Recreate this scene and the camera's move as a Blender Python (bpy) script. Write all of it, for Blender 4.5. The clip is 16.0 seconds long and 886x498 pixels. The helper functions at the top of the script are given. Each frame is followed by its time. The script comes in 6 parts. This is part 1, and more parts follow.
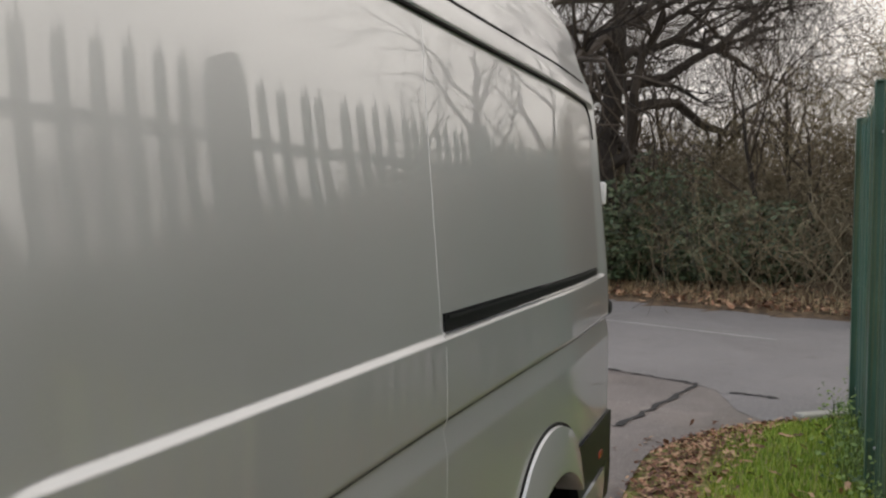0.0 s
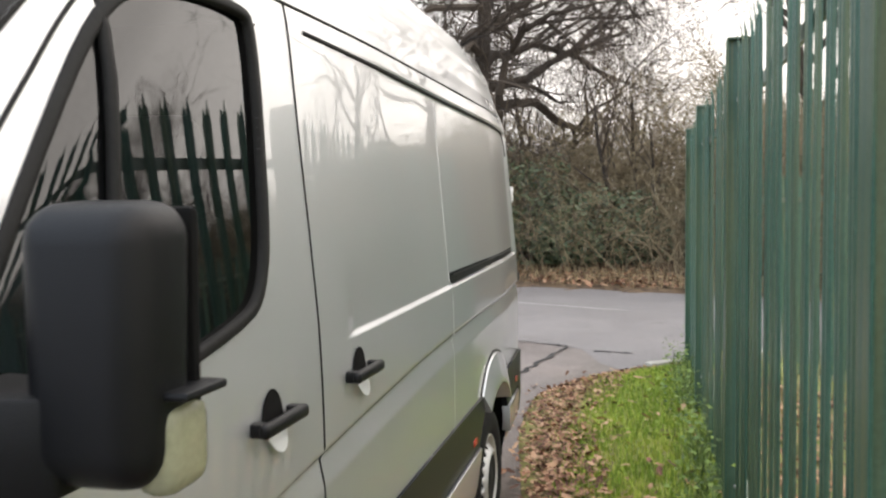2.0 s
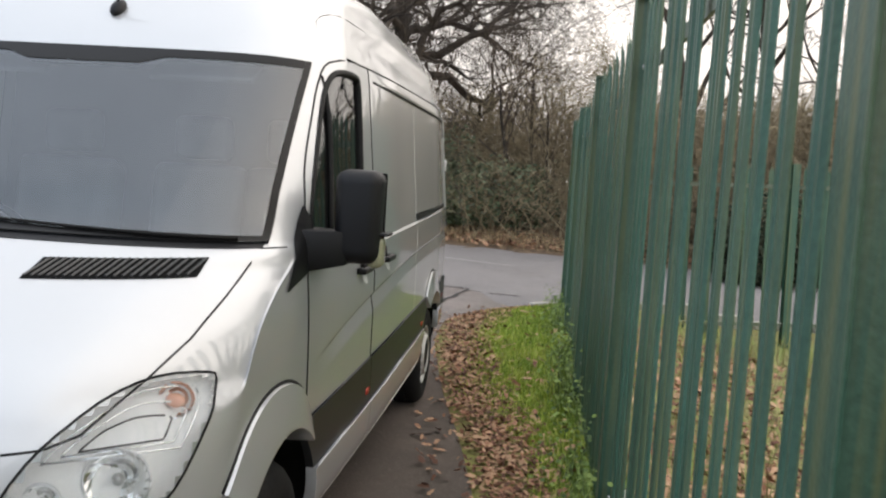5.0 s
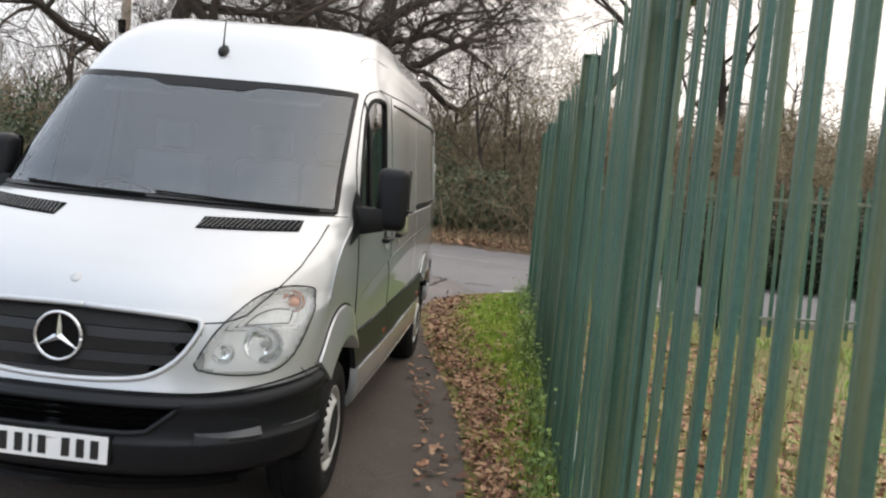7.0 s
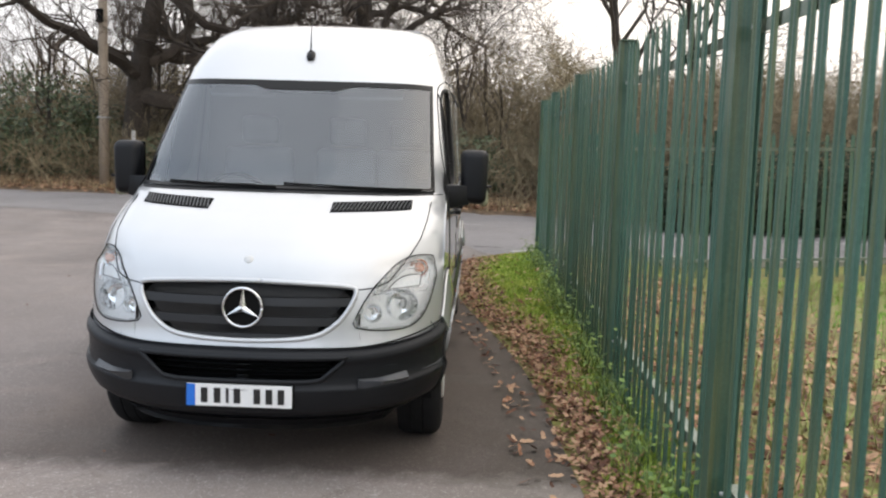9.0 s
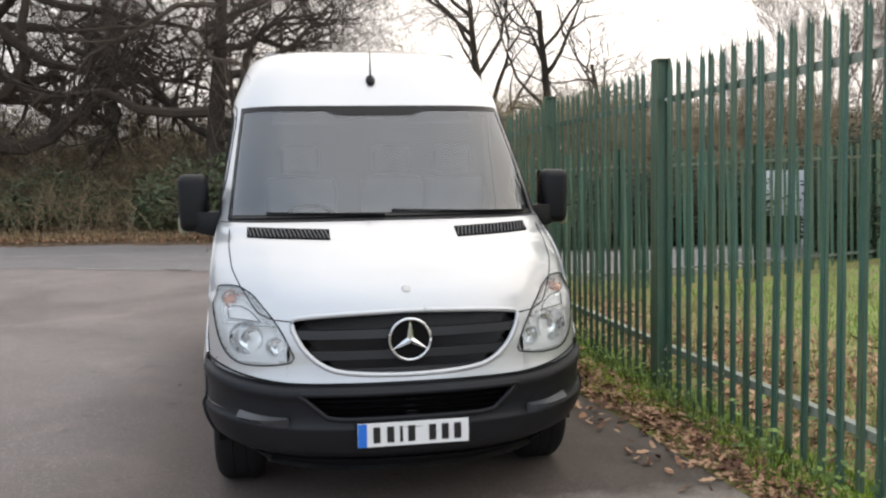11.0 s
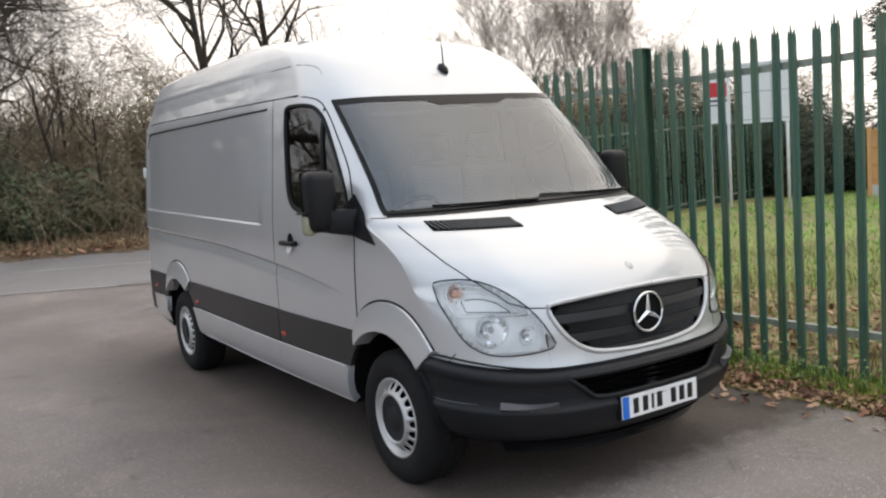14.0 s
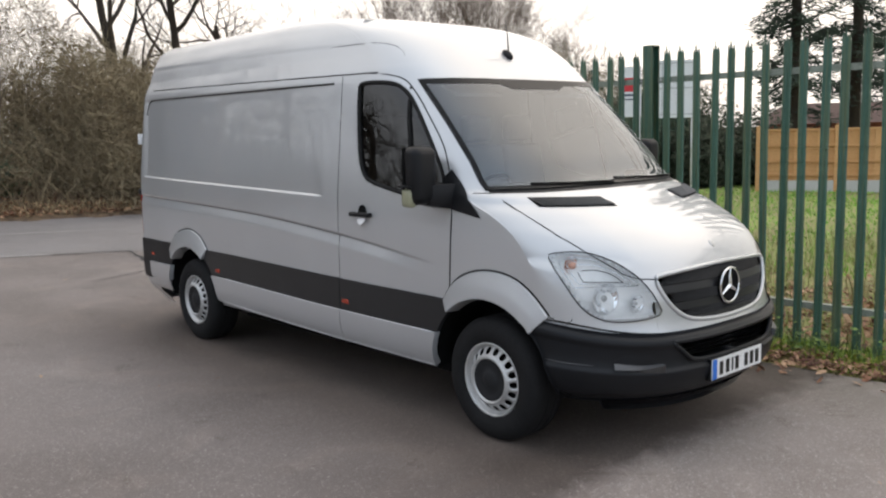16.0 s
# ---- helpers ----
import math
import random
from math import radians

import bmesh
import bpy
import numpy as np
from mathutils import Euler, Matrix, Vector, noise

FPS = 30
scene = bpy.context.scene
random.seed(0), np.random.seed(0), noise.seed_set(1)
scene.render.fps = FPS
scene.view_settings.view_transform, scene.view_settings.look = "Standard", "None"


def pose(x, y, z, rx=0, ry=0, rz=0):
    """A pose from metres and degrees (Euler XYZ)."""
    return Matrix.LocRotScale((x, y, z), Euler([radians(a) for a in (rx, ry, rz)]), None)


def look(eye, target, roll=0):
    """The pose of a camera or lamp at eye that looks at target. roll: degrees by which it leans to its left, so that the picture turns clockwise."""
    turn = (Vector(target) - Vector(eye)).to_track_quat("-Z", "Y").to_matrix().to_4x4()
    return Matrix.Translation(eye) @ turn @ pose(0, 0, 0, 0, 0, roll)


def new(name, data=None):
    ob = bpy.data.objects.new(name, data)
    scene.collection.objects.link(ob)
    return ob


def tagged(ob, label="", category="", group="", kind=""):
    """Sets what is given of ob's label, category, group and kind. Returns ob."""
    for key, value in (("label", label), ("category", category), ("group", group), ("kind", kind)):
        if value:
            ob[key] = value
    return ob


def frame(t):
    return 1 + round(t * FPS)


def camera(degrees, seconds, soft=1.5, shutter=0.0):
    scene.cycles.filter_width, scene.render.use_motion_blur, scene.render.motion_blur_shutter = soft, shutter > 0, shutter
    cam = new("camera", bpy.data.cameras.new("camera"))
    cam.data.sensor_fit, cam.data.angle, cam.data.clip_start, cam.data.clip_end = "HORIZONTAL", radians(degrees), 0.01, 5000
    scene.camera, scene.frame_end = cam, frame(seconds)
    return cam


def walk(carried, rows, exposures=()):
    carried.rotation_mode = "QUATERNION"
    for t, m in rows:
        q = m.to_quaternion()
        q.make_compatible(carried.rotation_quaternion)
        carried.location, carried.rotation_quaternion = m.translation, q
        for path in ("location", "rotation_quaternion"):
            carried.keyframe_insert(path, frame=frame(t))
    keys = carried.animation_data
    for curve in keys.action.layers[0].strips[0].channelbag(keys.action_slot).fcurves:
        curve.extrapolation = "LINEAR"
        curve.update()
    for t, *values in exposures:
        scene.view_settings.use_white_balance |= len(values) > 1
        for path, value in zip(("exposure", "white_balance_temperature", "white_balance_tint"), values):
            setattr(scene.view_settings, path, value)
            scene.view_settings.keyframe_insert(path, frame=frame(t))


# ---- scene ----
cam = camera(54.0, 16.0, soft=2.2, shutter=0.3)
PATH = [
    (0, (1.734, 1.98, 1.657), (0.967, 3.826, 1.589), 0.7),
    (0.5, (1.702, 1.684, 1.646), (0.997, 3.556, 1.66), -0.5),
    (1, (1.719, 1.32, 1.7), (1.077, 3.214, 1.724), -0.6),
    (1.5, (1.742, 0.945, 1.695), (1.14, 2.852, 1.662), -0.4),
    (2, (1.737, 0.495, 1.682), (1.275, 2.439, 1.595), -0.4),
    (2.5, (1.77, 0.081, 1.685), (1.363, 2.036, 1.57), 0.2),
    (3, (1.759, -0.274, 1.718), (1.464, 1.699, 1.583), 0.8),
    (3.5, (1.726, -0.614, 1.73), (1.604, 1.375, 1.558), 3.0),
    (4, (1.767, -0.952, 1.721), (1.539, 1.027, 1.541), 2.5),
    (4.2, (1.804, -1.083, 1.715), (1.536, 0.89, 1.53), 3.0),
    (6.3, (1.663, -2.737, 1.688), (1.569, -0.744, 1.551), 5.3),
    (6.5, (1.672, -2.896, 1.707), (1.581, -0.903, 1.563), 5.4),
    (7, (1.756, -3.256, 1.651), (1.607, -1.268, 1.497), 5.3),
    (7.5, (1.731, -3.64, 1.694), (1.567, -1.655, 1.505), 4.9),
    (8, (1.653, -3.875, 1.66), (1.48, -1.893, 1.46), 4.0),
    (8.5, (1.488, -4.073, 1.698), (1.332, -2.092, 1.472), 2.9),
    (9, (1.123, -4.109, 1.7), (1.053, -2.123, 1.471), 1.7),
    (9.5, (0.686, -4.054, 1.66), (0.755, -2.065, 1.461), 2.4),
    (9.7, (0.534, -3.999, 1.662), (0.645, -2.01, 1.478), 2.1),
    (11.8, (-1.216, -3.895, 1.608), (-0.687, -1.972, 1.452), -2.5),
    (12, (-1.383, -3.866, 1.637), (-0.795, -1.963, 1.458), -2.7),
    (12.5, (-1.789, -3.638, 1.686), (-1.05, -1.789, 1.493), -4.1),
    (13, (-2.228, -3.435, 1.699), (-1.347, -1.651, 1.505), -5.2),
    (13.5, (-2.676, -3.23, 1.703), (-1.704, -1.495, 1.497), -4.6),
    (14, (-3.122, -2.982, 1.717), (-2.05, -1.306, 1.511), -4.0),
    (14.5, (-3.523, -2.818, 1.762), (-2.348, -1.217, 1.529), -5.0),
    (15, (-3.801, -2.539, 1.757), (-2.58, -0.969, 1.549), -3.8),
    (15.5, (-4.133, -2.462, 1.743), (-2.867, -0.927, 1.543), -2.7),
    (16, (-4.362, -2.452, 1.765), (-3.045, -0.97, 1.503), -1.3),
]
# exposure is keyed with the walk
EXPO = [(0.0, -0.26), (0.8, 0.08), (2.0, 0.74), (2.7, 0.66), (4.0, 0.32), (6.5, 0.32), (9.0, 0.42), (12.5, 0.17), (14.5, 0.16), (16.0, 0.06)]
walk(cam, [(t, look(eye, target, roll)) for t, eye, target, roll in PATH], EXPO)

# ---- overcast winter daylight ----
world = bpy.data.worlds.new("overcast_sky")
scene.world = world
world.use_nodes = True
wn, wl = world.node_tree.nodes, world.node_tree.links
wn.clear()
sky = wn.new("ShaderNodeTexSky")
sky.sky_type, sky.sun_disc = "NISHITA", False
sky.sun_elevation, sky.sun_rotation = radians(38), radians(84)
sky.air_density, sky.dust_density, sky.ozone_density = 1.0, 4.0, 1.0
grey = wn.new("ShaderNodeMix")
grey.data_type = "RGBA"
grey.inputs["Factor"].default_value = 0.95
cloud = wn.new("ShaderNodeTexNoise")
cloud.inputs["Scale"].default_value, cloud.inputs["Detail"].default_value = 2.2, 5
cramp = wn.new("ShaderNodeValToRGB")
cramp.color_ramp.elements[0].position, cramp.color_ramp.elements[0].color = 0.3, (7.6, 7.45, 7.5, 1)
cramp.color_ramp.elements[1].position, cramp.color_ramp.elements[1].color = 0.7, (9.7, 9.5, 9.55, 1)
bg = wn.new("ShaderNodeBackground")
bg.inputs["Strength"].default_value = 0.118
wout = wn.new("ShaderNodeOutputWorld")
wl.new(cloud.outputs["Fac"], cramp.inputs["Fac"])
wl.new(sky.outputs["Color"], grey.inputs["A"])
wl.new(cramp.outputs["Color"], grey.inputs["B"])
# the cloud is thinner and brighter towards the hidden sun
wtc, wdot, wmap, wmul = wn.new("ShaderNodeTexCoord"), wn.new("ShaderNodeVectorMath"), wn.new("ShaderNodeMapRange"), wn.new("ShaderNodeVectorMath")
wdot.operation, wmul.operation = "DOT_PRODUCT", "SCALE"
wdot.inputs[1].default_value = (0.77, 0.08, 0.62)
wmap.inputs["From Min"].default_value, wmap.inputs["From Max"].default_value = -0.1, 1.0
wmap.inputs["To Min"].default_value, wmap.inputs["To Max"].default_value = 1.12, 1.50
wl.new(wtc.outputs["Generated"], wdot.inputs[0])
wl.new(wdot.outputs["Value"], wmap.inputs["Value"])
wl.new(grey.outputs["Result"], wmul.inputs[0])
wl.new(wmap.outputs["Result"], wmul.inputs["Scale"])
tint = wn.new("ShaderNodeValToRGB")
tint.color_ramp.elements[0].position, tint.color_ramp.elements[0].color = 0.0, (0.83, 0.945, 1.085, 1)
tint.color_ramp.elements[1].position, tint.color_ramp.elements[1].color = 1.0, (1.06, 1.0, 0.92, 1)
wfac, wtint = wn.new("ShaderNodeMapRange"), wn.new("ShaderNodeVectorMath")
wfac.inputs["From Min"].default_value, wfac.inputs["From Max"].default_value = -0.6, 0.4
waxis = wn.new("ShaderNodeVectorMath")
waxis.operation, waxis.inputs[1].default_value = "DOT_PRODUCT", (0.75, 0.45, -0.1)
wl.new(wtc.outputs["Generated"], waxis.inputs[0])
wtint.operation = "MULTIPLY"
wl.new(waxis.outputs["Value"], wfac.inputs["Value"])
wl.new(wfac.outputs["Result"], tint.inputs["Fac"])
wl.new(wmul.outputs["Vector"], wtint.inputs[0])
wl.new(tint.outputs["Color"], wtint.inputs[1])
wl.new(wtint.outputs["Vector"], bg.inputs["Color"])
wl.new(bg.outputs["Background"], wout.inputs["Surface"])

sun_data = bpy.data.lights.new("sun", "SUN")
sun_data.energy, sun_data.angle, sun_data.color = 0.5, radians(120), (1.0, 0.96, 0.92)
sun = new("sun", sun_data)
sun.matrix_world = look((10, 1, 8), (0, 0, 0))


# ---- materials ----
def material(name, base, rough=0.6, metal=0.0, dark=0.75, light=1.2, scale=6.0, fine=60.0, bump=0.15, coat=0.0, island=0.0, objvar=0.0, stretch=None, spec=0.5):
    """A surface with variation at two scales and fine relief."""
    m = bpy.data.materials.new(name)
    m.use_nodes = True
    n, l = m.node_tree.nodes, m.node_tree.links
    b = n["Principled BSDF"]
    b.inputs["Roughness"].default_value, b.inputs["Metallic"].default_value = rough, metal
    b.inputs["Specular IOR Level"].default_value = spec
    b.inputs["Coat Weight"].default_value, b.inputs["Coat Roughness"].default_value = coat, 0.05
    tc = n.new("ShaderNodeTexCoord")
    src = tc.outputs["Object"]
    if stretch:
        mp = n.new("ShaderNodeMapping")
        mp.inputs["Scale"].default_value = stretch
        l.new(src, mp.inputs["Vector"])
        src = mp.outputs["Vector"]
    a = n.new("ShaderNodeTexNoise")
    a.inputs["Scale"].default_value, a.inputs["Detail"].default_value = scale, 4
    f = n.new("ShaderNodeTexNoise")
    f.inputs["Scale"].default_value, f.inputs["Detail"].default_value = fine, 3
    l.new(src, a.inputs["Vector"])
    l.new(src, f.inputs["Vector"])
    add = n.new("ShaderNodeMath")
    add.operation = "ADD"
    l.new(a.outputs["Fac"], add.inputs[0])
    l.new(f.outputs["Fac"], add.inputs[1])
    half = n.new("ShaderNodeMath")
    half.operation, half.inputs[1].default_value = "MULTIPLY", 0.5
    l.new(add.outputs[0], half.inputs[0])
    value = half.outputs[0]
    if island or objvar:
        g = n.new("ShaderNodeNewGeometry") if island else n.new("ShaderNodeObjectInfo")
        rnd = g.outputs["Random Per Island"] if island else g.outputs["Random"]
        mm = n.new("ShaderNodeMath")
        mm.operation = "MULTIPLY_ADD"
        l.new(rnd, mm.inputs[0])
        mm.inputs[1].default_value = island or objvar
        l.new(value, mm.inputs[2])
        sb = n.new("ShaderNodeMath")
        sb.operation, sb.inputs[1].default_value = "SUBTRACT", (island or objvar) / 2
        l.new(mm.outputs[0], sb.inputs[0])
        value = sb.outputs[0]
    r = n.new("ShaderNodeValToRGB")
    cols = base if isinstance(base[0], tuple) else (tuple(c * dark for c in base), tuple(min(1, c * light) for c in base))
    r.color_ramp.elements[0].position, r.color_ramp.elements[1].position = 0.32, 0.68
    r.color_ramp.elements[0].color, r.color_ramp.elements[1].color = (*cols[0], 1), (*cols[-1], 1)
    for i, c in enumerate(cols[1:-1], 1):
        r.color_ramp.elements.new(0.32 + 0.36 * i / (len(cols) - 1)).color = (*c, 1)
    l.new(value, r.inputs["Fac"])
    l.new(r.outputs["Color"], b.inputs["Base Color"])
    if bump:
        bp = n.new("ShaderNodeBump")
        bp.inputs["Strength"].default_value, bp.inputs["Distance"].default_value = bump, 0.01
        l.new(f.outputs["Fac"], bp.inputs["Height"])
        l.new(bp.outputs["Normal"], b.inputs["Normal"])
    return m


def metallic_paint():
    """Silver car paint: metal flake under clear lacquer, with faint road film."""
    m = material("silver_paint", (0.53, 0.54, 0.55), 0.36, 0.48, 0.93, 1.05, 1.3, 900, 0.004, 1.0)
    n, l = m.node_tree.nodes, m.node_tree.links
    b = n["Principled BSDF"]
    film = n.new("ShaderNodeTexNoise")
    film.inputs["Scale"].default_value, film.inputs["Detail"].default_value = 2.4, 6
    rr = n.new("ShaderNodeMapRange")
    rr.inputs["To Min"].default_value, rr.inputs["To Max"].default_value = 0.006, 0.035
    b.inputs["Coat IOR"].default_value = 1.75
    l.new(film.outputs["Fac"], rr.inputs["Value"])
    l.new(rr.outputs["Result"], b.inputs["Coat Roughness"])
    return m


def glass_material(name, tint, ior=1.5, sheen=(1.0, 1.0, 1.0)):
    m = bpy.data.materials.new(name)
    m.use_nodes = True
    n, l = m.node_tree.nodes, m.node_tree.links
    n.clear()
    out, mix = n.new("ShaderNodeOutputMaterial"), n.new("ShaderNodeMixShader")
    tr, gl, fr = n.new("ShaderNodeBsdfTransparent"), n.new("ShaderNodeBsdfGlossy"), n.new("ShaderNodeFresnel")
    tr.inputs["Color"].default_value = (*tint, 1)
    gl.inputs["Roughness"].default_value = 0.02
    gl.inputs["Color"].default_value = (*sheen, 1)
    fr.inputs["IOR"].default_value = ior
    l.new(fr.outputs[0], mix.inputs[0])
    l.new(tr.outputs[0], mix.inputs[1])
    l.new(gl.outputs[0], mix.inputs[2])
    l.new(mix.outputs[0], out.inputs["Surface"])
    return m


def asphalt_material(name, tones, patch_scale, moss=0.0, wear=1.0):
    """Worn asphalt: broad pale and damp areas, stains, pale stone chips and, by the verge, moss."""
    m = material(name, tones, 0.85, 0, 1, 1, patch_scale, 140, 0.6)
    n, l = m.node_tree.nodes, m.node_tree.links
    b = n["Principled BSDF"]
    col = b.inputs["Base Color"].links[0].from_socket
    tc = n.new("ShaderNodeTexCoord")

    def blotch(scale, lo, hi, detail=5, distort=0.6, rough=0.6):
        t, r = n.new("ShaderNodeTexNoise"), n.new("ShaderNodeMapRange")
        t.inputs["Scale"].default_value, t.inputs["Detail"].default_value = scale, detail
        t.inputs["Distortion"].default_value, t.inputs["Roughness"].default_value = distort, rough
        l.new(tc.outputs["Object"], t.inputs["Vector"])
        r.inputs["From Min"].default_value, r.inputs["From Max"].default_value = lo, hi
        l.new(t.outputs["Fac"], r.inputs["Value"])
        return r.outputs["Result"]

    def mix(fac, other, mode="MIX", weight=1.0):
        nonlocal col
        x, w = n.new("ShaderNodeMix"), n.new("ShaderNodeMath")
        x.data_type, x.blend_type = "RGBA", mode
        w.operation, w.inputs[1].default_value = "MULTIPLY", weight
        l.new(fac, w.inputs[0])
        l.new(w.outputs[0], x.inputs["Factor"])
        l.new(col, x.inputs["A"])
        x.inputs["B"].default_value = (*other, 1)
        col = x.outputs["Result"]

    damp = blotch(0.42, 0.47, 0.60)
    mix(damp, (0.70, 0.685, 0.68), "MULTIPLY", wear)
    mix(blotch(0.9, 0.52, 0.66, 6, 1.2), (1.18, 1.16, 1.13), "MULTIPLY", wear)
    mix(blotch(3.1, 0.60, 0.72), (0.70, 0.68, 0.66), "MULTIPLY", 0.8)
    mix(blotch(70, 0.57, 0.68, 3, 0.0), (0.46, 0.43, 0.40), "MIX", 0.6)
    mix(blotch(120, 0.42, 0.32, 2, 0.0), (0.5, 0.5, 0.5), "MULTIPLY", 0.7)
    if moss:
        sx, g, p = n.new("ShaderNodeSeparateXYZ"), n.new("ShaderNodeMapRange"), n.new("ShaderNodeMath")
        l.new(tc.outputs["Object"], sx.inputs[0])
        g.inputs["From Min"].default_value, g.inputs["From Max"].default_value = 0.55, 1.5
        l.new(sx.outputs["X"], g.inputs["Value"])
        p.operation = "MULTIPLY"
        l.new(g.outputs["Result"], p.inputs[0])
        l.new(blotch(2.6, 0.30, 0.52, 6, 0.8), p.inputs[1])
        mix(p.outputs[0], (0.075, 0.066, 0.036), "MIX", moss)
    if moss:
        # newer, darker asphalt ends in a straight joint before the van, contact shade painted in
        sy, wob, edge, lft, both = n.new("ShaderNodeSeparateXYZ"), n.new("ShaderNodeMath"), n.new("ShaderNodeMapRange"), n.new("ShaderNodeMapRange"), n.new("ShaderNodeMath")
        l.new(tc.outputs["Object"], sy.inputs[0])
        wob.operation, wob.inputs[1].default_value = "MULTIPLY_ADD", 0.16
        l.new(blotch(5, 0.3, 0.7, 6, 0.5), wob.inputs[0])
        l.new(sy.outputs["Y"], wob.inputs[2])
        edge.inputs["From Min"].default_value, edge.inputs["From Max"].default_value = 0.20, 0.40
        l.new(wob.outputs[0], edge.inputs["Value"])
        # reaches past the van's flank, where its shade falls
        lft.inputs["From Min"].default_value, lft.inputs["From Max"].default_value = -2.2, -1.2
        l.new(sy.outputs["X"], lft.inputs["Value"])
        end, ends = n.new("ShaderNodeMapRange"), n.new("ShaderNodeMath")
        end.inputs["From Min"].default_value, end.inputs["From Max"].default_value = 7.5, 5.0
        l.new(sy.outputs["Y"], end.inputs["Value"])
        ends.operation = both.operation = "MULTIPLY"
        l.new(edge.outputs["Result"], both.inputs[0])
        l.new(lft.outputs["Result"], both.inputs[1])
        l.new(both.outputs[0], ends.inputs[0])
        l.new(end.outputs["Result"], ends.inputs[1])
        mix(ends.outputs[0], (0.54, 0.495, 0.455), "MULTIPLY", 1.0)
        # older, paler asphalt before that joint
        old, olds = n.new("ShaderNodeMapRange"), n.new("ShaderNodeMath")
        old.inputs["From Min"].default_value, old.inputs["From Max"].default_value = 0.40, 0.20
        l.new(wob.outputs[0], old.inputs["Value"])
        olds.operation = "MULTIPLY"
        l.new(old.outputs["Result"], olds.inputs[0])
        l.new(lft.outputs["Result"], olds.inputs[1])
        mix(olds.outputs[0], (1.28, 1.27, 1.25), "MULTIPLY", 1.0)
    l.new(col, b.inputs["Base Color"])
    rr = n.new("ShaderNodeMapRange")
    rr.inputs["To Min"].default_value, rr.inputs["To Max"].default_value = 0.88, 0.62
    l.new(damp, rr.inputs["Value"])
    l.new(rr.outputs["Result"], b.inputs["Roughness"])
    return m


M = {}
M["paint"] = metallic_paint()
M["chrome"] = material("chrome", (0.75, 0.76, 0.77), 0.12, 1.0, 0.95, 1.05, 8, 200, 0)
M["rimsteel"] = material("silver_wheel_steel", (0.55, 0.55, 0.54), 0.4, 0.5, 0.8, 1.1, 9, 120, 0.05)
M["hub"] = material("dark_hub_cap", (0.016, 0.0165, 0.018), 0.6, 0, 0.85, 1.2, 5, 200, 0.05, spec=0.25)
M["plastic"] = material("black_plastic", (0.0045, 0.0048, 0.006), 0.46, 0, 0.8, 1.3, 5, 400, 0.10, spec=0.28)
M["frit"] = material("black_glass_print", (0.006, 0.006, 0.0065), 0.30, 0, 0.9, 1.1, 4, 200, 0.0, spec=0.18)
M["cladding"] = material("dark_grey_plastic", (0.0085, 0.0095, 0.0115), 0.40, 0, 0.85, 1.25, 3, 300, 0.08, spec=0.25)
M["sideclad"] = material("grey_side_plastic", (0.014, 0.0145, 0.016), 0.36, 0, 0.85, 1.25, 3, 300, 0.06, spec=0.5)
# paler than the bumper, to paint the light on its fog lips
M["cladlip"] = material("pale_and_lit_grey_plastic", (0.065, 0.067, 0.071), 0.33, 0, 0.85, 1.2, 6, 300, 0.06)
# lamp rims, and painted highlights on sills, sliding door edge and handle dishes
M["dish"] = material("bright_silver_and_highlight", (0.78, 0.79, 0.80), 0.35, 0.2, 0.96, 1.03, 4, 200, 0.01, 1.0)
M["lampchrome"] = material("lamp_chrome", (0.92, 0.93, 0.94), 0.10, 1.0, 0.96, 1.03, 30, 300, 0.03)
M["rubber"] = material("black_rubber", (0.008, 0.008, 0.008), 0.7, 0, 0.8, 1.4, 6, 90, 0.1, spec=0.25)
M["tyre"] = material("tyre_rubber", (0.009, 0.009, 0.0095), 0.8, 0, 0.7, 1.5, 7, 70, 0.25, spec=0.25)
M["under"] = material("underside_black", (0.005, 0.005, 0.005), 0.9, 0, 0.8, 1.2, 4, 40, 0.1, spec=0.15)
M["meshplastic"] = material("grey_mesh_plastic", (0.007, 0.0075, 0.0085), 0.42, 0, 0.85, 1.2, 5, 200, 0.03)
M["grey_slat"] = material("grey_grille_bar", (0.017, 0.0175, 0.019), 0.38, 0, 0.9, 1.15, 5, 200, 0.05, spec=0.35)
M["crease"] = material("crease_shade_paint", (0.05, 0.051, 0.053), 0.5, 0.2, 0.9, 1.1, 5, 200, 0.02)
M["screen"] = glass_material("windscreen_glass", (0.66, 0.72, 0.75), 2.05, (0.92, 0.96, 1.0))
M["darkglass"] = glass_material("door_glass", (0.12, 0.13, 0.13), 1.65)
M["lens"] = glass_material("clear_lens", (0.96, 0.97, 0.97), 1.4)
# matt white stands in for the sky mirrored by the silvered housing
M["reflector"] = material("lamp_reflector", (0.95, 0.95, 0.945), 0.3, 0.0, 0.95, 1.05, 20, 200, 0.05)
M["orange"] = material("orange_lens", (0.34, 0.05, 0.028), 0.25, 0, 0.85, 1.15, 30, 200, 0.05)
M["amber_bulb"] = material("amber_bulb", (0.78, 0.42, 0.30), 0.25, 0, 0.9, 1.1, 30, 200, 0.05)
# yellow-green of the mirrored verge is put into the clear lens's colour
M["smoke_lens"] = material("clear_side_lens", (0.30, 0.30, 0.20), 0.10, 0, 0.85, 1.15, 20, 100, 0.03)
M["red_lens"] = material("red_lens", (0.35, 0.01, 0.012), 0.2, 0, 0.85, 1.15, 30, 200, 0.03)
M["dash"] = material("dashboard_grey", (0.075, 0.076, 0.08), 0.6, 0, 0.85, 1.2, 5, 250, 0.1)
M["seat"] = material("seat_fabric", (0.24, 0.24, 0.25), 0.9, 0, 0.8, 1.2, 8, 220, 0.2)
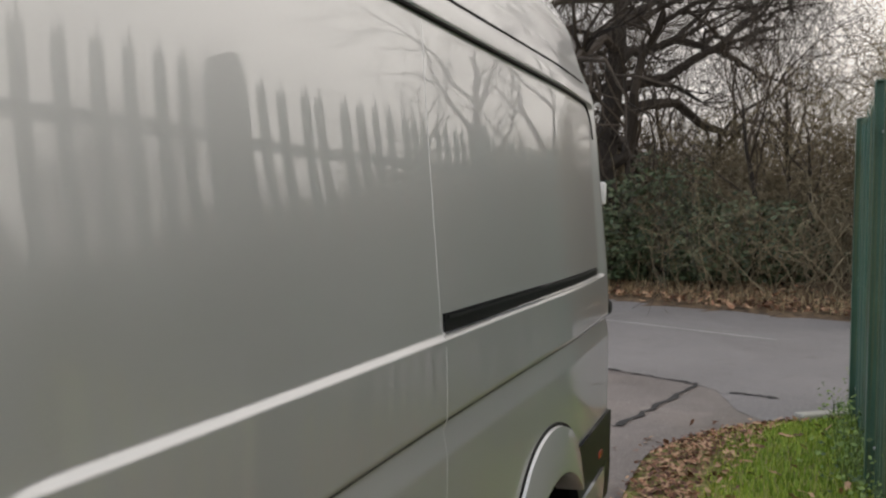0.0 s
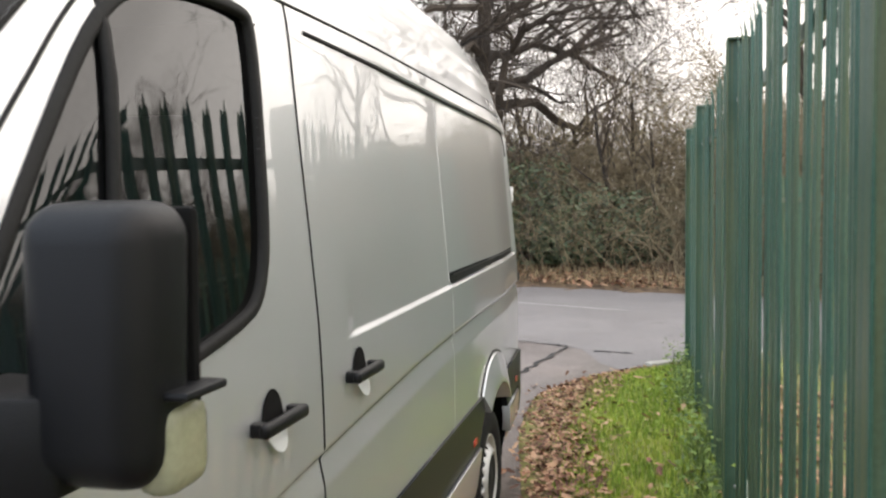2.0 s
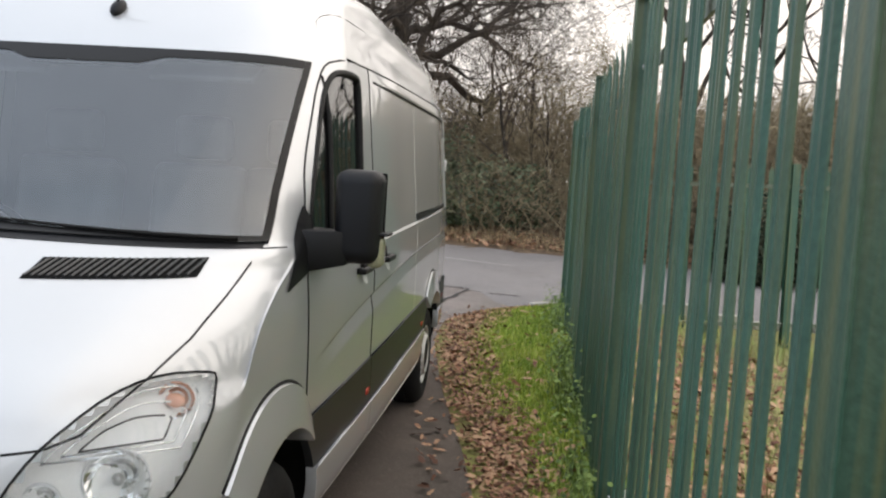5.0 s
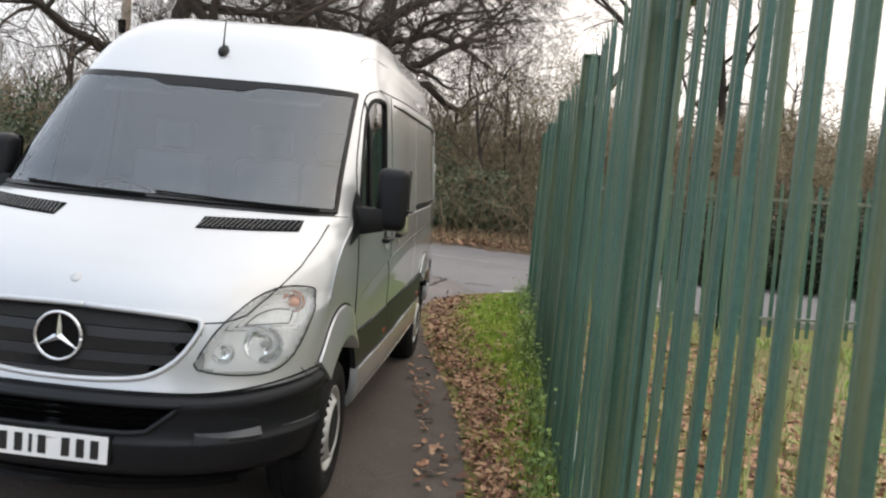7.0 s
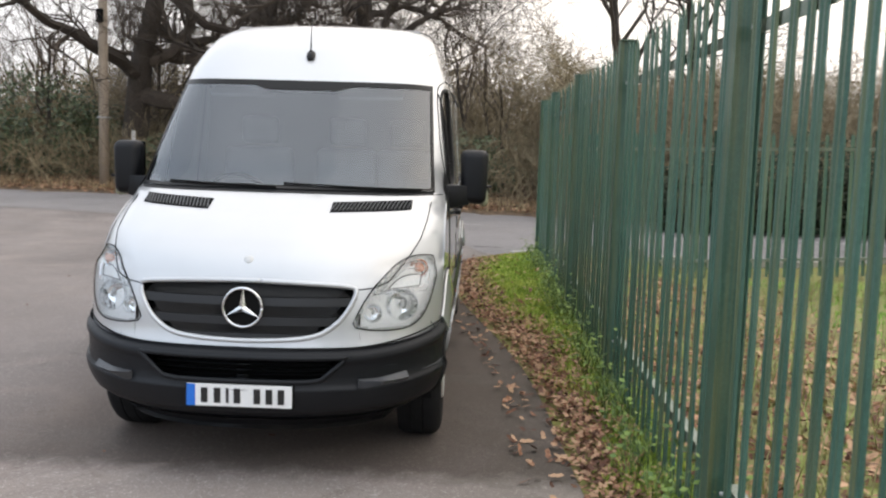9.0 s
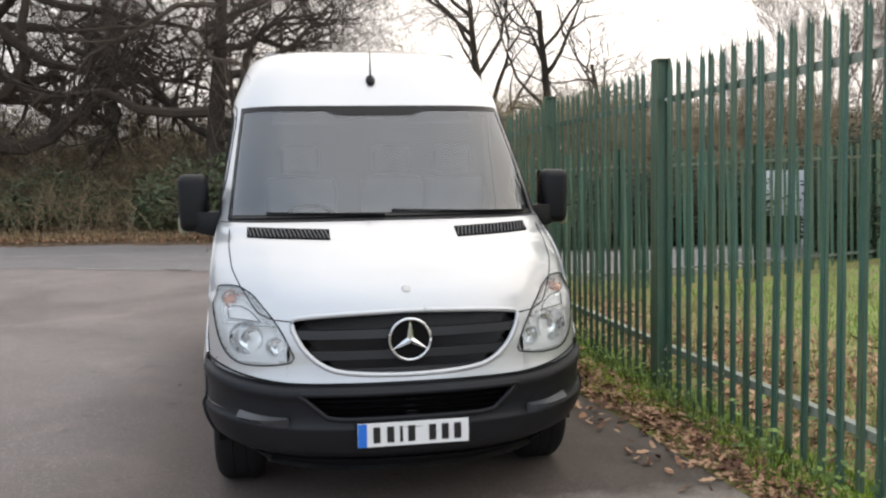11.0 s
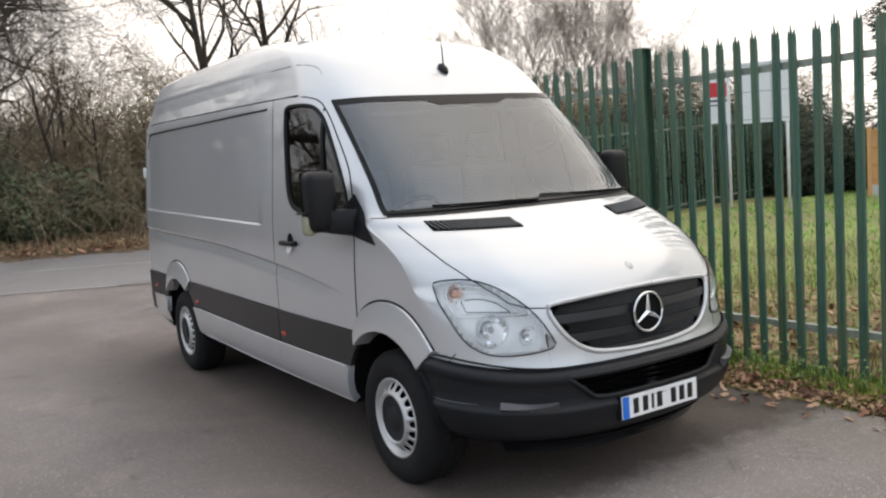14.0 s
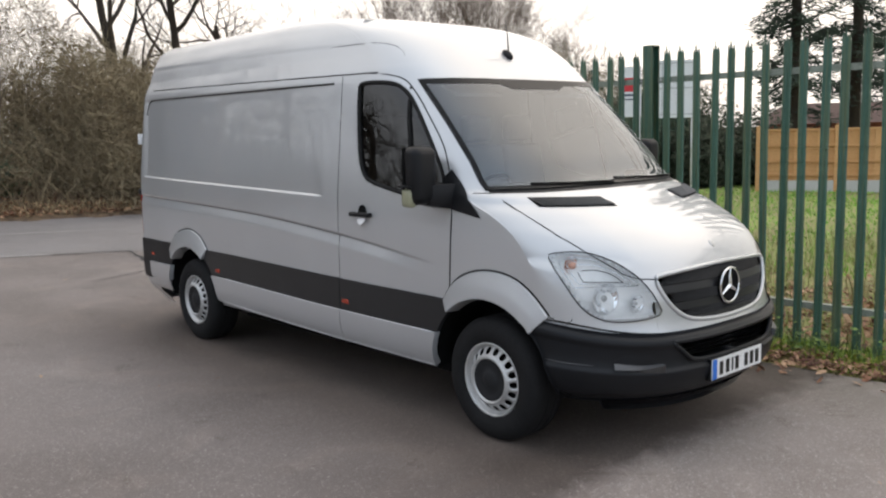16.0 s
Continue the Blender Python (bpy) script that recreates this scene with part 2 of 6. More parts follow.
M["bulkhead"] = material("bulkhead_grey", (0.38, 0.375, 0.37), 0.7, 0, 0.9, 1.08, 3, 60, 0.05)
M["plate_white"] = material("plate_white", (0.80, 0.80, 0.79), 0.35, 0, 0.97, 1.02, 10, 80, 0.01)
M["plate_blue"] = material("plate_blue", (0.02, 0.16, 0.62), 0.35, 0, 0.95, 1.05, 10, 80, 0.01)
M["ink"] = material("plate_black", (0.012, 0.012, 0.012), 0.4, 0, 0.9, 1.1, 10, 80, 0.01)
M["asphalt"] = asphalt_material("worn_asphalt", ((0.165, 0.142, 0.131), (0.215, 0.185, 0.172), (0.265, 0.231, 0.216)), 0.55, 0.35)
M["road"] = asphalt_material("road_asphalt", ((0.17, 0.158, 0.156), (0.215, 0.20, 0.198), (0.25, 0.235, 0.232)), 0.4, 0.0, 0.35)
M["line"] = material("worn_road_paint", (0.42, 0.41, 0.39), 0.8, 0, 0.6, 1.15, 4, 60, 0.2)
M["tar"] = material("tar_crack", (0.03, 0.028, 0.027), 0.8, 0, 0.7, 1.3, 8, 60, 0.3)
M["kerb"] = material("concrete_kerb", (0.40, 0.38, 0.33), 0.9, 0, 0.7, 1.15, 5, 60, 0.3, objvar=0.2)
M["soil"] = material("verge_soil", ((0.13, 0.10, 0.05), (0.20, 0.19, 0.06), (0.30, 0.33, 0.07)), 0.95, 0, 1, 1, 1.2, 25, 0.6)
sn, sl = M["soil"].node_tree.nodes, M["soil"].node_tree.links
sb = sn["Principled BSDF"]
scol = sb.inputs["Base Color"].links[0].from_socket
stc, sxy, srange, smix, snoise, sramp = sn.new("ShaderNodeTexCoord"), sn.new("ShaderNodeSeparateXYZ"), sn.new("ShaderNodeMapRange"), sn.new("ShaderNodeMix"), sn.new("ShaderNodeTexNoise"), sn.new("ShaderNodeValToRGB")
snoise.inputs["Scale"].default_value, snoise.inputs["Detail"].default_value = 6, 6
sramp.color_ramp.elements[0].position, sramp.color_ramp.elements[0].color = 0.35, (0.07, 0.045, 0.026, 1)
sramp.color_ramp.elements[1].position, sramp.color_ramp.elements[1].color = 0.68, (0.21, 0.14, 0.08, 1)
srange.inputs["From Min"].default_value, srange.inputs["From Max"].default_value = 13.0, 14.0
smix.data_type = "RGBA"
for a, b in ((stc.outputs["Object"], sxy.inputs[0]), (stc.outputs["Object"], snoise.inputs["Vector"]), (snoise.outputs["Fac"], sramp.inputs["Fac"]), (sxy.outputs["Y"], srange.inputs["Value"]), (srange.outputs["Result"], smix.inputs["Factor"]), (scol, smix.inputs["A"]), (sramp.outputs["Color"], smix.inputs["B"]), (smix.outputs["Result"], sb.inputs["Base Color"])):
    sl.new(a, b)
M["lawn"] = material("field_turf", ((0.19, 0.145, 0.08), (0.23, 0.225, 0.085), (0.27, 0.36, 0.08)), 0.95, 0, 1, 1, 0.45, 18, 0.6)
M["weed"] = material("weed_leaf", ((0.05, 0.09, 0.02), (0.12, 0.20, 0.04), (0.22, 0.31, 0.07)), 0.6, 0, 1, 1, 2, 20, 0, island=0.6)
M["grass"] = material("grass_blade", ((0.17, 0.27, 0.03), (0.30, 0.44, 0.05), (0.48, 0.53, 0.10)), 0.7, 0, 1, 1, 2, 9, 0, island=0.5)
M["lawngrass"] = material("lawn_blade", ((0.11, 0.25, 0.03), (0.19, 0.40, 0.05), (0.30, 0.52, 0.08)), 0.7, 0, 1, 1, 2, 9, 0, island=0.5)
M["drygrass"] = material("dry_grass", ((0.17, 0.115, 0.06), (0.30, 0.215, 0.115), (0.41, 0.32, 0.18)), 0.85, 0, 1, 1, 2, 9, 0, island=0.6)
M["palegrass"] = material("pale_field_grass", ((0.21, 0.19, 0.08), (0.33, 0.30, 0.14), (0.28, 0.34, 0.10)), 0.85, 0, 1, 1, 2, 9, 0, island=0.6)
M["leaf"] = material("dead_leaf", ((0.10, 0.042, 0.023), (0.23, 0.104, 0.056), (0.36, 0.185, 0.105), (0.48, 0.30, 0.18)), 0.75, 0, 1, 1, 4, 60, 0.1, island=0.7)
M["bark"] = material("oak_bark", ((0.022, 0.017, 0.013), (0.055, 0.043, 0.033)), 0.95, 0, 1, 1, 4, 30, 0.8, stretch=(1, 1, 0.35))
M["oaktwig"] = material("oak_twigs", ((0.028, 0.022, 0.017), (0.075, 0.058, 0.044)), 0.95, 0, 1, 1, 1.5, 20, 0, island=0.4)
M["twig"] = material("bare_twigs", ((0.06, 0.045, 0.034), (0.13, 0.10, 0.075)), 0.95, 0, 1, 1, 1.5, 20, 0, island=0.4)
M["scrub"] = material("brown_scrub", ((0.14, 0.108, 0.066), (0.25, 0.20, 0.122), (0.33, 0.27, 0.17)), 0.95, 0, 1, 1, 1, 12, 0, island=0.5)
M["holly"] = material("evergreen_leaf", ((0.03, 0.045, 0.018), (0.065, 0.095, 0.04), (0.12, 0.15, 0.075)), 0.45, 0, 1, 1, 2, 20, 0, island=0.5)
M["hedge"] = material("dark_hedge_leaf", ((0.018, 0.026, 0.014), (0.034, 0.046, 0.025), (0.06, 0.07, 0.042)), 0.7, 0, 1, 1, 2, 20, 0, island=0.5, spec=0.2)
M["paletwig"] = material("pale_brown_twigs", ((0.13, 0.10, 0.082), (0.29, 0.235, 0.195)), 0.95, 0, 1, 1, 1.5, 20, 0, island=0.5)
M["conifer"] = material("conifer_needles", ((0.010, 0.020, 0.010), (0.025, 0.045, 0.020)), 0.8, 0, 1, 1, 2, 20, 0, island=0.4)
M["woodpole"] = material("weathered_pole", (0.32, 0.26, 0.20), 0.9, 0, 0.7, 1.2, 3, 40, 0.4, stretch=(3, 3, 0.3))
M["signwhite"] = material("sign_white", (0.72, 0.73, 0.74), 0.5, 0, 0.93, 1.04, 3, 40, 0.02)
M["signred"] = material("sign_red", (0.55, 0.03, 0.04), 0.5, 0, 0.9, 1.08, 5, 40, 0.02)
M["signink"] = material("sign_dark", (0.06, 0.07, 0.12), 0.5, 0, 0.9, 1.1, 5, 40, 0.02)
M["galv"] = material("galvanised_post", (0.42, 0.43, 0.43), 0.5, 0.3, 0.85, 1.1, 6, 60, 0.05)
M["larch"] = material("orange_timber", ((0.46, 0.235, 0.085), (0.62, 0.35, 0.15)), 0.8, 0, 1, 1, 3, 30, 0.2, objvar=0.3, stretch=(0.4, 0.4, 4))
M["concrete"] = material("concrete_panel", (0.52, 0.51, 0.48), 0.9, 0, 0.85, 1.1, 2, 40, 0.2)
M["brick"] = material("red_brick", ((0.22, 0.07, 0.04), (0.32, 0.12, 0.075)), 0.9, 0, 1, 1, 3, 20, 0.2)
M["tile"] = material("roof_tile", (0.10, 0.06, 0.05), 0.9, 0, 0.8, 1.2, 3, 20, 0.3)


def fence_paint():
    """Green coated steel with rain streaks and yellow-green algae running down."""
    m = material("green_fence_paint", ((0.028, 0.082, 0.058), (0.060, 0.142, 0.102)), 0.38, 0, 1, 1, 3, 90, 0.12, objvar=0.22)
    n, l = m.node_tree.nodes, m.node_tree.links
    b = n["Principled BSDF"]
    base = b.inputs["Base Color"].links[0].from_socket
    tc, mp, ob = n.new("ShaderNodeTexCoord"), n.new("ShaderNodeMapping"), n.new("ShaderNodeObjectInfo")
    mp.inputs["Scale"].default_value = (46, 46, 0.8)
    ad = n.new("ShaderNodeVectorMath")
    ad.operation = "ADD"
    l.new(tc.outputs["Object"], ad.inputs[0])
    sc = n.new("ShaderNodeMath")
    sc.operation, sc.inputs[1].default_value = "MULTIPLY", 37.0
    l.new(ob.outputs["Random"], sc.inputs[0])
    l.new(sc.outputs[0], ad.inputs[1])
    l.new(ad.outputs[0], mp.inputs["Vector"])
    t = n.new("ShaderNodeTexNoise")
    t.inputs["Scale"].default_value, t.inputs["Detail"].default_value = 1.0, 4
    l.new(mp.outputs["Vector"], t.inputs["Vector"])
    r = n.new("ShaderNodeValToRGB")
    r.color_ramp.elements[0].position, r.color_ramp.elements[0].color = 0.46, (0, 0, 0, 1)
    r.color_ramp.elements[1].position, r.color_ramp.elements[1].color = 0.70, (0.62, 0.62, 0.62, 1)
    l.new(t.outputs["Fac"], r.inputs["Fac"])
    mx = n.new("ShaderNodeMix")
    mx.data_type = "RGBA"
    l.new(r.outputs["Color"], mx.inputs["Factor"])
    l.new(base, mx.inputs["A"])
    mx.inputs["B"].default_value = (0.17, 0.165, 0.062, 1)
    l.new(mx.outputs["Result"], b.inputs["Base Color"])
    return m


M["fence"] = fence_paint()
M["railpaint"] = material("bleached_green_rail", ((0.10, 0.14, 0.10), (0.34, 0.36, 0.31)), 0.6, 0, 1, 1, 2.5, 60, 0.15)


# ---- small mesh helpers ----
def lerp(a, b, t):
    return a + (b - a) * t


def sstep(a, b, x):
    t = min(1.0, max(0.0, (x - a) / (b - a)))
    return t * t * (3 - 2 * t)


def pchip(points):
    """A smooth curve through the points that never overshoots."""
    xs = [p[0] for p in points]
    ys = [p[1] for p in points]
    h = [b - a for a, b in zip(xs, xs[1:])]
    d = [(b - a) / c for a, b, c in zip(ys, ys[1:], h)]
    m = [d[0]] + [0.0 if d[i - 1] * d[i] <= 0 else 3 * (h[i - 1] + h[i]) / ((2 * h[i] + h[i - 1]) / d[i - 1] + (h[i] + 2 * h[i - 1]) / d[i]) for i in range(1, len(d))] + [d[-1]]

    def f(x):
        if x <= xs[0]:
            return ys[0]
        if x >= xs[-1]:
            return ys[-1]
        i = max(k for k in range(len(h)) if xs[k] <= x)
        t = (x - xs[i]) / h[i]
        return (2 * t**3 - 3 * t**2 + 1) * ys[i] + (t**3 - 2 * t**2 + t) * h[i] * m[i] + (3 * t**2 - 2 * t**3) * ys[i + 1] + (t**3 - t**2) * h[i] * m[i + 1]
    return f


def mesh_of(name, verts, faces, mat, smooth=False, normals=None):
    me = bpy.data.meshes.new(name)
    me.from_pydata([tuple(v) for v in verts], [], faces)
    for mm in (mat if isinstance(mat, (list, tuple)) else [mat]):
        me.materials.append(mm)
    if smooth:
        me.shade_smooth()
    if normals is not None:
        me.normals_split_custom_set_from_vertices([tuple(v) for v in normals])
    me.update()
    return me


def put(name, verts, faces, mat, parent=None, label="", smooth=False, normals=None):
    ob = new(name, mesh_of(name, verts, faces, mat, smooth, normals))
    if parent:
        ob.parent = parent
    return tagged(ob, label)


def part(name, bm, mat, parent=None, label="", smooth=False, angle=None):
    me = bpy.data.meshes.new(name)
    bm.normal_update()
    bm.to_mesh(me)
    bm.free()
    me.materials.append(mat)
    if smooth:
        me.shade_smooth()
        me.set_sharp_from_angle(angle=radians(angle or 35))
    ob = new(name, me)
    if parent:
        ob.parent = parent
    return tagged(ob, label)


def thing(name, label, category, m=None, group="", kind=""):
    ob = new(name)
    if m is not None:
        ob.matrix_world = m
    return tagged(ob, label, category, group, kind)


def box_bm(cx, cy, cz, sx, sy, sz, bevel=0.0, seg=2, bm=None, turn=None):
    bm = bm or bmesh.new()
    r = bmesh.ops.create_cube(bm, size=1.0)
    vs = r["verts"]
    for v in vs:
        v.co = Vector((v.co.x * sx, v.co.y * sy, v.co.z * sz))
    if bevel:
        es = list({e for v in vs for e in v.link_edges})
        res = bmesh.ops.bevel(bm, geom=es, offset=bevel, segments=seg, affect="EDGES", profile=0.5)
        vs = list({v for v in res["verts"]} | {v for v in vs if v.is_valid})
    mm = Matrix.Translation((cx, cy, cz)) @ (turn or Matrix.Identity(4))
    for v in vs:
        v.co = mm @ v.co
    return bm


def lathe(profile, seg, skip=None):
    """Turns (radius, depth) about the x axis; returns verts and faces."""
    vs, fs = [], []
    for r, d in profile:
        for k in range(seg):
            a = 2 * math.pi * k / seg
            vs.append((d, r * math.cos(a), r * math.sin(a)))
    for i in range(len(profile) - 1):
        for k in range(seg):
            if skip and skip(i, k):
                continue
            k2 = (k + 1) % seg
            fs.append((i * seg + k, i * seg + k2, (i + 1) * seg + k2, (i + 1) * seg + k))
    return vs, fs


def tube(points, radii, sides=6, vs=None, fs=None):
    """A tapered tube through the points, added to vs and fs."""
    vs = [] if vs is None else vs
    fs = [] if fs is None else fs
    base = len(vs)
    pts = [Vector(p) for p in points]
    up = Vector((0.31, 0.17, 0.93))
    for i, p in enumerate(pts):
        t = (pts[min(i + 1, len(pts) - 1)] - pts[max(i - 1, 0)]).normalized()
        s = t.cross(up)
        s = s.normalized() if s.length > 1e-4 else Vector((1, 0, 0))
        b = t.cross(s)
        r = radii[i] if isinstance(radii, (list, tuple)) else radii
        for k in range(sides):
            a = 2 * math.pi * k / sides
            q = p + s * (r * math.cos(a)) + b * (r * math.sin(a))
            vs.append((q.x, q.y, q.z))
    for i in range(len(pts) - 1):
        for k in range(sides):
            k2 = (k + 1) % sides
            fs.append((base + i * sides + k, base + i * sides + k2, base + (i + 1) * sides + k2, base + (i + 1) * sides + k))
    fs.append(tuple(base + k for k in range(sides))[::-1])
    fs.append(tuple(base + (len(pts) - 1) * sides + k for k in range(sides)))
    return vs, fs


# ---- the lie of the land ----
FENCE_X, FENCE_END = 2.14, 9.60
# the road bends as it passes: its far edge, centre line and near edge, y by x
FAR = pchip([(-60, 27), (-30, 23.4), (-14, 21.1), (-9, 20.5), (-5, 19.9), (-1.6, 18.8), (0.2, 17.8), (2.4, 16.9), (4, 16.4), (8, 15.6), (20, 14.4), (60, 12)])
MIDDLE = pchip([(-60, 23.4), (-30, 19.8), (-14, 18.0), (-9, 17.5), (-5, 16.9), (-1.1, 15.6), (1.43, 14.4), (4, 13.6), (8, 13.0), (60, 10)])
NEAR = pchip([(-60, 20), (-30, 17.4), (-14, 16.0), (-9, 15.2), (-5, 13.7), (-2.9, 12.7), (-1.7, 12.0), (-0.2, 11.15), (0.8, 10.62), (1.9, 10.3)])
KERB = pchip([(1.2, 9.05), (1.74, 9.48), (2.14, 9.84), (3.0, 10.5), (4.5, 11.1), (8, 11.9), (20, 12.4), (60, 11)])
# where the leaf litter and, further in, the grass of the verge begin: x by y
VERGE = pchip([(-30, 1.80), (-1, 1.76), (0.5, 1.69), (1.5, 1.64), (2.5, 1.55), (3.7, 1.36), (5.1, 1.08), (6.0, 0.93), (7.1, 0.78), (8.0, 0.76), (8.5, 0.92), (9.0, 1.25), (9.5, 1.75), (9.9, 2.2)])
TURF = pchip([(-30, 2.0), (0.8, 1.98), (3, 1.86), (4.1, 1.72), (4.7, 1.53), (5.6, 1.37), (6.7, 1.27), (7.5, 1.20), (8.3, 1.32), (9.0, 1.45), (9.5, 1.78), (9.9, 2.2)])


def road_d(x, y):
    """Distance beyond the road's far edge, with 3.75 m at the edge itself."""
    return (y - FAR(x)) * 0.92 + 3.75


def far_side(x, d):
    """A place d beyond the middle of the road, on its far side."""
    return FAR(x) + (d - 3.75)


def lie(x, y):
    z = 0.016 * min(max(0.0, y - 5), 5.6)
    d = road_d(x, y)
    if d > 3.75:
        z += 0.10 * sstep(3.75, 4.0, d) + 0.5 * sstep(4.0, 9, d) + 1.0 * sstep(9, 20, d) + 0.03 * noise.noise((x * 0.9, y * 0.9, 0))
    if y < 13:
        back = sstep(0.0, 0.35, KERB(max(x, 1.2)) - y)
        e = VERGE(min(y, 9.9))
        if x > e:
            z += back * (0.05 * sstep(e, e + 0.5, x) + 0.012 * noise.noise((x * 2.3, y * 2.3, 3)))
        if x > 2.3:
            z += back * 0.05 * noise.noise((x * 0.5, y * 0.5, 5)) - 0.44 * sstep(2.4, 5.0, x) * sstep(12.5, 6.5, x) * sstep(1.0, 7.5, y) * sstep(-1.2, 0.6, KERB(x) - y)
    return z


def grid_sheet(xs, ys, lift=0.0, keep=None):
    vs = [(x, y, lie(x, y) + lift) for y in ys for x in xs]
    n = len(xs)
    fs = [(j * n + i, j * n + i + 1, (j + 1) * n + i + 1, (j + 1) * n + i) for j in range(len(ys) - 1) for i in range(n - 1)
          if keep is None or keep((xs[i] + xs[i + 1]) / 2, (ys[j] + ys[j + 1]) / 2)]
    return vs, fs


def spread(a, b, step):
    return [lerp(a, b, i / max(1, round((b - a) / step))) for i in range(max(1, round((b - a) / step)) + 1)]


gx = [-3000, -800, -200, -80] + spread(-45, -10, 1.2) + spread(-9, 0.5, 0.6) + spread(0.7, 3.0, 0.12) + spread(3.4, 20, 0.6) + spread(21, 50, 2.5) + [90, 250, 900, 3000]
gy = [-3000, -800, -200, -60] + spread(-30, -5, 1.2) + spread(-4.6, 12, 0.3) + spread(12.5, 34, 0.5) + spread(36, 60, 3) + [90, 250, 900, 3000]
gv, gf = grid_sheet(gx, gy, -0.012)
tagged(put("ground", gv, gf, M["soil"], smooth=True), "earth, moss and grass under the verges and woods", "ground", kind="structure")


def ribbon(rows, n, lift):
    """A sheet between the left and right ends of each row, laid on the land."""
    vs = []
    for a, b in rows:
        for i in range(n + 1):
            x, y = lerp(a[0], b[0], i / n), lerp(a[1], b[1], i / n)
            vs.append((x, y, lie(x, y) + lift))
    m = n + 1
    return vs, [(j * m + i, j * m + i + 1, (j + 1) * m + i + 1, (j + 1) * m + i) for j in range(len(rows) - 1) for i in range(n)]


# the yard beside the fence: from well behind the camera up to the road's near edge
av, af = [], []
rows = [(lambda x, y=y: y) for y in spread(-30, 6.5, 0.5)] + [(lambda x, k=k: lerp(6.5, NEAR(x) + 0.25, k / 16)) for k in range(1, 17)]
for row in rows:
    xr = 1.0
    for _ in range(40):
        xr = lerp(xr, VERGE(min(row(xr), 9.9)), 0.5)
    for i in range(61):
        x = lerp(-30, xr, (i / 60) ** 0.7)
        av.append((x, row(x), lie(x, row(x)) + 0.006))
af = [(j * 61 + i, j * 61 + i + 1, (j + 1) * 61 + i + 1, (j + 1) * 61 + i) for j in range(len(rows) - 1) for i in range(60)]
tagged(put("forecourt", av, af, M["asphalt"], smooth=True), "worn grey-brown asphalt yard with stains, damp patches and shade painted round the van", "asphalt", kind="structure")

rows = []
for x in spread(-58, -6, 2) + spread(-5.5, 4, 0.25) + spread(4.5, 40, 1.5):
    a = KERB(x) + 0.02 if x > 1.5 else lerp(NEAR(x), KERB(max(x, 1.2)) + 0.02, sstep(0.9, 1.5, x))
    rows.append(((x, FAR(x) + 0.1), (x, a)))
av, af = ribbon(rows, 14, 0.010)
tagged(put("road", av, af, M["road"], smooth=True), "grey asphalt country road crossing behind the van", "road", kind="structure")


def strip_on_land(name, pts, width, mat, lift, parent=None, label="", jitter=0.0):
    vs, fs = [], []
    rnd = random.Random(len(pts) * 7 + int(width * 100))
    for i, p in enumerate(pts):
        q = pts[min(i + 1, len(pts) - 1)]
        o = pts[max(i - 1, 0)]
        t = (Vector(q) - Vector(o)).normalized()
        s = Vector((-t.y, t.x))
        w = width * (1 + rnd.uniform(-jitter, jitter)) / 2
        for k in (-1, 1):
            c = Vector(p) + s * (w * k)
            vs.append((c.x, c.y, lie(c.x, c.y) + lift))
    for i in range(len(pts) - 1):
        fs.append((2 * i, 2 * i + 1, 2 * i + 3, 2 * i + 2))
    return put(name, vs, fs, mat, parent, label)


lines = thing("road_marking", "worn white broken lines painted on the road", "road marking", kind="structure")
for x0, x1 in ((-21.5, -18.7), (-14.3, -11.5), (-7.2, -4.4), (-1.15, 1.43), (6.6, 9.4)):
    strip_on_land("dash", [(lerp(x0, x1, i / 10), MIDDLE(lerp(x0, x1, i / 10))) for i in range(11)], 0.09, M["line"], 0.016, lines, jitter=0.15)
for x0, x1 in ((-4.6, -2.95), (-1.95, -0.15)):
    strip_on_land("edge_dash", [(lerp(x0, x1, i / 10), NEAR(lerp(x0, x1, i / 10)) + 0.02) for i in range(11)], 0.10, M["line"], 0.0165, lines, jitter=0.2)


def wander(a, b, n, amp, seed):
    rnd = random.Random(seed)
    return [(lerp(a[0], b[0], i / n) + rnd.uniform(-amp, amp), lerp(a[1], b[1], i / n) + rnd.uniform(-amp, amp)) for i in range(n + 1)]


cracks = thing("asphalt_crack", "dark tarred joints where the yard meets the road", "crack", kind="structure")
for a, b, w, s in (((0.82, 10.62), (0.44, 8.7), 0.045, 1), ((0.82, 10.62), (-0.2, 11.1), 0.035, 2), ((0.44, 8.7), (-0.6, 8.3), 0.02, 3), ((1.15, 10.35), (1.55, 10.25), 0.05, 4), ((-2.85, 12.68), (-2.35, 12.4), 0.07, 6)):
    strip_on_land("joint", wander(a, b, 14, 0.025, s), w, M["tar"], 0.0175, cracks, jitter=0.6)

kerb = thing("kerb", "pale concrete kerb at the end of the grass verge", "kerb", kind="structure")
x = 1.72
for k in range(12):
    ang = math.atan2(KERB(x + 0.6) - KERB(x), 0.6)
    x2 = x + 0.93 * math.cos(ang)
    ob = part("kerb_stone", box_bm(0, 0, 0, 0.915, 0.125, 0.22, 0.018), M["kerb"], kerb)
    ob.matrix_world = pose((x + x2) / 2, (KERB(x) + KERB(x2)) / 2, lie(x, KERB(x) + 0.1) - 0.045, 0, 0, math.degrees(ang))
    x = x2


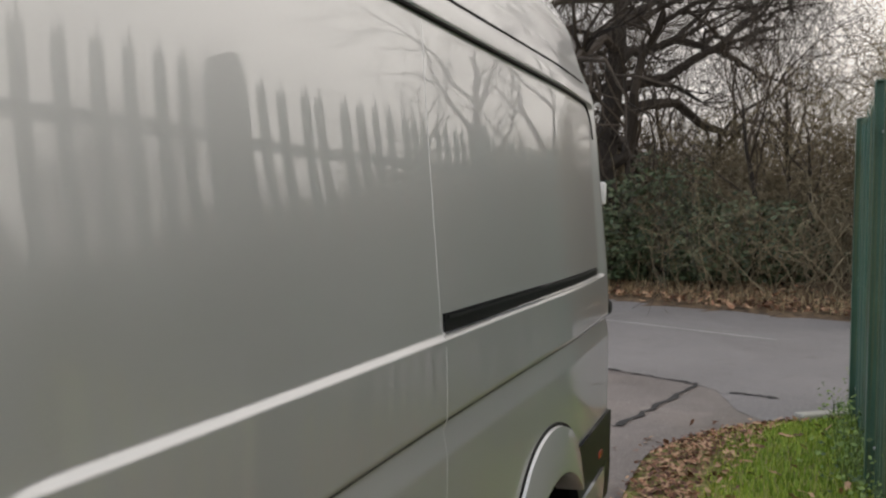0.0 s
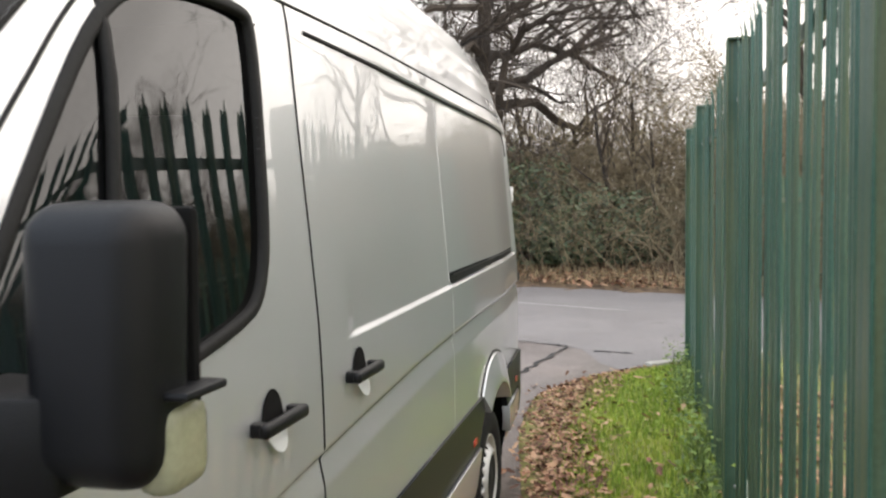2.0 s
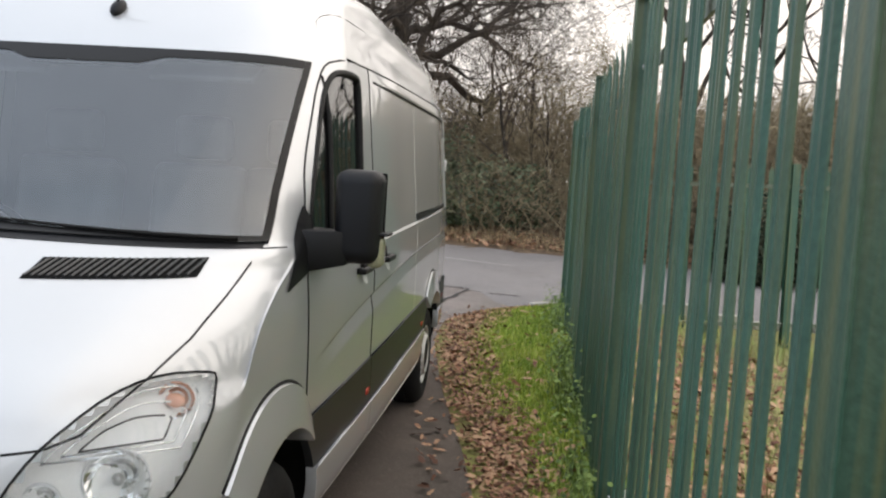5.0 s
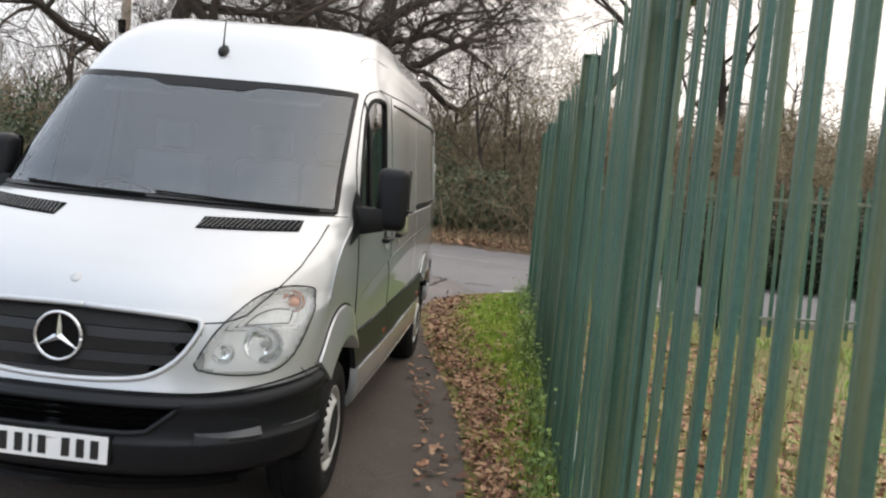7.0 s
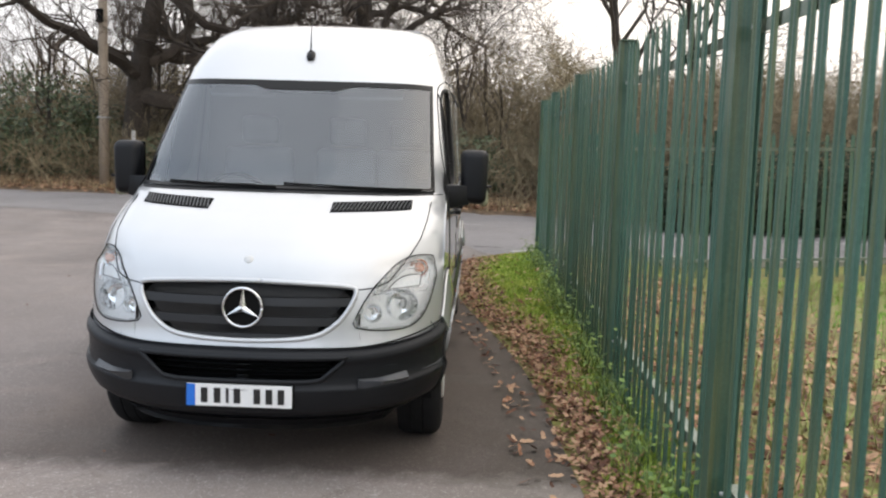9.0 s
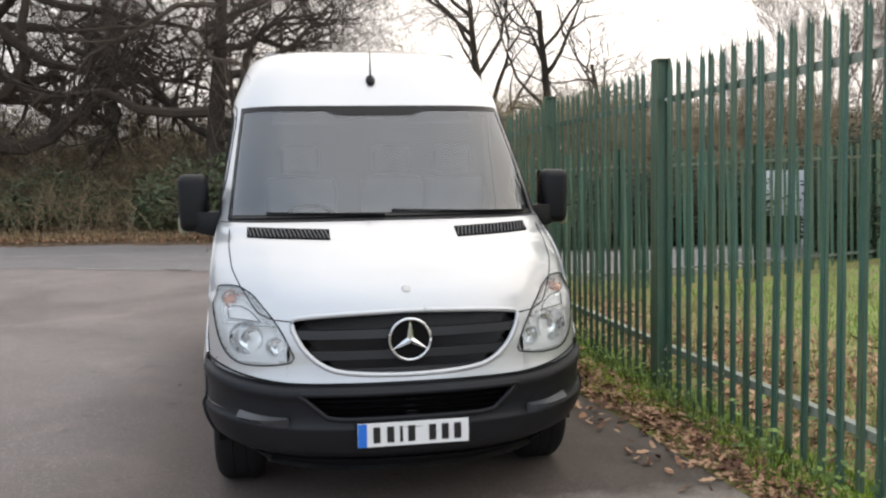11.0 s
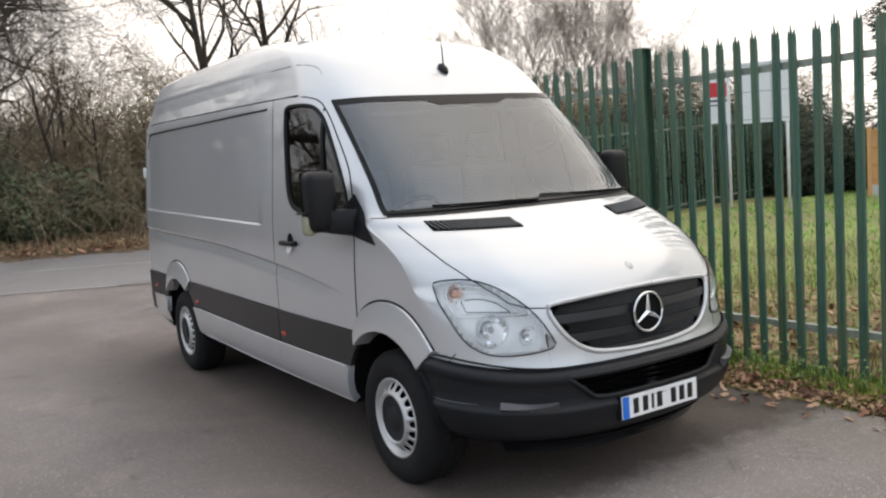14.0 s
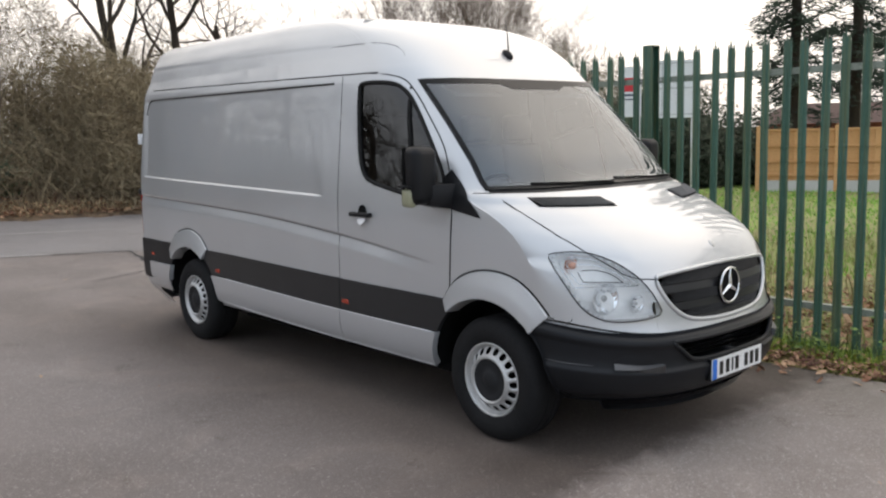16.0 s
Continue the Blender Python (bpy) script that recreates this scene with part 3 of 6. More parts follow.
# ---- palisade fence ----
def pale_mesh():
    prof = [(-0.034, 0.004), (-0.025, -0.004), (-0.011, -0.004), (0.0, 0.001), (0.011, -0.004), (0.025, -0.004), (0.034, 0.004)]
    vs, fs = [], []
    z0, z1 = 0.06, 2.335
    for th in (0.0, 0.0035):
        for z in (z0, 1.2, z1):
            for i, (u, d) in enumerate(prof):
                vs.append((d + th, u, z + (0.042 - 0.014 * abs(i - 3) if z == z1 else 0)))
    n = len(prof)
    for s in (0, 1):
        o = s * 3 * n
        for j in range(2):
            for i in range(n - 1):
                f = (o + j * n + i, o + j * n + i + 1, o + (j + 1) * n + i + 1, o + (j + 1) * n + i)
                fs.append(f if s else f[::-1])
    for j in range(2):
        for i in (0, n - 1):
            f = (j * n + i, 3 * n + j * n + i, 3 * n + (j + 1) * n + i, (j + 1) * n + i)
            fs.append(f if i == 0 else f[::-1])
    # three prongs, the middle one bent outwards
    for i0, i1, i2, tip, bend in ((0, 1, 2, 0.068, 0.003), (2, 3, 4, 0.112, -0.012), (4, 5, 6, 0.068, 0.003)):
        u, d = prof[i1]
        b = len(vs)
        vs += [(d + bend, u, z1 + tip), (d + bend + 0.003, u, z1 + tip)]
        f0, k0 = 2 * n, 5 * n
        fs += [(f0 + i1, f0 + i0, b), (f0 + i2, f0 + i1, b), (k0 + i0, k0 + i1, b + 1), (k0 + i1, k0 + i2, b + 1)]
        fs += [(f0 + i0, k0 + i0, b + 1, b), (k0 + i2, f0 + i2, b, b + 1)]
    return mesh_of("pale", vs, fs, M["fence"])


PALE = pale_mesh()


def post_mesh(h):
    bm = bmesh.new()
    box_bm(0, 0, h / 2, 0.007, 0.10, h, 0.002, 1, bm)
    box_bm(0.052, 0, h / 2, 0.095, 0.007, h, 0, 1, bm)
    box_bm(0.104, 0, h / 2, 0.007, 0.10, h, 0.002, 1, bm)
    box_bm(0.052, 0, h - 0.004, 0.108, 0.098, 0.008, 0, 1, bm)
    me = bpy.data.meshes.new("post")
    bm.to_mesh(me)
    bm.free()
    me.materials.append(M["fence"])
    return me


def rail_mesh(length):
    bm = bmesh.new()
    box_bm(0, length / 2, 0, 0.006, length, 0.05, 0, 1, bm)
    box_bm(0.024, length / 2, 0.022, 0.05, length, 0.006, 0, 1, bm)
    me = bpy.data.meshes.new("rail")
    bm.to_mesh(me)
    bm.free()
    me.materials.append(M["railpaint"])
    return me


def palisade(label, origin, turn, first, bays, bay=2.75, seed=3, last=0.0, rise=0.0):
    """Runs along its own y axis from the origin; pales stand on the -x side."""
    rnd = random.Random(seed)
    root = thing("palisade_fence", label, "fence", pose(*origin, 0, 0, turn) @ pose(0, 0, 0, rise))
    pm, rm = post_mesh(2.455), rail_mesh(bay - 0.11)
    if last:
        bays += 1
    for b in range(bays + 1):
        o = new("post", pm)
        o.parent = root
        short = last and b >= bays - 1
        o.matrix_local = pose(-0.048, first + b * bay if not (last and b == bays) else first + (b - 1) * bay + last, 0, rnd.uniform(-0.4, 0.4), 0, 0)
        if b == bays:
            break
        for z in (2.155, 0.35):
            o = new("rail", rm)
            o.parent = root
            o.matrix_local = pose(0.022, first + b * bay + 0.055, z) @ Matrix.Diagonal((1, (last - 0.11) / (bay - 0.11) if short else 1, 1, 1))
            for e in (0.1, (last if short else bay) - 0.1):
                bt = new("bolt", BOLT)
                bt.parent = root
                bt.matrix_local = pose(-0.002, first + b * bay + e, z)
        for k in range(17):
            if short and bay * (k + 1) / 18 > last - 0.06:
                break
            o = new("pale", PALE)
            o.parent = root
            y = first + b * bay + bay * (k + 1) / 18
            o.matrix_local = pose(rnd.uniform(-0.003, 0.003), y + rnd.uniform(-0.004, 0.004), rnd.uniform(-0.012, 0.008), rnd.uniform(-0.35, 0.35), rnd.uniform(-0.3, 0.3), rnd.uniform(-2.5, 2.5))
    return root


bv, bf = lathe([(0.0001, -0.012), (0.009, -0.012), (0.009, 0.0)], 8)
BOLT = mesh_of("bolt", bv, bf, M["galv"])
palisade("green steel palisade fence streaked with algae beside the van", (FENCE_X, 0, 0.03), 0, 2.08 - 2.75 * 4, 6, last=1.96)
palisade("green steel palisade fence along the far side of the field", (FENCE_X + 0.1, FENCE_END + 0.06, -0.41), -81, 0.1, 6, seed=9, rise=1.6)


# ---- the van ----
# front is at y = 0, the tail at y = 5.88; x is symmetrical
YF = pchip([(0.20, 0.16), (0.30, 0.085), (0.345, 0.055), (0.40, 0.035), (0.55, 0.028), (0.64, 0.030), (0.70, 0.042), (0.74, 0.052), (0.90, 0.072), (0.98, 0.092), (1.03, 0.115), (1.07, 0.135), (1.12, 0.172),
            (1.20, 0.275), (1.27, 0.405), (1.32, 0.52), (1.352, 0.61), (1.395, 0.715), (1.42, 0.785), (1.435, 0.83), (1.45, 0.86), (1.60, 1.02), (1.80, 1.235), (2.00, 1.45), (2.105, 1.56), (2.20, 1.66),
            (2.277, 1.747), (2.36, 1.85), (2.44, 1.98), (2.50, 2.12), (2.55, 2.30), (2.58, 2.48), (2.60, 2.70), (2.612, 3.0)])
WD = pchip([(0.20, 0.80), (0.30, 0.885), (0.36, 0.94), (0.42, 0.972), (0.5, 0.986), (0.60, 0.992), (1.12, 0.995), (1.25, 0.993), (1.40, 0.988), (1.60, 0.972), (1.80, 0.954), (2.00, 0.938), (2.12, 0.928), (2.18, 0.917), (2.22, 0.902),
            (2.30, 0.868), (2.38, 0.836), (2.42, 0.818), (2.46, 0.799), (2.50, 0.774), (2.54, 0.738), (2.57, 0.685), (2.59, 0.60), (2.602, 0.45), (2.612, 0.15)])
# the roof behind the cab stands higher and squarer than the brow
WD_REAR = pchip([(2.30, 0.868), (2.40, 0.838), (2.46, 0.814), (2.52, 0.786), (2.57, 0.755), (2.61, 0.705), (2.63, 0.64), (2.64, 0.55), (2.648, 0.42), (2.657, 0.15)])
DF = pchip([(0.20, 0.55), (0.8, 0.55), (1.1, 0.55), (1.25, 0.50), (1.35, 0.48), (1.42, 0.48), (1.5, 0.48), (2.1, 0.48), (2.2, 0.45), (2.3, 0.42), (2.45, 0.42), (2.55, 0.46), (2.612, 0.5)])
YR = pchip([(0.20, 5.81), (0.5, 5.85), (1.2, 5.85), (2.1, 5.79), (2.35, 5.75), (2.5, 5.72), (2.58, 5.60), (2.612, 5.40)])
CREASE = pchip([(0.9, 0.92), (1.503, 1.006), (2.402, 1.111), (3.537, 1.192), (5.9, 1.262)])
NN = pchip([(0.2, 2.5), (1.25, 2.5), (1.36, 3.2), (1.434, 3.8), (1.6, 5.0), (1.9, 6.2), (2.1, 6.0), (2.3, 6.5), (2.42, 5.5), (2.55, 4.2), (2.612, 3.2)])
MMX = 1.8
# the cab draws in towards the nose
TAPER = pchip([(0.2, 0.03), (1.0, 0.032), (1.5, 0.036), (2.15, 0.036), (2.3, 0.028), (2.5, 0.01), (2.612, 0.0)])
WHEELS_Y = (1.0, 4.672)
WHEEL_Z, TYRE_R = 0.362, 0.362


def side_disp(y, z):
    zt = 2.118 + 0.005 * (y - 2.5)
    zb = 1.359 + 0.0237 * (y - 2.65)
    d = -0.013 * sstep(zt + 0.009, zt - 0.007, z) * sstep(zb - 0.004, zb + 0.008, z) * lerp(sstep(2.58, 2.70, y), sstep(2.45, 3.5, y), sstep(zb + 0.02, zb + 0.25, z)) * sstep(5.66, 5.59, y)
    q = CREASE(y) - 0.010 - z
    f = sstep(1.35, 1.95, y)
    if q >= 0:
        d -= 0.015 * f * max(0.0, 1 - q / 0.075)
    else:
        d -= 0.015 * f * max(0.0, 1 + q / 0.011)
    zl = 2.378 + 0.011 * (y - 2.35)
    d += 0.006 * sstep(zl - 0.012, zl + 0.012, z) * sstep(2.0, 3.3, y) * sstep(2.50, 2.42, z)
    return d


def flank_x(y, z):
    y0 = YF(z) + DF(z)
    return WD(z) - TAPER(z) * min(1.0, max(0.0, 1 - (y - y0) / max(0.5, 3.1 - y0))) ** 1.5 + side_disp(y, z) - 0.034 * sstep(4.9, 5.85, y)


def skin(c, z, sign=1):
    """A point of the outer skin. c: 0 front centre to 1 where the flank begins, then metres along the flank."""
    yf, w, dd, nn, tp = YF(z), WD(z), DF(z), NN(z), TAPER(z)
    if c <= 1:
        th = c ** (nn / 2.5) * math.pi / 2
        x = (w - tp) * math.sin(th) ** (2 / nn) if c > 0 else 0.0
        y = yf + dd * (1 - max(0.0, math.cos(th)) ** (2 / MMX))
        if 1.03 < z < 1.42:
            k = lerp(0.60, 0.70, (z - 1.03) / 0.4)
            y += 0.22 * max(0.0, x - k) * sstep(1.03, 1.1, z) * sstep(1.42, 1.36, z) * sstep(1.0, 0.9, c)
        return Vector((sign * x, y, z))
    y = yf + dd + (c - 1)
    return Vector((sign * (flank_x(y, z)), y, z))


def c_at_x(x, z):
    nn = NN(z)
    return (math.asin(min(1.0, abs(x) / (WD(z) - TAPER(z))) ** (nn / 2)) / (math.pi / 2)) ** (2.5 / nn)


def c_at_y(y, z):
    q = (y - YF(z)) / DF(z)
    if q >= 1:
        return 1 + y - YF(z) - DF(z)
    return (math.acos(max(0.0, (1 - max(q, 0.0))) ** (MMX / 2)) / (math.pi / 2)) ** (2.5 / NN(z))


def flank(y, z, sign=1):
    return skin(c_at_y(y, z), z, sign)


def skin_normal(c, z, sign=1, e=0.004):
    a = skin(c + e, z, sign) - skin(max(0.0, c - e), z, sign)
    b = skin(c, z + e, sign) - skin(c, z - e, sign)
    n = (a.cross(b) if sign > 0 else b.cross(a)).normalized()
    return n


van = thing("panel_van", "silver high-roof panel van with black bumpers parked on the asphalt", "van")


def patch(name, cols, r0, r1, nr, off, mat, sign=1, parent=None, label="", skirt=0.02, smooth=True, hole=None, steps=None, even=0.004):
    """A panel that follows the skin at a height off above it, its edges turned down. cols: list of functions or values giving c by z; r0, r1: z by column index share."""
    nc = len(cols)
    vs, ns = [], []
    fr = steps or [j / nr for j in range(nr + 1)]
    for j in fr:
        for i, cc in enumerate(cols):
            u = i / (nc - 1)
            z = lerp(r0(u), r1(u), j)
            c = cc(z) if callable(cc) else cc
            s = sign
            if c < 0:
                c, s = -c, -sign
            n = skin_normal(c, z, s, even or 0.004)
            vs.append(skin(c, z, s) + n * (off(j) if callable(off) else off))
            ns.append(n)
    m = len(fr)
    if callable(off):
        # an uneven height needs normals of its own
        g = np.array([tuple(v) for v in vs]).reshape(m, nc, 3)
        q = np.cross(np.gradient(g, axis=1), np.gradient(g, axis=0))
        q /= np.linalg.norm(q, axis=2, keepdims=True) + 1e-12
        keep = np.sign((q * np.array([tuple(v) for v in ns]).reshape(m, nc, 3)).sum(axis=2, keepdims=True))
        ns = [Vector(v) for v in (q * np.where(keep == 0, 1, keep)).reshape(-1, 3)]
        off = off(0)
    flip = sign < 0
    fs = []
    for j in range(m - 1):
        for i in range(nc - 1):
            f = (j * nc + i, j * nc + i + 1, (j + 1) * nc + i + 1, (j + 1) * nc + i)
            if hole and hole(sum((vs[k] for k in f), Vector()) / 4):
                continue
            fs.append(f[::-1] if flip else f)
    ring = [(0, i) for i in range(nc)] + [(j, nc - 1) for j in range(1, m)] + [(m - 1, i) for i in range(nc - 2, -1, -1)] + [(j, 0) for j in range(m - 2, 0, -1)]
    base = len(vs)
    top = [j * nc + i for j, i in ring]
    vs += [vs[k].copy() for k in top] + [vs[k] - ns[k] * (off + skirt) for k in top]
    cen = [ns[k] for k in top]
    n_ring = len(top)
    mid = sum((vs[k] for k in top), Vector()) / n_ring
    outn = []
    for k in range(n_ring):
        outn.append((vs[top[k]] - mid).normalized())
    ns += outn + outn
    for k in range(n_ring):
        k2 = (k + 1) % n_ring
        f = (base + k2, base + k, base + n_ring + k, base + n_ring + k2)
        fs.append(f[::-1] if flip else f)
    return put(name, vs, fs, mat, parent or van, label, smooth, ns if even else None)


def inside(poly, a, b):
    hit = False
    for (x0, y0), (x1, y1) in zip(poly, poly[1:] + poly[:1]):
        if (y0 > b) != (y1 > b) and a < (x1 - x0) * (b - y0) / (y1 - y0) + x0:
            hit = not hit
    return hit


WINDOW = [(2.238, 2.085), (2.185, 2.112), (1.93, 2.10), (1.82, 2.065), (1.70, 1.965), (1.465, 1.66), (1.36, 1.50), (1.355, 1.352), (1.55, 1.374), (2.055, 1.462), (2.145, 1.515), (2.196, 1.66)]
MIRROR_TRI = [(1.325, 1.56), (1.38, 1.50), (1.385, 1.345), (1.04, 1.285)]
# headlamp outline: arc coordinate along the nose (x plus set-back) against height
LAMP = [(0.60, 0.803), (0.72, 0.784), (0.86, 0.776), (1.02, 0.779), (1.14, 0.81), (1.23, 0.87), (1.31, 0.98), (1.345, 1.06), (1.345, 1.115), (1.27, 1.128), (1.10, 1.135), (0.98, 1.118), (0.86, 1.072), (0.76, 1.01), (0.69, 0.94), (0.64, 0.87)]
GRILLE = [(0.0, 1.026), (0.30, 1.018), (0.52, 1.002), (0.548, 0.985), (0.535, 0.93), (0.485, 0.845), (0.41, 0.782), (0.33, 0.752), (0.18, 0.738), (0.0, 0.733)]
GRILLE_FULL = GRILLE + [(-x, z) for x, z in GRILLE[-2:0:-1]]
LOWGR = [(-0.515, 0.655), (-0.46, 0.61), (-0.39, 0.551), (-0.32, 0.541), (0.32, 0.541), (0.39, 0.551), (0.46, 0.61), (0.515, 0.655)]


def rounded(poly, passes=2):
    for _ in range(passes):
        poly = [q for a, b in zip(poly, poly[1:] + poly[:1]) for q in ((lerp(a[0], b[0], 0.25), lerp(a[1], b[1], 0.25)), (lerp(a[0], b[0], 0.75), lerp(a[1], b[1], 0.75)))]
    return poly


# the opening behind the lamp stays a little inside its lens
LAMP_MID = (sum(a for a, _ in LAMP) / len(LAMP), sum(z for _, z in LAMP) / len(LAMP))
LAMP_CUT = [(lerp(LAMP_MID[0], a, 0.95), lerp(LAMP_MID[1], z, 0.94)) for a, z in rounded(LAMP, 1)]


def arc_coord(p):
    return abs(p.x) + p.y - YF(p.z)


def screen_x(z):
    return lerp(0.857, 0.795, (z - 1.44) / 0.66)


DOOR_FRONT = pchip([(1.30, 1.286), (1.45, 1.306), (1.555, 1.345), (1.664, 1.400), (1.731, 1.448), (1.808, 1.513), (1.891, 1.588), (1.98, 1.670), (2.049, 1.742), (2.095, 1.797), (2.128, 1.865), (2.152, 1.985), (2.168, 2.13), (2.174, 2.27)])


def door_front(z):
    """Front shut line of the cab door: y by height."""
    if z < 1.30:
        return lerp(1.305, 1.286, (z - 0.9) / 0.4)
    return DOOR_FRONT(z)


DOOR_BACK, SLIDE_BACK = 2.41, 3.80


def bumper_top(y_back):
    return 0.635 + 0.135 * sstep(0.02, 0.52, y_back)


def region(p, front):
    """Which panel a face of the skin belongs to, or None for an opening."""
    x, y, z = abs(p.x), p.y, p.z
    for wy, r in zip(WHEELS_Y, (0.50, 0.505)):
        if y > 0.1 and x > 0.6 and (y - wy) ** 2 + (z - WHEEL_Z) ** 2 < r * r:
            return None
    if y < 0.66 and z < bumper_top(y - YF(z)) + 0.02:
        return None
    if z < 0.60 and 0.6 < y < 5.5 and z < 0.37:
        return None
    if 1.45 < z < 2.092 and front and x < screen_x(z) + 0.002:
        return None
    if y > 0.9 and inside(WINDOW, y, z):
        return None
    if z < 1.14 and y < 0.7 and inside(LAMP_CUT, arc_coord(p), z):
        return None
    if y < 0.5 and inside(GRILLE_FULL, p.x, z):
        return None
    if front and 1.0 < z < 1.432 and inside(BONNET, x, z):
        return "bonnet"
    if y > door_front(z) and y < DOOR_BACK and 0.37 < z < 2.172 and y > YF(z) + 0.12:
        return "cab_door_left" if p.x > 0 else "cab_door_right"
    if p.x > 0 and DOOR_BACK < y < SLIDE_BACK and z < 2.15:
        return "sliding_door"
    if z > 2.19 + 0.0165 * (y - 2.4):
        return "roof"
    return "body"


BONNET = [(0.0, 1.0), (0.60, 0.985), (0.66, 1.0), (0.80, 1.13), (0.86, 1.22), (0.895, 1.32), (0.90, 1.432), (0.0, 1.432)]


def build_skin():
    zs = spread(0.20, 1.0, 0.011) + spread(1.0, 1.335, 0.0085)[1:] + spread(1.335, 1.45, 0.0042)[1:] + spread(1.45, 2.1, 0.0115)[1:] + spread(2.1, 2.56, 0.010)[1:] + [2.566, 2.572, 2.578, 2.584, 2.589, 2.594, 2.597, 2.600, 2.602]
    fc = [1 - (1 - i / 44) ** 1.15 for i in range(45)]
    sf = [(i / 160) ** 1.3 for i in range(1, 161)]
    H, F = [], []
    for z in zs:
        yr = YR(z)
        r = min(0.15, WD(z) * 0.5)
        w = flank_x(yr - r, z)
        row = [skin(c, z) for c in fc]
        y0 = YF(z) + DF(z)
        for f in sf:
            y = lerp(y0, yr - r, f)
            row.append(Vector((flank_x(y, z), y, z)))
        for k in range(1, 9):
            a = k / 8 * math.pi / 2
            row.append(Vector((w - r + r * math.cos(a), yr - r + r * math.sin(a), z)))
        for k in range(1, 9):
            row.append(Vector(((w - r) * (1 - k / 8), yr, z)))
        H.append(row)
    for row in H:
        for p in row:
            back = sstep(2.35, 3.3, p.y)
            up = p.z + 0.045 * sstep(2.30, 2.60, p.z)
            if p.z > 2.3:
                p.x = lerp(p.x, p.x * WD_REAR(up) / WD(p.z), back)
            p.z = lerp(p.z, up, back)
    A = np.array([[tuple(p) for p in row] for row in H])
    du = np.gradient(A, axis=1)
    dv = np.gradient(A, axis=0)
    N = np.cross(du, dv)
    N /= np.linalg.norm(N, axis=2, keepdims=True) + 1e-12
    N[:, 0, 0] = 0
    N[-1] = (0, 0, 1)
    nz, nc = A.shape[:2]
    groups = {}
    for s in (1, -1):
        for j in range(nz - 1):
            for i in range(nc - 1):
                p = (A[j, i] + A[j, i + 1] + A[j + 1, i] + A[j + 1, i + 1]) / 4
                q = Vector((s * p[0], p[1], p[2]))
                g = region(q, i < 44)
                if g:
                    groups.setdefault(g, []).append((s, j, i))
    labels = {"bonnet": "silver bonnet with two black air vents", "roof": "raised silver roof with a rounded brow", "sliding_door": "silver sliding side door"}
    for g, cells in groups.items():
        idx, vs, ns, fs = {}, [], [], []

        def vid(s, j, i):
            k = (s if i and i < nc - 1 else 0, j, i)
            if k not in idx:
                idx[k] = len(vs)
                vs.append((s * A[j, i, 0], A[j, i, 1], A[j, i, 2]))
                ns.append((s * N[j, i, 0], N[j, i, 1], N[j, i, 2]))
            return idx[k]
        for s, j, i in cells:
            f = (vid(s, j, i), vid(s, j, i + 1), vid(s, j + 1, i + 1), vid(s, j + 1, i))
            fs.append(f if s > 0 else f[::-1])
        if g == "roof":
            for i in range(nc - 2):
                fs.append(tuple(dict.fromkeys((vid(1, nz - 1, i), vid(1, nz - 1, i + 1), vid(-1, nz - 1, i + 1), vid(-1, nz - 1, i)))))
        name = "cab_door" if g.startswith("cab_door") else g
        put(name, vs, fs, M["paint"], van, labels.get(g, ""), True, ns)


build_skin()


# ---- van: panels and trim that follow the skin ----
def arch_y(wy, r, z, front):
    q = math.sqrt(max(0.0, r * r - (z - WHEEL_Z) ** 2))
    return wy - q if front else wy + q


def colf(f):
    return lambda z: c_at_y(f(z), z)


def between(ya, yb, n):
    """Columns from the line ya(z) to the line yb(z) along the flank."""
    return [colf(lambda z, k=k: lerp(ya(z), yb(z), k / n)) for k in range(n + 1)]


CLAD_T = pchip([(1.0, 0.785), (1.383, 0.793), (2.403, 0.806), (4.036, 0.834), (5.9, 0.842)])
CLAD_B = pchip([(1.0, 0.578), (1.40, 0.581), (2.438, 0.590), (4.31, 0.628), (5.9, 0.640)])
SILL_B = pchip([(1.0, 0.360), (1.44, 0.364), (2.45, 0.376), (4.13, 0.425), (5.5, 0.50), (5.9, 0.51)])
R_ARCH = 0.478
for s in (1, -1):
    f1 = lambda z: arch_y(WHEELS_Y[0], R_ARCH, z, False)
    r0 = lambda z: arch_y(WHEELS_Y[1], R_ARCH, z, True)
    r1 = lambda z: arch_y(WHEELS_Y[1], R_ARCH, z, False)
    yy = lambda u, a=1.4, b=4.25: lerp(a, b, u)
    for a, b, nm in ((f1, lambda z: DOOR_BACK - 0.004, 12), (lambda z: DOOR_BACK + 0.004, r0, 20)):
        ya, yb = a(0.7), b(0.7)
        patch("side_cladding", between(a, b, nm), lambda u: CLAD_B(lerp(ya, yb, u)), lambda u: CLAD_T(lerp(ya, yb, u)), 5, 0.010, M["sideclad"], s, label="dark grey plastic side cladding")
        patch("sill", between(a, b, nm), lambda u: SILL_B(lerp(ya, yb, u)), lambda u: CLAD_B(lerp(ya, yb, u)) - 0.003, 4, 0.022, M["paint"], s)
    patch("rear_corner_bumper", between(r1, lambda z: 5.74, 8), lambda u: CLAD_B(5.5), lambda u: CLAD_T(5.5), 4, 0.012, M["cladding"], s)
    patch("sill", between(r1, lambda z: 5.56, 6), lambda u: SILL_B(5.2), lambda u: CLAD_B(5.5) - 0.003, 4, 0.022, M["paint"], s)
    patch("rear_corner_bumper", between(lambda z: 5.565, lambda z: 5.74, 4), lambda u: 0.47, lambda u: CLAD_B(5.5), 3, 0.014, M["cladding"], s)

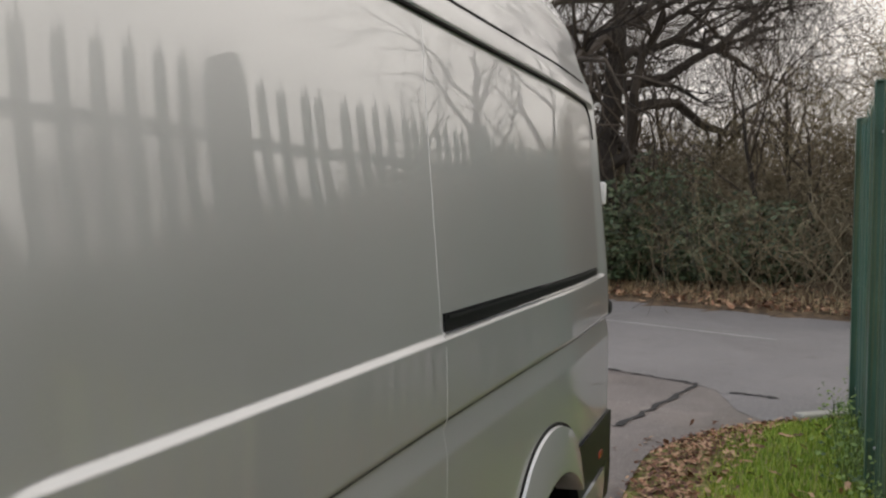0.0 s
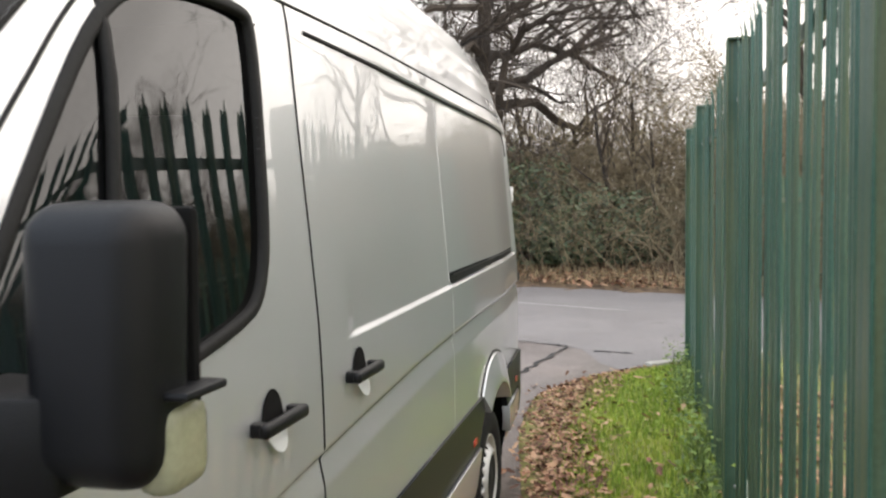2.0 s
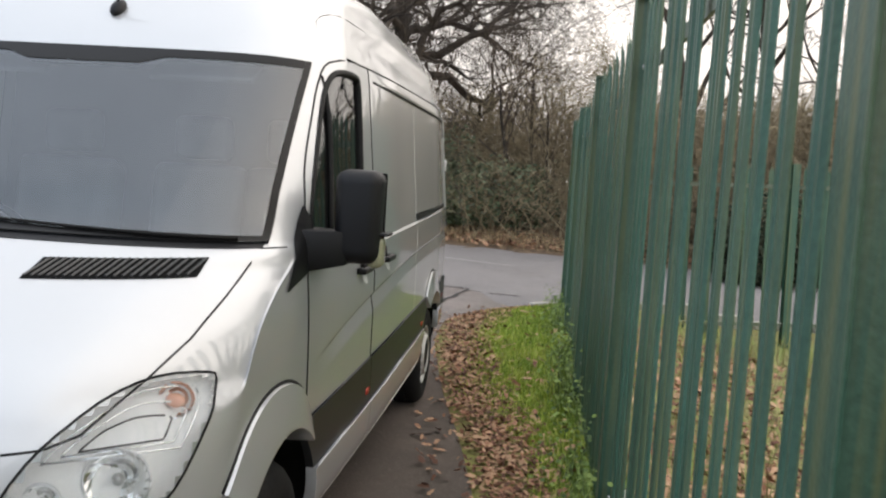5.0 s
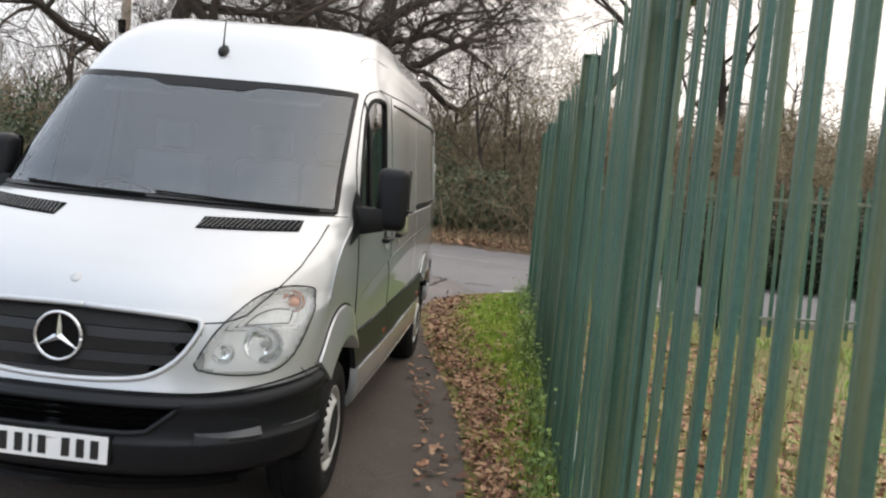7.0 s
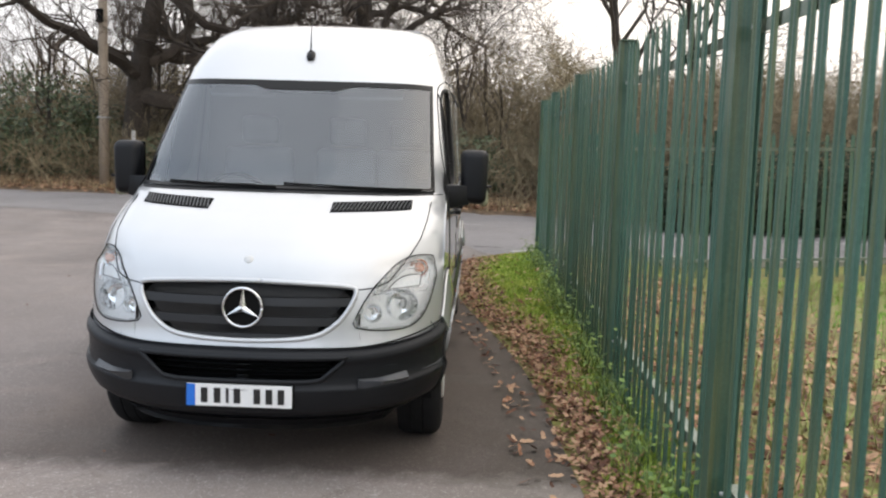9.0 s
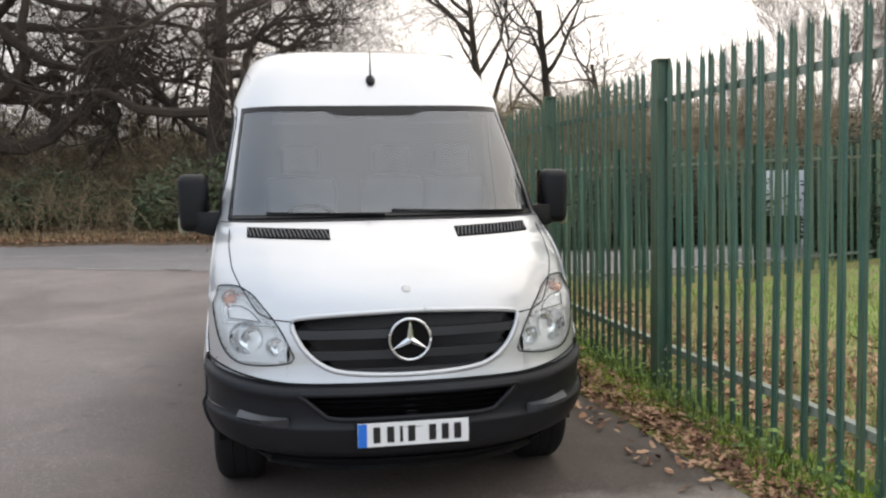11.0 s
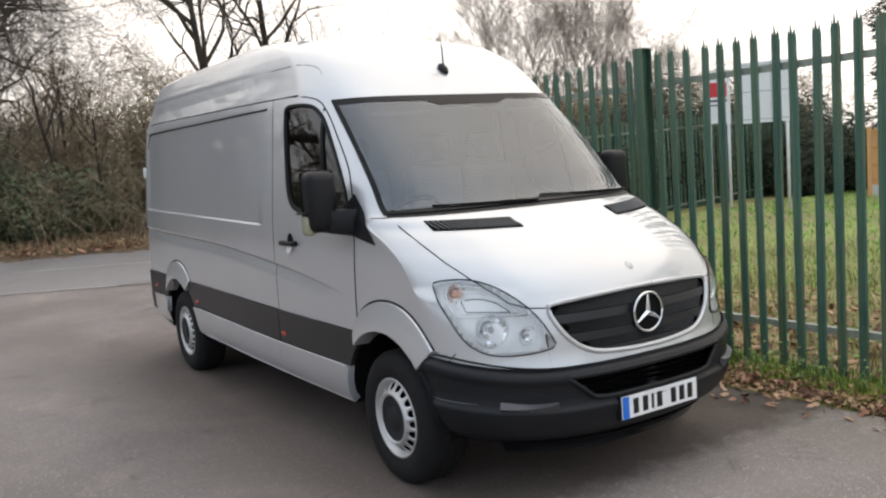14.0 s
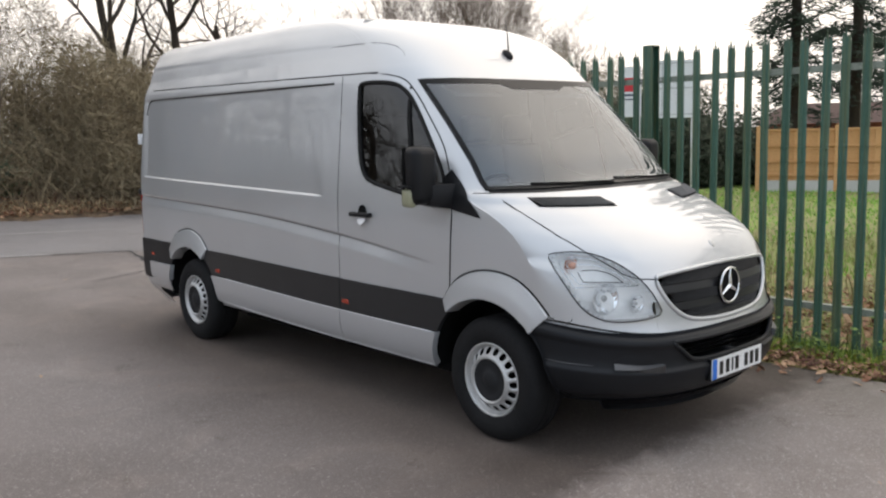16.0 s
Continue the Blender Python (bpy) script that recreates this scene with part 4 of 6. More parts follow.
# bright beads paint the light that catches the sill's edges
for s in (1, -1):
    for nm, f, off, r, y0, y1 in (("sill_lip", SILL_B, 0.020, 0.0055, 1.50, 4.16), ("sill_edge", CLAD_B, 0.021, 0.0035, 1.46, 4.24)):
        v, fa = tube([skin(c_at_y(y, f(y)), f(y), s) + Vector((s * off, 0, -0.001)) for y in spread(y0, y1, 0.12)], r, 6)
        put(nm, v, fa, M["dish"], van, "sill flange with its highlight painted on", True)

# front bumper
bcols = []
for k in range(-80, 81):
    if k:
        bcols.append(lambda z, k=k: math.copysign(lerp(0.0, c_at_y(arch_y(WHEELS_Y[0], R_ARCH, z, True), z), abs(k) / 80), k))
    else:
        bcols.append(lambda z: 0.0)


def bump_r1(u):
    t = abs(u * 2 - 1)
    return 0.695 + 0.078 * sstep(0.3, 1.0, t)


BUMP_OFF = pchip([(0, -0.045), (0.10, -0.02), (0.25, 0.008), (0.42, 0.026), (0.50, 0.030), (0.55, 0.016), (0.66, 0.010), (0.80, 0.014), (0.88, 0.028), (0.92, 0.027), (1.0, 0.002)])
patch("front_bumper", bcols, lambda u: 0.305, bump_r1, 56, BUMP_OFF, M["cladding"], 1, label="dark grey plastic front bumper", skirt=0.03,
      hole=lambda p: inside(LOWGR, p.x, p.z))
patch("bumper_underlip", bcols[18:-18], lambda u: 0.235, lambda u: 0.303, 3, -0.055, M["plastic"], 1, skirt=0.03)
patch("bumper_seam", bcols, lambda u: bump_r1(u) - 0.03, lambda u: bump_r1(u) + 0.030, 3, 0.0012, M["paint"], 1, skirt=0.01)


def frontcols(x0, x1, n):
    out = []
    for k in range(n + 1):
        x = lerp(x0, x1, k / n)
        out.append(lambda z, x=x: math.copysign(c_at_x(x, z), x) if x else 0.0)
    return out


for s in (1, -1):
    patch("fog_recess", frontcols(0.565, 0.79, 14), lambda u: 0.548 + 0.018 * u - 0.010 * math.sin(math.pi * u), lambda u: 0.556 + 0.030 * u + 0.034 * math.sin(math.pi * u) ** 0.8, 4, 0.012, M["cladding"], s, skirt=0.01)
    # light on the recess's lower lip is put into its paler colour
    patch("fog_lip", frontcols(0.565, 0.79, 14), lambda u: 0.546 - 0.006 * u - 0.008 * math.sin(math.pi * u), lambda u: 0.549 + 0.019 * u - 0.008 * math.sin(math.pi * u), 3, lambda j: lerp(0.040, 0.014, j), M["cladlip"], s, skirt=0.0)
    v, fa = tube([skin(c_at_y(y, z), z, s) + skin_normal(c_at_y(y, z), z, s) * 0.017 for y, z in ((0.56, 0.572), (0.50, 0.567), (0.44, 0.563), (0.38, 0.560), (0.33, 0.557))], [0.001, 0.0035, 0.0035, 0.003, 0.001], 6)
    put("bumper_step", v, fa, M["cladlip"], van, "", True)
# lower intake
patch("intake_back", frontcols(-0.54, 0.54, 16), lambda u: 0.51, lambda u: 0.675, 2, -0.09, M["under"], 1, skirt=0.0)
for z in (0.565, 0.592, 0.620, 0.643):
    patch("intake_bar", frontcols(-0.44, 0.44, 20), lambda u: z - 0.004, lambda u: z + 0.004, 1, -0.035, M["plastic"], 1, skirt=0.01)
patch("intake_floor", frontcols(-0.40, 0.40, 16), lambda u: 0.527, lambda u: 0.545, 1, 0.004, M["cladding"], 1, skirt=0.07)

# radiator grille
patch("grille_back", frontcols(-0.57, 0.57, 20), lambda u: 0.72, lambda u: 1.035, 3, -0.05, M["under"], 1, skirt=0.0)


def grille_half(z):
    best = 0.0
    for (x0, z0), (x1, z1) in zip(GRILLE, GRILLE[1:]):
        if min(z0, z1) <= z <= max(z0, z1) and abs(z1 - z0) > 1e-6:
            best = max(best, lerp(x0, x1, (z - z0) / (z1 - z0)))
    return best


for zc, hz in ((0.926, 0.021), (0.830, 0.021), (0.757, 0.012)):
    w = grille_half(zc) - 0.006
    patch("grille_bar", frontcols(-w, w, 30), lambda u: zc - hz, lambda u: zc + hz, 4, -0.008, M["grey_slat"], 1, skirt=0.03)
gv, gf = [], []
for k in range(-44, 45):
    for d in (1, -1):
        for z0, z1 in ((0.948, 1.012), (0.852, 0.904), (0.770, 0.808)):
            x0 = k * 0.0135
            x1 = x0 + d * (z1 - z0)
            if max(abs(x0), abs(x1)) < grille_half((z0 + z1) / 2) - 0.03:
                a, b = skin(c_at_x(x0, z0), z0, 1 if x0 >= 0 else -1), skin(c_at_x(x1, z1), z1, 1 if x1 >= 0 else -1)
                tube([a + Vector((0, 0.010, 0)), b + Vector((0, 0.010, 0))], 0.0026, 4, gv, gf)
tagged(put("grille_mesh", gv, gf, M["meshplastic"], van, "black honeycomb grille mesh"), kind="stuff")


def line_on_skin(name, pts, r, mat, off=0.0, sides=6, label=""):
    """A thin bead along points (x or y given as c, z, sign) of the skin."""
    ps = []
    for c, z, s in pts:
        n = skin_normal(c, z, s)
        ps.append(skin(c, z, s) + n * off)
    v, f = tube(ps, r, sides)
    return put(name, v, f, mat, van, label, True)


def dense(poly, step, closed=True):
    out = []
    pts = poly + (poly[:1] if closed else [])
    for a, b in zip(pts, pts[1:]):
        n = max(1, int(math.dist(a, b) / step))
        out += [(lerp(a[0], b[0], i / n), lerp(a[1], b[1], i / n)) for i in range(n)]
    out.append(pts[-1])
    return out


line_on_skin("grille_surround", [(c_at_x(x, z), z, 1 if x >= 0 else -1) for x, z in dense(rounded(GRILLE_FULL, 1), 0.02)], 0.013, M["paint"], 0.0, 8)
line_on_skin("intake_surround", [(c_at_x(x, z), z, 1 if x >= 0 else -1) for x, z in dense(LOWGR, 0.02)], 0.013, M["cladding"], 0.020, 8)
# badge: a chrome ring with three arms on a black disc
bc = skin(0, 0.897) + Vector((0, -0.014, 0))
badge = thing("badge", "round chrome badge with three arms in the grille", "")
badge.parent = van
bm = bmesh.new()
bmesh.ops.create_cone(bm, segments=32, radius1=0.098, radius2=0.098, depth=0.012, cap_ends=True, matrix=Matrix.Translation(bc + Vector((0, 0.012, 0))) @ Matrix.Rotation(radians(90), 4, "X"))
part("badge_disc", bm, M["under"], badge)
rv, rf = tube([bc + Vector((0.096 * math.cos(a), 0, 0.096 * math.sin(a))) for a in [2 * math.pi * k / 48 for k in range(49)]], 0.0075, 8)
put("badge_ring", rv, rf, M["chrome"], badge, "chrome ring", True)
av, af = [], []
for k in range(3):
    a = radians(90 + 120 * k)
    d, n = Vector((math.cos(a), 0, math.sin(a))), Vector((-math.sin(a), 0, math.cos(a)))
    o = len(av)
    av += [bc + n * 0.016 - Vector((0, 0.002, 0)), bc + d * 0.096 + n * 0.003, bc - n * 0.016 - Vector((0, 0.002, 0)), bc + d * 0.096 - n * 0.003, bc + Vector((0, -0.014, 0)), bc + d * 0.096 + Vector((0, -0.005, 0))]
    af += [(o, o + 1, o + 5, o + 4), (o + 3, o + 2, o + 4, o + 5), (o + 1, o, o + 2, o + 3)]
put("badge_arms", av, af, M["chrome"], badge, "chrome arms")
bm = bmesh.new()
bmesh.ops.create_uvsphere(bm, u_segments=16, v_segments=8, radius=1.0)
nb = skin_normal(0, 1.122)
bmesh.ops.transform(bm, verts=bm.verts, matrix=Matrix.Translation(skin(0, 1.122)) @ nb.to_track_quat("Z", "Y").to_matrix().to_4x4() @ Matrix.Diagonal((0.024, 0.024, 0.006, 1)))
part("bonnet_emblem", bm, M["rimsteel"], van, "small round silver emblem", True)


# headlamps
def c_of_arc(a, z):
    lo, hi = 0.0, 1.6
    for _ in range(30):
        mid = (lo + hi) / 2
        p = skin(mid, z)
        if p.x + p.y - YF(z) < a:
            lo = mid
        else:
            hi = mid
    return lo


LAMP_S = rounded(LAMP, 1)


def span(poly, b):
    xs = []
    for (x0, y0), (x1, y1) in zip(poly, poly[1:] + poly[:1]):
        if (y0 > b) != (y1 > b):
            xs.append((x1 - x0) * (b - y0) / (y1 - y0) + x0)
    return (min(xs), max(xs)) if xs else None


zlo, zhi = min(z for _, z in LAMP_S) + 0.002, max(z for _, z in LAMP_S) - 0.002
LROWS = [[c_of_arc(lerp(*span(LAMP_S, lerp(zlo, zhi, j / 18)), i / 22), lerp(zlo, zhi, j / 18)) for i in range(23)] for j in range(19)]


def aim(v):
    return v.to_track_quat("Z", "Y").to_matrix().to_4x4()


def bowl(center, facing, r, depth, mat, name, parent, label=""):
    """A fluted reflector: a stepped dish of flat facets."""
    vs, fs, n = [], [], 20
    for i in range(6):
        t = i / 5
        for k in range(n):
            a = 2 * math.pi * (k + 0.5 * (i % 2)) / n
            vs.append(Vector((r * t * math.cos(a), r * t * math.sin(a), -depth * (1 - t * t) + (0.004 if i in (2, 4) else 0))))
    for i in range(5):
        for k in range(n):
            k2 = (k + 1) % n
            fs.append((i * n + k, i * n + k2, (i + 1) * n + k2, (i + 1) * n + k))
    m = Matrix.Translation(center) @ aim(facing)
    return put(name, [m @ v for v in vs], fs, mat, parent, label)


for s in (1, -1):
    lamp = thing("headlamp", "clear headlamp unit with chrome reflectors and amber bulb", "")
    lamp.parent = van
    vo, no, vi = [], [], []
    for j, row in enumerate(LROWS):
        z = lerp(zlo, zhi, j / 18)
        for i, c in enumerate(row):
            n = skin_normal(c, z, s)
            p = skin(c, z, s)
            dep = 0.085 * (1 - (2 * i / 22 - 1) ** 4) * (1 - (2 * j / 18 - 1) ** 4)
            vo.append(p + n * 0.004)
            no.append(n)
            vi.append(p + Vector((-s * 0.3, 1, -0.05)).normalized() * (dep + 0.004))
    fs = [(j * 23 + i, j * 23 + i + 1, (j + 1) * 23 + i + 1, (j + 1) * 23 + i) for j in range(18) for i in range(22)]
    if s < 0:
        fs = [f[::-1] for f in fs]
    ln = put("lens", vo, fs, M["lens"], lamp, "clear plastic lens", True, no)
    ln.visible_shadow = False
    put("housing", vi, fs, M["reflector"], lamp, "silvered lamp housing", True)
    face = Vector((s * 0.25, -1, 0.05)).normalized()
    for x, z, r, dp in ((0.775, 0.895, 0.082, 0.05), (0.635, 0.862, 0.045, 0.03)):
        p = skin(c_at_x(x, z), z, s) - face * 0.045
        bowl(p, face, r, dp, M["lampchrome"], "reflector", lamp)
        tv, tf = tube([p + aim(face) @ Vector((r * math.cos(a), r * math.sin(a), 0)) for a in [2 * math.pi * k / 28 for k in range(29)]], 0.004, 6)
        put("reflector_rim", tv, tf, M["dish"], lamp, smooth=True)
        bm = bmesh.new()
        bmesh.ops.create_uvsphere(bm, u_segments=12, v_segments=8, radius=r * 0.20, matrix=Matrix.Translation(p - face * dp * 0.3))
        part("bulb", bm, M["rimsteel"], lamp, smooth=True)
    p = skin(c_at_x(0.85, 1.065), 1.065, s) - face * 0.05
    bowl(p, face, 0.05, 0.03, M["lampchrome"], "reflector", lamp)
    bm = bmesh.new()
    bmesh.ops.create_uvsphere(bm, u_segments=12, v_segments=8, radius=1, matrix=Matrix.Translation(p + face * 0.006) @ Matrix.Diagonal((0.027, 0.018, 0.020, 1)))
    part("indicator_bulb", bm, M["amber_bulb"], lamp, "amber indicator bulb", True)
    for f, r in ((0.84, 0.0035), (0.68, 0.003), (0.52, 0.0025)):
        rib = [(lerp(LAMP_MID[0], a, f), lerp(LAMP_MID[1] + 0.02, z, f)) for a, z in dense(LAMP_S, 0.02) if z > 0.93 + 0.10 * (1 - f)]
        cut = max(range(1, len(rib)), key=lambda k: math.dist(rib[k], rib[k - 1]))
        rib = rib[cut:] + rib[:cut]
        line_on_skin("lamp_rib", [(c_of_arc(a, z), z, s) for a, z in rib], r, M["lampchrome"] if f > 0.6 else M["grey_slat"], -0.022).parent = lamp
    line_on_skin("lamp_seal", [(c_of_arc(a, z), z, s) for a, z in dense(LAMP_S, 0.02)], 0.0036, M["rubber"], 0.002).parent = lamp


# glass
def poly_patch(name, poly, off, mat, sign, parent=None, label="", nz=22, ny=14, skirt=0.0):
    lo, hi = min(z for _, z in poly) + 0.002, max(z for _, z in poly) - 0.002
    vs, ns = [], []
    for j in range(nz + 1):
        z = lerp(lo, hi, j / nz)
        a, b = span(poly, z)
        for i in range(ny + 1):
            c = c_at_y(lerp(a, b, i / ny), z)
            n = skin_normal(c, z, sign)
            vs.append(skin(c, z, sign) + n * off)
            ns.append(n)
    m = ny + 1
    fs = [(j * m + i, j * m + i + 1, (j + 1) * m + i + 1, (j + 1) * m + i) for j in range(nz) for i in range(ny)]
    if sign < 0:
        fs = [f[::-1] for f in fs]
    return put(name, vs, fs, mat, parent or van, label, True, ns)


WINDOW_S = rounded(WINDOW, 2)


def rubber_frame(name, poly, inner, outer, off, mat, sign):
    """A flat band that follows a closed outline on the flank."""
    pts = dense(poly, 0.02)[:-1]
    n, vs, fs = len(pts), [], []
    area = sum(a[0] * b[1] - b[0] * a[1] for a, b in zip(pts, pts[1:] + pts[:1]))
    for i, (y, z) in enumerate(pts):
        (ya, za), (yb, zb) = pts[i - 2], pts[(i + 2) % n]
        q = math.hypot(yb - ya, zb - za) or 1
        oy, oz = (zb - za) / q, -(yb - ya) / q
        if area < 0:
            oy, oz = -oy, -oz
        for w, h in ((-inner, -0.012), (-inner, off * 0.6), (-inner * 0.4, off), (outer * 0.7, off), (outer, off * 0.3)):
            c = c_at_y(y + oy * w, z + oz * w)
            p = skin(c, z + oz * w, sign) + skin_normal(c, z + oz * w, sign) * h
            vs.append(p)
    for i in range(n):
        j = (i + 1) % n
        for k in range(4):
            f = (i * 5 + k, i * 5 + k + 1, j * 5 + k + 1, j * 5 + k)
            fs.append(f if (sign > 0) == (area > 0) else f[::-1])
    return put(name, vs, fs, mat, van, "black rubber seal", True)


for s in (1, -1):
    g = poly_patch("door_window", WINDOW_S, -0.012, M["darkglass"], s, label="tinted cab door window")
    g.visible_shadow = False
    rubber_frame("window_seal", WINDOW_S, 0.012, 0.011, 0.006, M["rubber"], s)
    line_on_skin("window_divider", [(c_at_y(lerp(1.645, 1.762, k / 8), lerp(1.42, 2.06, k / 8)), lerp(1.42, 2.06, k / 8), s) for k in range(9)], 0.013, M["rubber"], -0.006, 6)
    poly_patch("mirror_triangle", MIRROR_TRI, 0.006, M["plastic"], s, nz=8, ny=6)

wcols = [lambda z, k=k: math.copysign(c_at_x(abs(k) / 30 * (screen_x(z) + 0.016), z), k) if k else 0.0 for k in range(-30, 31)]
ws = patch("windscreen", wcols, lambda u: 1.438, lambda u: 2.104, 36, 0.0085, M["screen"], 1, label="large curved windscreen reflecting the sky", skirt=0.0, even=None)
ws.visible_shadow = False
wfull = [lambda z, k=k: math.copysign(c_at_x(abs(k) / 18 * (screen_x(z) + 0.015), z), k) if k else 0.0 for k in range(-18, 19)]
# black printed edge under the glass, with a thin rubber lip round it
patch("windscreen_border", wfull, lambda u: 2.068 - 0.030 * sstep(0.20, 0.13, abs(u - 0.5)), lambda u: 2.103, 4, 0.0105, M["frit"], 1, skirt=0.001)
patch("windscreen_border", wfull, lambda u: 1.439, lambda u: 1.456, 3, 0.0105, M["frit"], 1, skirt=0.001)
for s in (1, -1):
    sc = [lambda z, k=k: c_at_x(screen_x(z) + 0.015 - 0.015 * (1 - k / 8), z) for k in range(9)]
    patch("windscreen_border", sc, lambda u: 1.442, lambda u: 2.101, 30, 0.0107, M["frit"], s, skirt=0.001)
    line_on_skin("windscreen_lip", [(c_at_x(screen_x(z) + 0.017, z), z, s) for z in spread(1.438, 2.104, 0.03)], 0.0062, M["rubber"], 0.002)
    line_on_skin("windscreen_lip", [(c_at_x(x, 2.104), 2.104, s) for x in spread(0.0, screen_x(2.104) + 0.012, 0.05)], 0.0045, M["rubber"], 0.002)
band = [lambda z, k=k: math.copysign(c_at_x(abs(k) / 8 * lerp(0.20, 0.30, (z - 2.03) / 0.06), z), k) if k else 0.0 for k in range(-8, 9)]
patch("sensor_band", band, lambda u: 2.035, lambda u: 2.085, 3, -0.012, M["dash"], 1, skirt=0.002)
# shut lines
lines_y = lambda f, z0, z1, n, s: [(c_at_y(f(lerp(z0, z1, k / n)), lerp(z0, z1, k / n)), lerp(z0, z1, k / n), s) for k in range(n + 1)]
for s in (1, -1):
    line_on_skin("shut_line", lines_y(door_front, 0.80, 2.171, 60, s), 0.0045, M["rubber"])
    line_on_skin("shut_line", lines_y(lambda z: DOOR_BACK, 0.38, 2.17, 60, s), 0.0036 if s > 0 else 0.0022, M["rubber"])
    line_on_skin("roof_gutter", [(c_at_y(y, 2.172 + 0.0165 * (y - 2.4)), 2.172 + 0.0165 * (y - 2.4), s) for y in spread(2.05, 5.5, 0.1)], 0.0045, M["rubber"])
    line_on_skin("panel_groove", [(c_at_y(y, 2.118 + 0.005 * (y - 2.5)), 2.118 + 0.005 * (y - 2.5), s) for y in spread(2.5, 5.48, 0.1)] + [(c_at_y(5.53, 2.12), 2.12, s), (c_at_y(5.57, 2.10), 2.10, s), (c_at_y(5.60, 2.06), 2.06, s), (c_at_y(5.61, 2.0), 2.0, s)], 0.0075, M["rubber"], -0.002)
    # dark bead paints the shade under the flank's crease
    line_on_skin("body_crease", [(c_at_y(y, CREASE(y) - 0.009), CREASE(y) - 0.009, s) for y in spread(1.75, 5.55, 0.08)], [0.0006 + 0.0034 * sstep(2, 12, k) for k in range(len(spread(1.75, 5.55, 0.08)))], M["crease"], 0.0005)
    line_on_skin("roof_line", [(c_at_y(y, 2.372 + 0.011 * (y - 2.35)), 2.372 + 0.011 * (y - 2.35), s) for y in spread(5.5, 2.30, -0.1)] + [(c_at_y(y, z), z, s) for y, z in ((2.18, 2.368), (2.08, 2.356), (2.0, 2.335), (1.94, 2.305), (1.90, 2.268), (1.87, 2.225))], [0.0032] * len(spread(5.5, 2.30, -0.1)) + [0.0032, 0.0030, 0.0026, 0.0020, 0.0014, 0.0008], M["rubber"], -0.001)
    line_on_skin("shut_line", [(c_at_x(x, z), z, s) for x, z in dense([(0.555, 0.985), (0.63, 0.992), (0.70, 1.02), (0.79, 1.135), (0.835, 1.21), (0.858, 1.30), (0.866, 1.38), (0.866, 1.437)], 0.03, False)], 0.0035, M["rubber"])
    line_on_skin("shut_line", [(c_at_y(lerp(0.50, 0.43, k / 6), lerp(0.775, 0.80, k / 6)), lerp(0.72, 0.79, k / 6), s) for k in range(7)], 0.003, M["rubber"])
    line_on_skin("shut_line", [(c_at_x(lerp(0.87, 0.925, k / 5), 1.425), 1.425, s) for k in range(6)] , 0.003, M["rubber"])
# lit rear edge of the sliding door, painted as a bright bead
line_on_skin("shut_line", lines_y(lambda z: SLIDE_BACK, 0.60, 2.11, 50, 1), 0.0011, M["dish"])
line_on_skin("bumper_gap", [(abs(k) / 40 * c_at_y(0.56, 0.76), 0.700 + 0.078 * sstep(0.3, 1.0, abs(k) / 40), 1 if k >= 0 else -1) for k in range(-40, 41)], 0.006, M["rubber"], -0.001)

# sliding door rail in the left flank
patch("door_rail", between(lambda z: 3.815, lambda z: 5.50, 16), lambda u: lerp(1.398, 1.432, u), lambda u: lerp(1.440, 1.468, u), 3, 0.005, M["plastic"], 1, label="black sliding door rail", skirt=0.008)
patch("rail_track", between(lambda z: 3.83, lambda z: 5.49, 16), lambda u: lerp(1.428, 1.456, u), lambda u: lerp(1.436, 1.463, u), 1, 0.011, M["grey_slat"], 1, skirt=0.008)
patch("rail_lip", between(lambda z: 3.83, lambda z: 5.49, 16), lambda u: lerp(1.392, 1.426, u), lambda u: lerp(1.397, 1.431, u), 1, 0.010, M["paint"], 1, skirt=0.01)
for s in (1, -1):
    k = part("rear_hinge", box_bm(s * 0.925, 5.765, 1.28, 0.07, 0.09, 0.07, 0.02), M["plastic"], van, smooth=True)
    part("rear_hinge", box_bm(s * 0.895, 5.80, 1.78, 0.05, 0.05, 0.10, 0.012), M["signwhite"], van, smooth=True)
    part("rear_lamp", box_bm(s * 0.870, 5.815, 1.06, 0.10, 0.09, 0.42, 0.02), M["red_lens"], van, "red rear lamp cluster", True)
    for y, z in ((2.345, 0.652), (4.165, 0.676), (5.49, 0.705)):
        p = flank(y, z, s)
        part("side_marker", box_bm(p.x + s * 0.010, y, z, 0.012, 0.075, 0.030, 0.005), M["orange"], van, "orange side marker lamp", True)
part("rear_bumper", box_bm(0, 5.84, 0.60, 1.74, 0.12, 0.36, 0.04), M["cladding"], van, smooth=True)


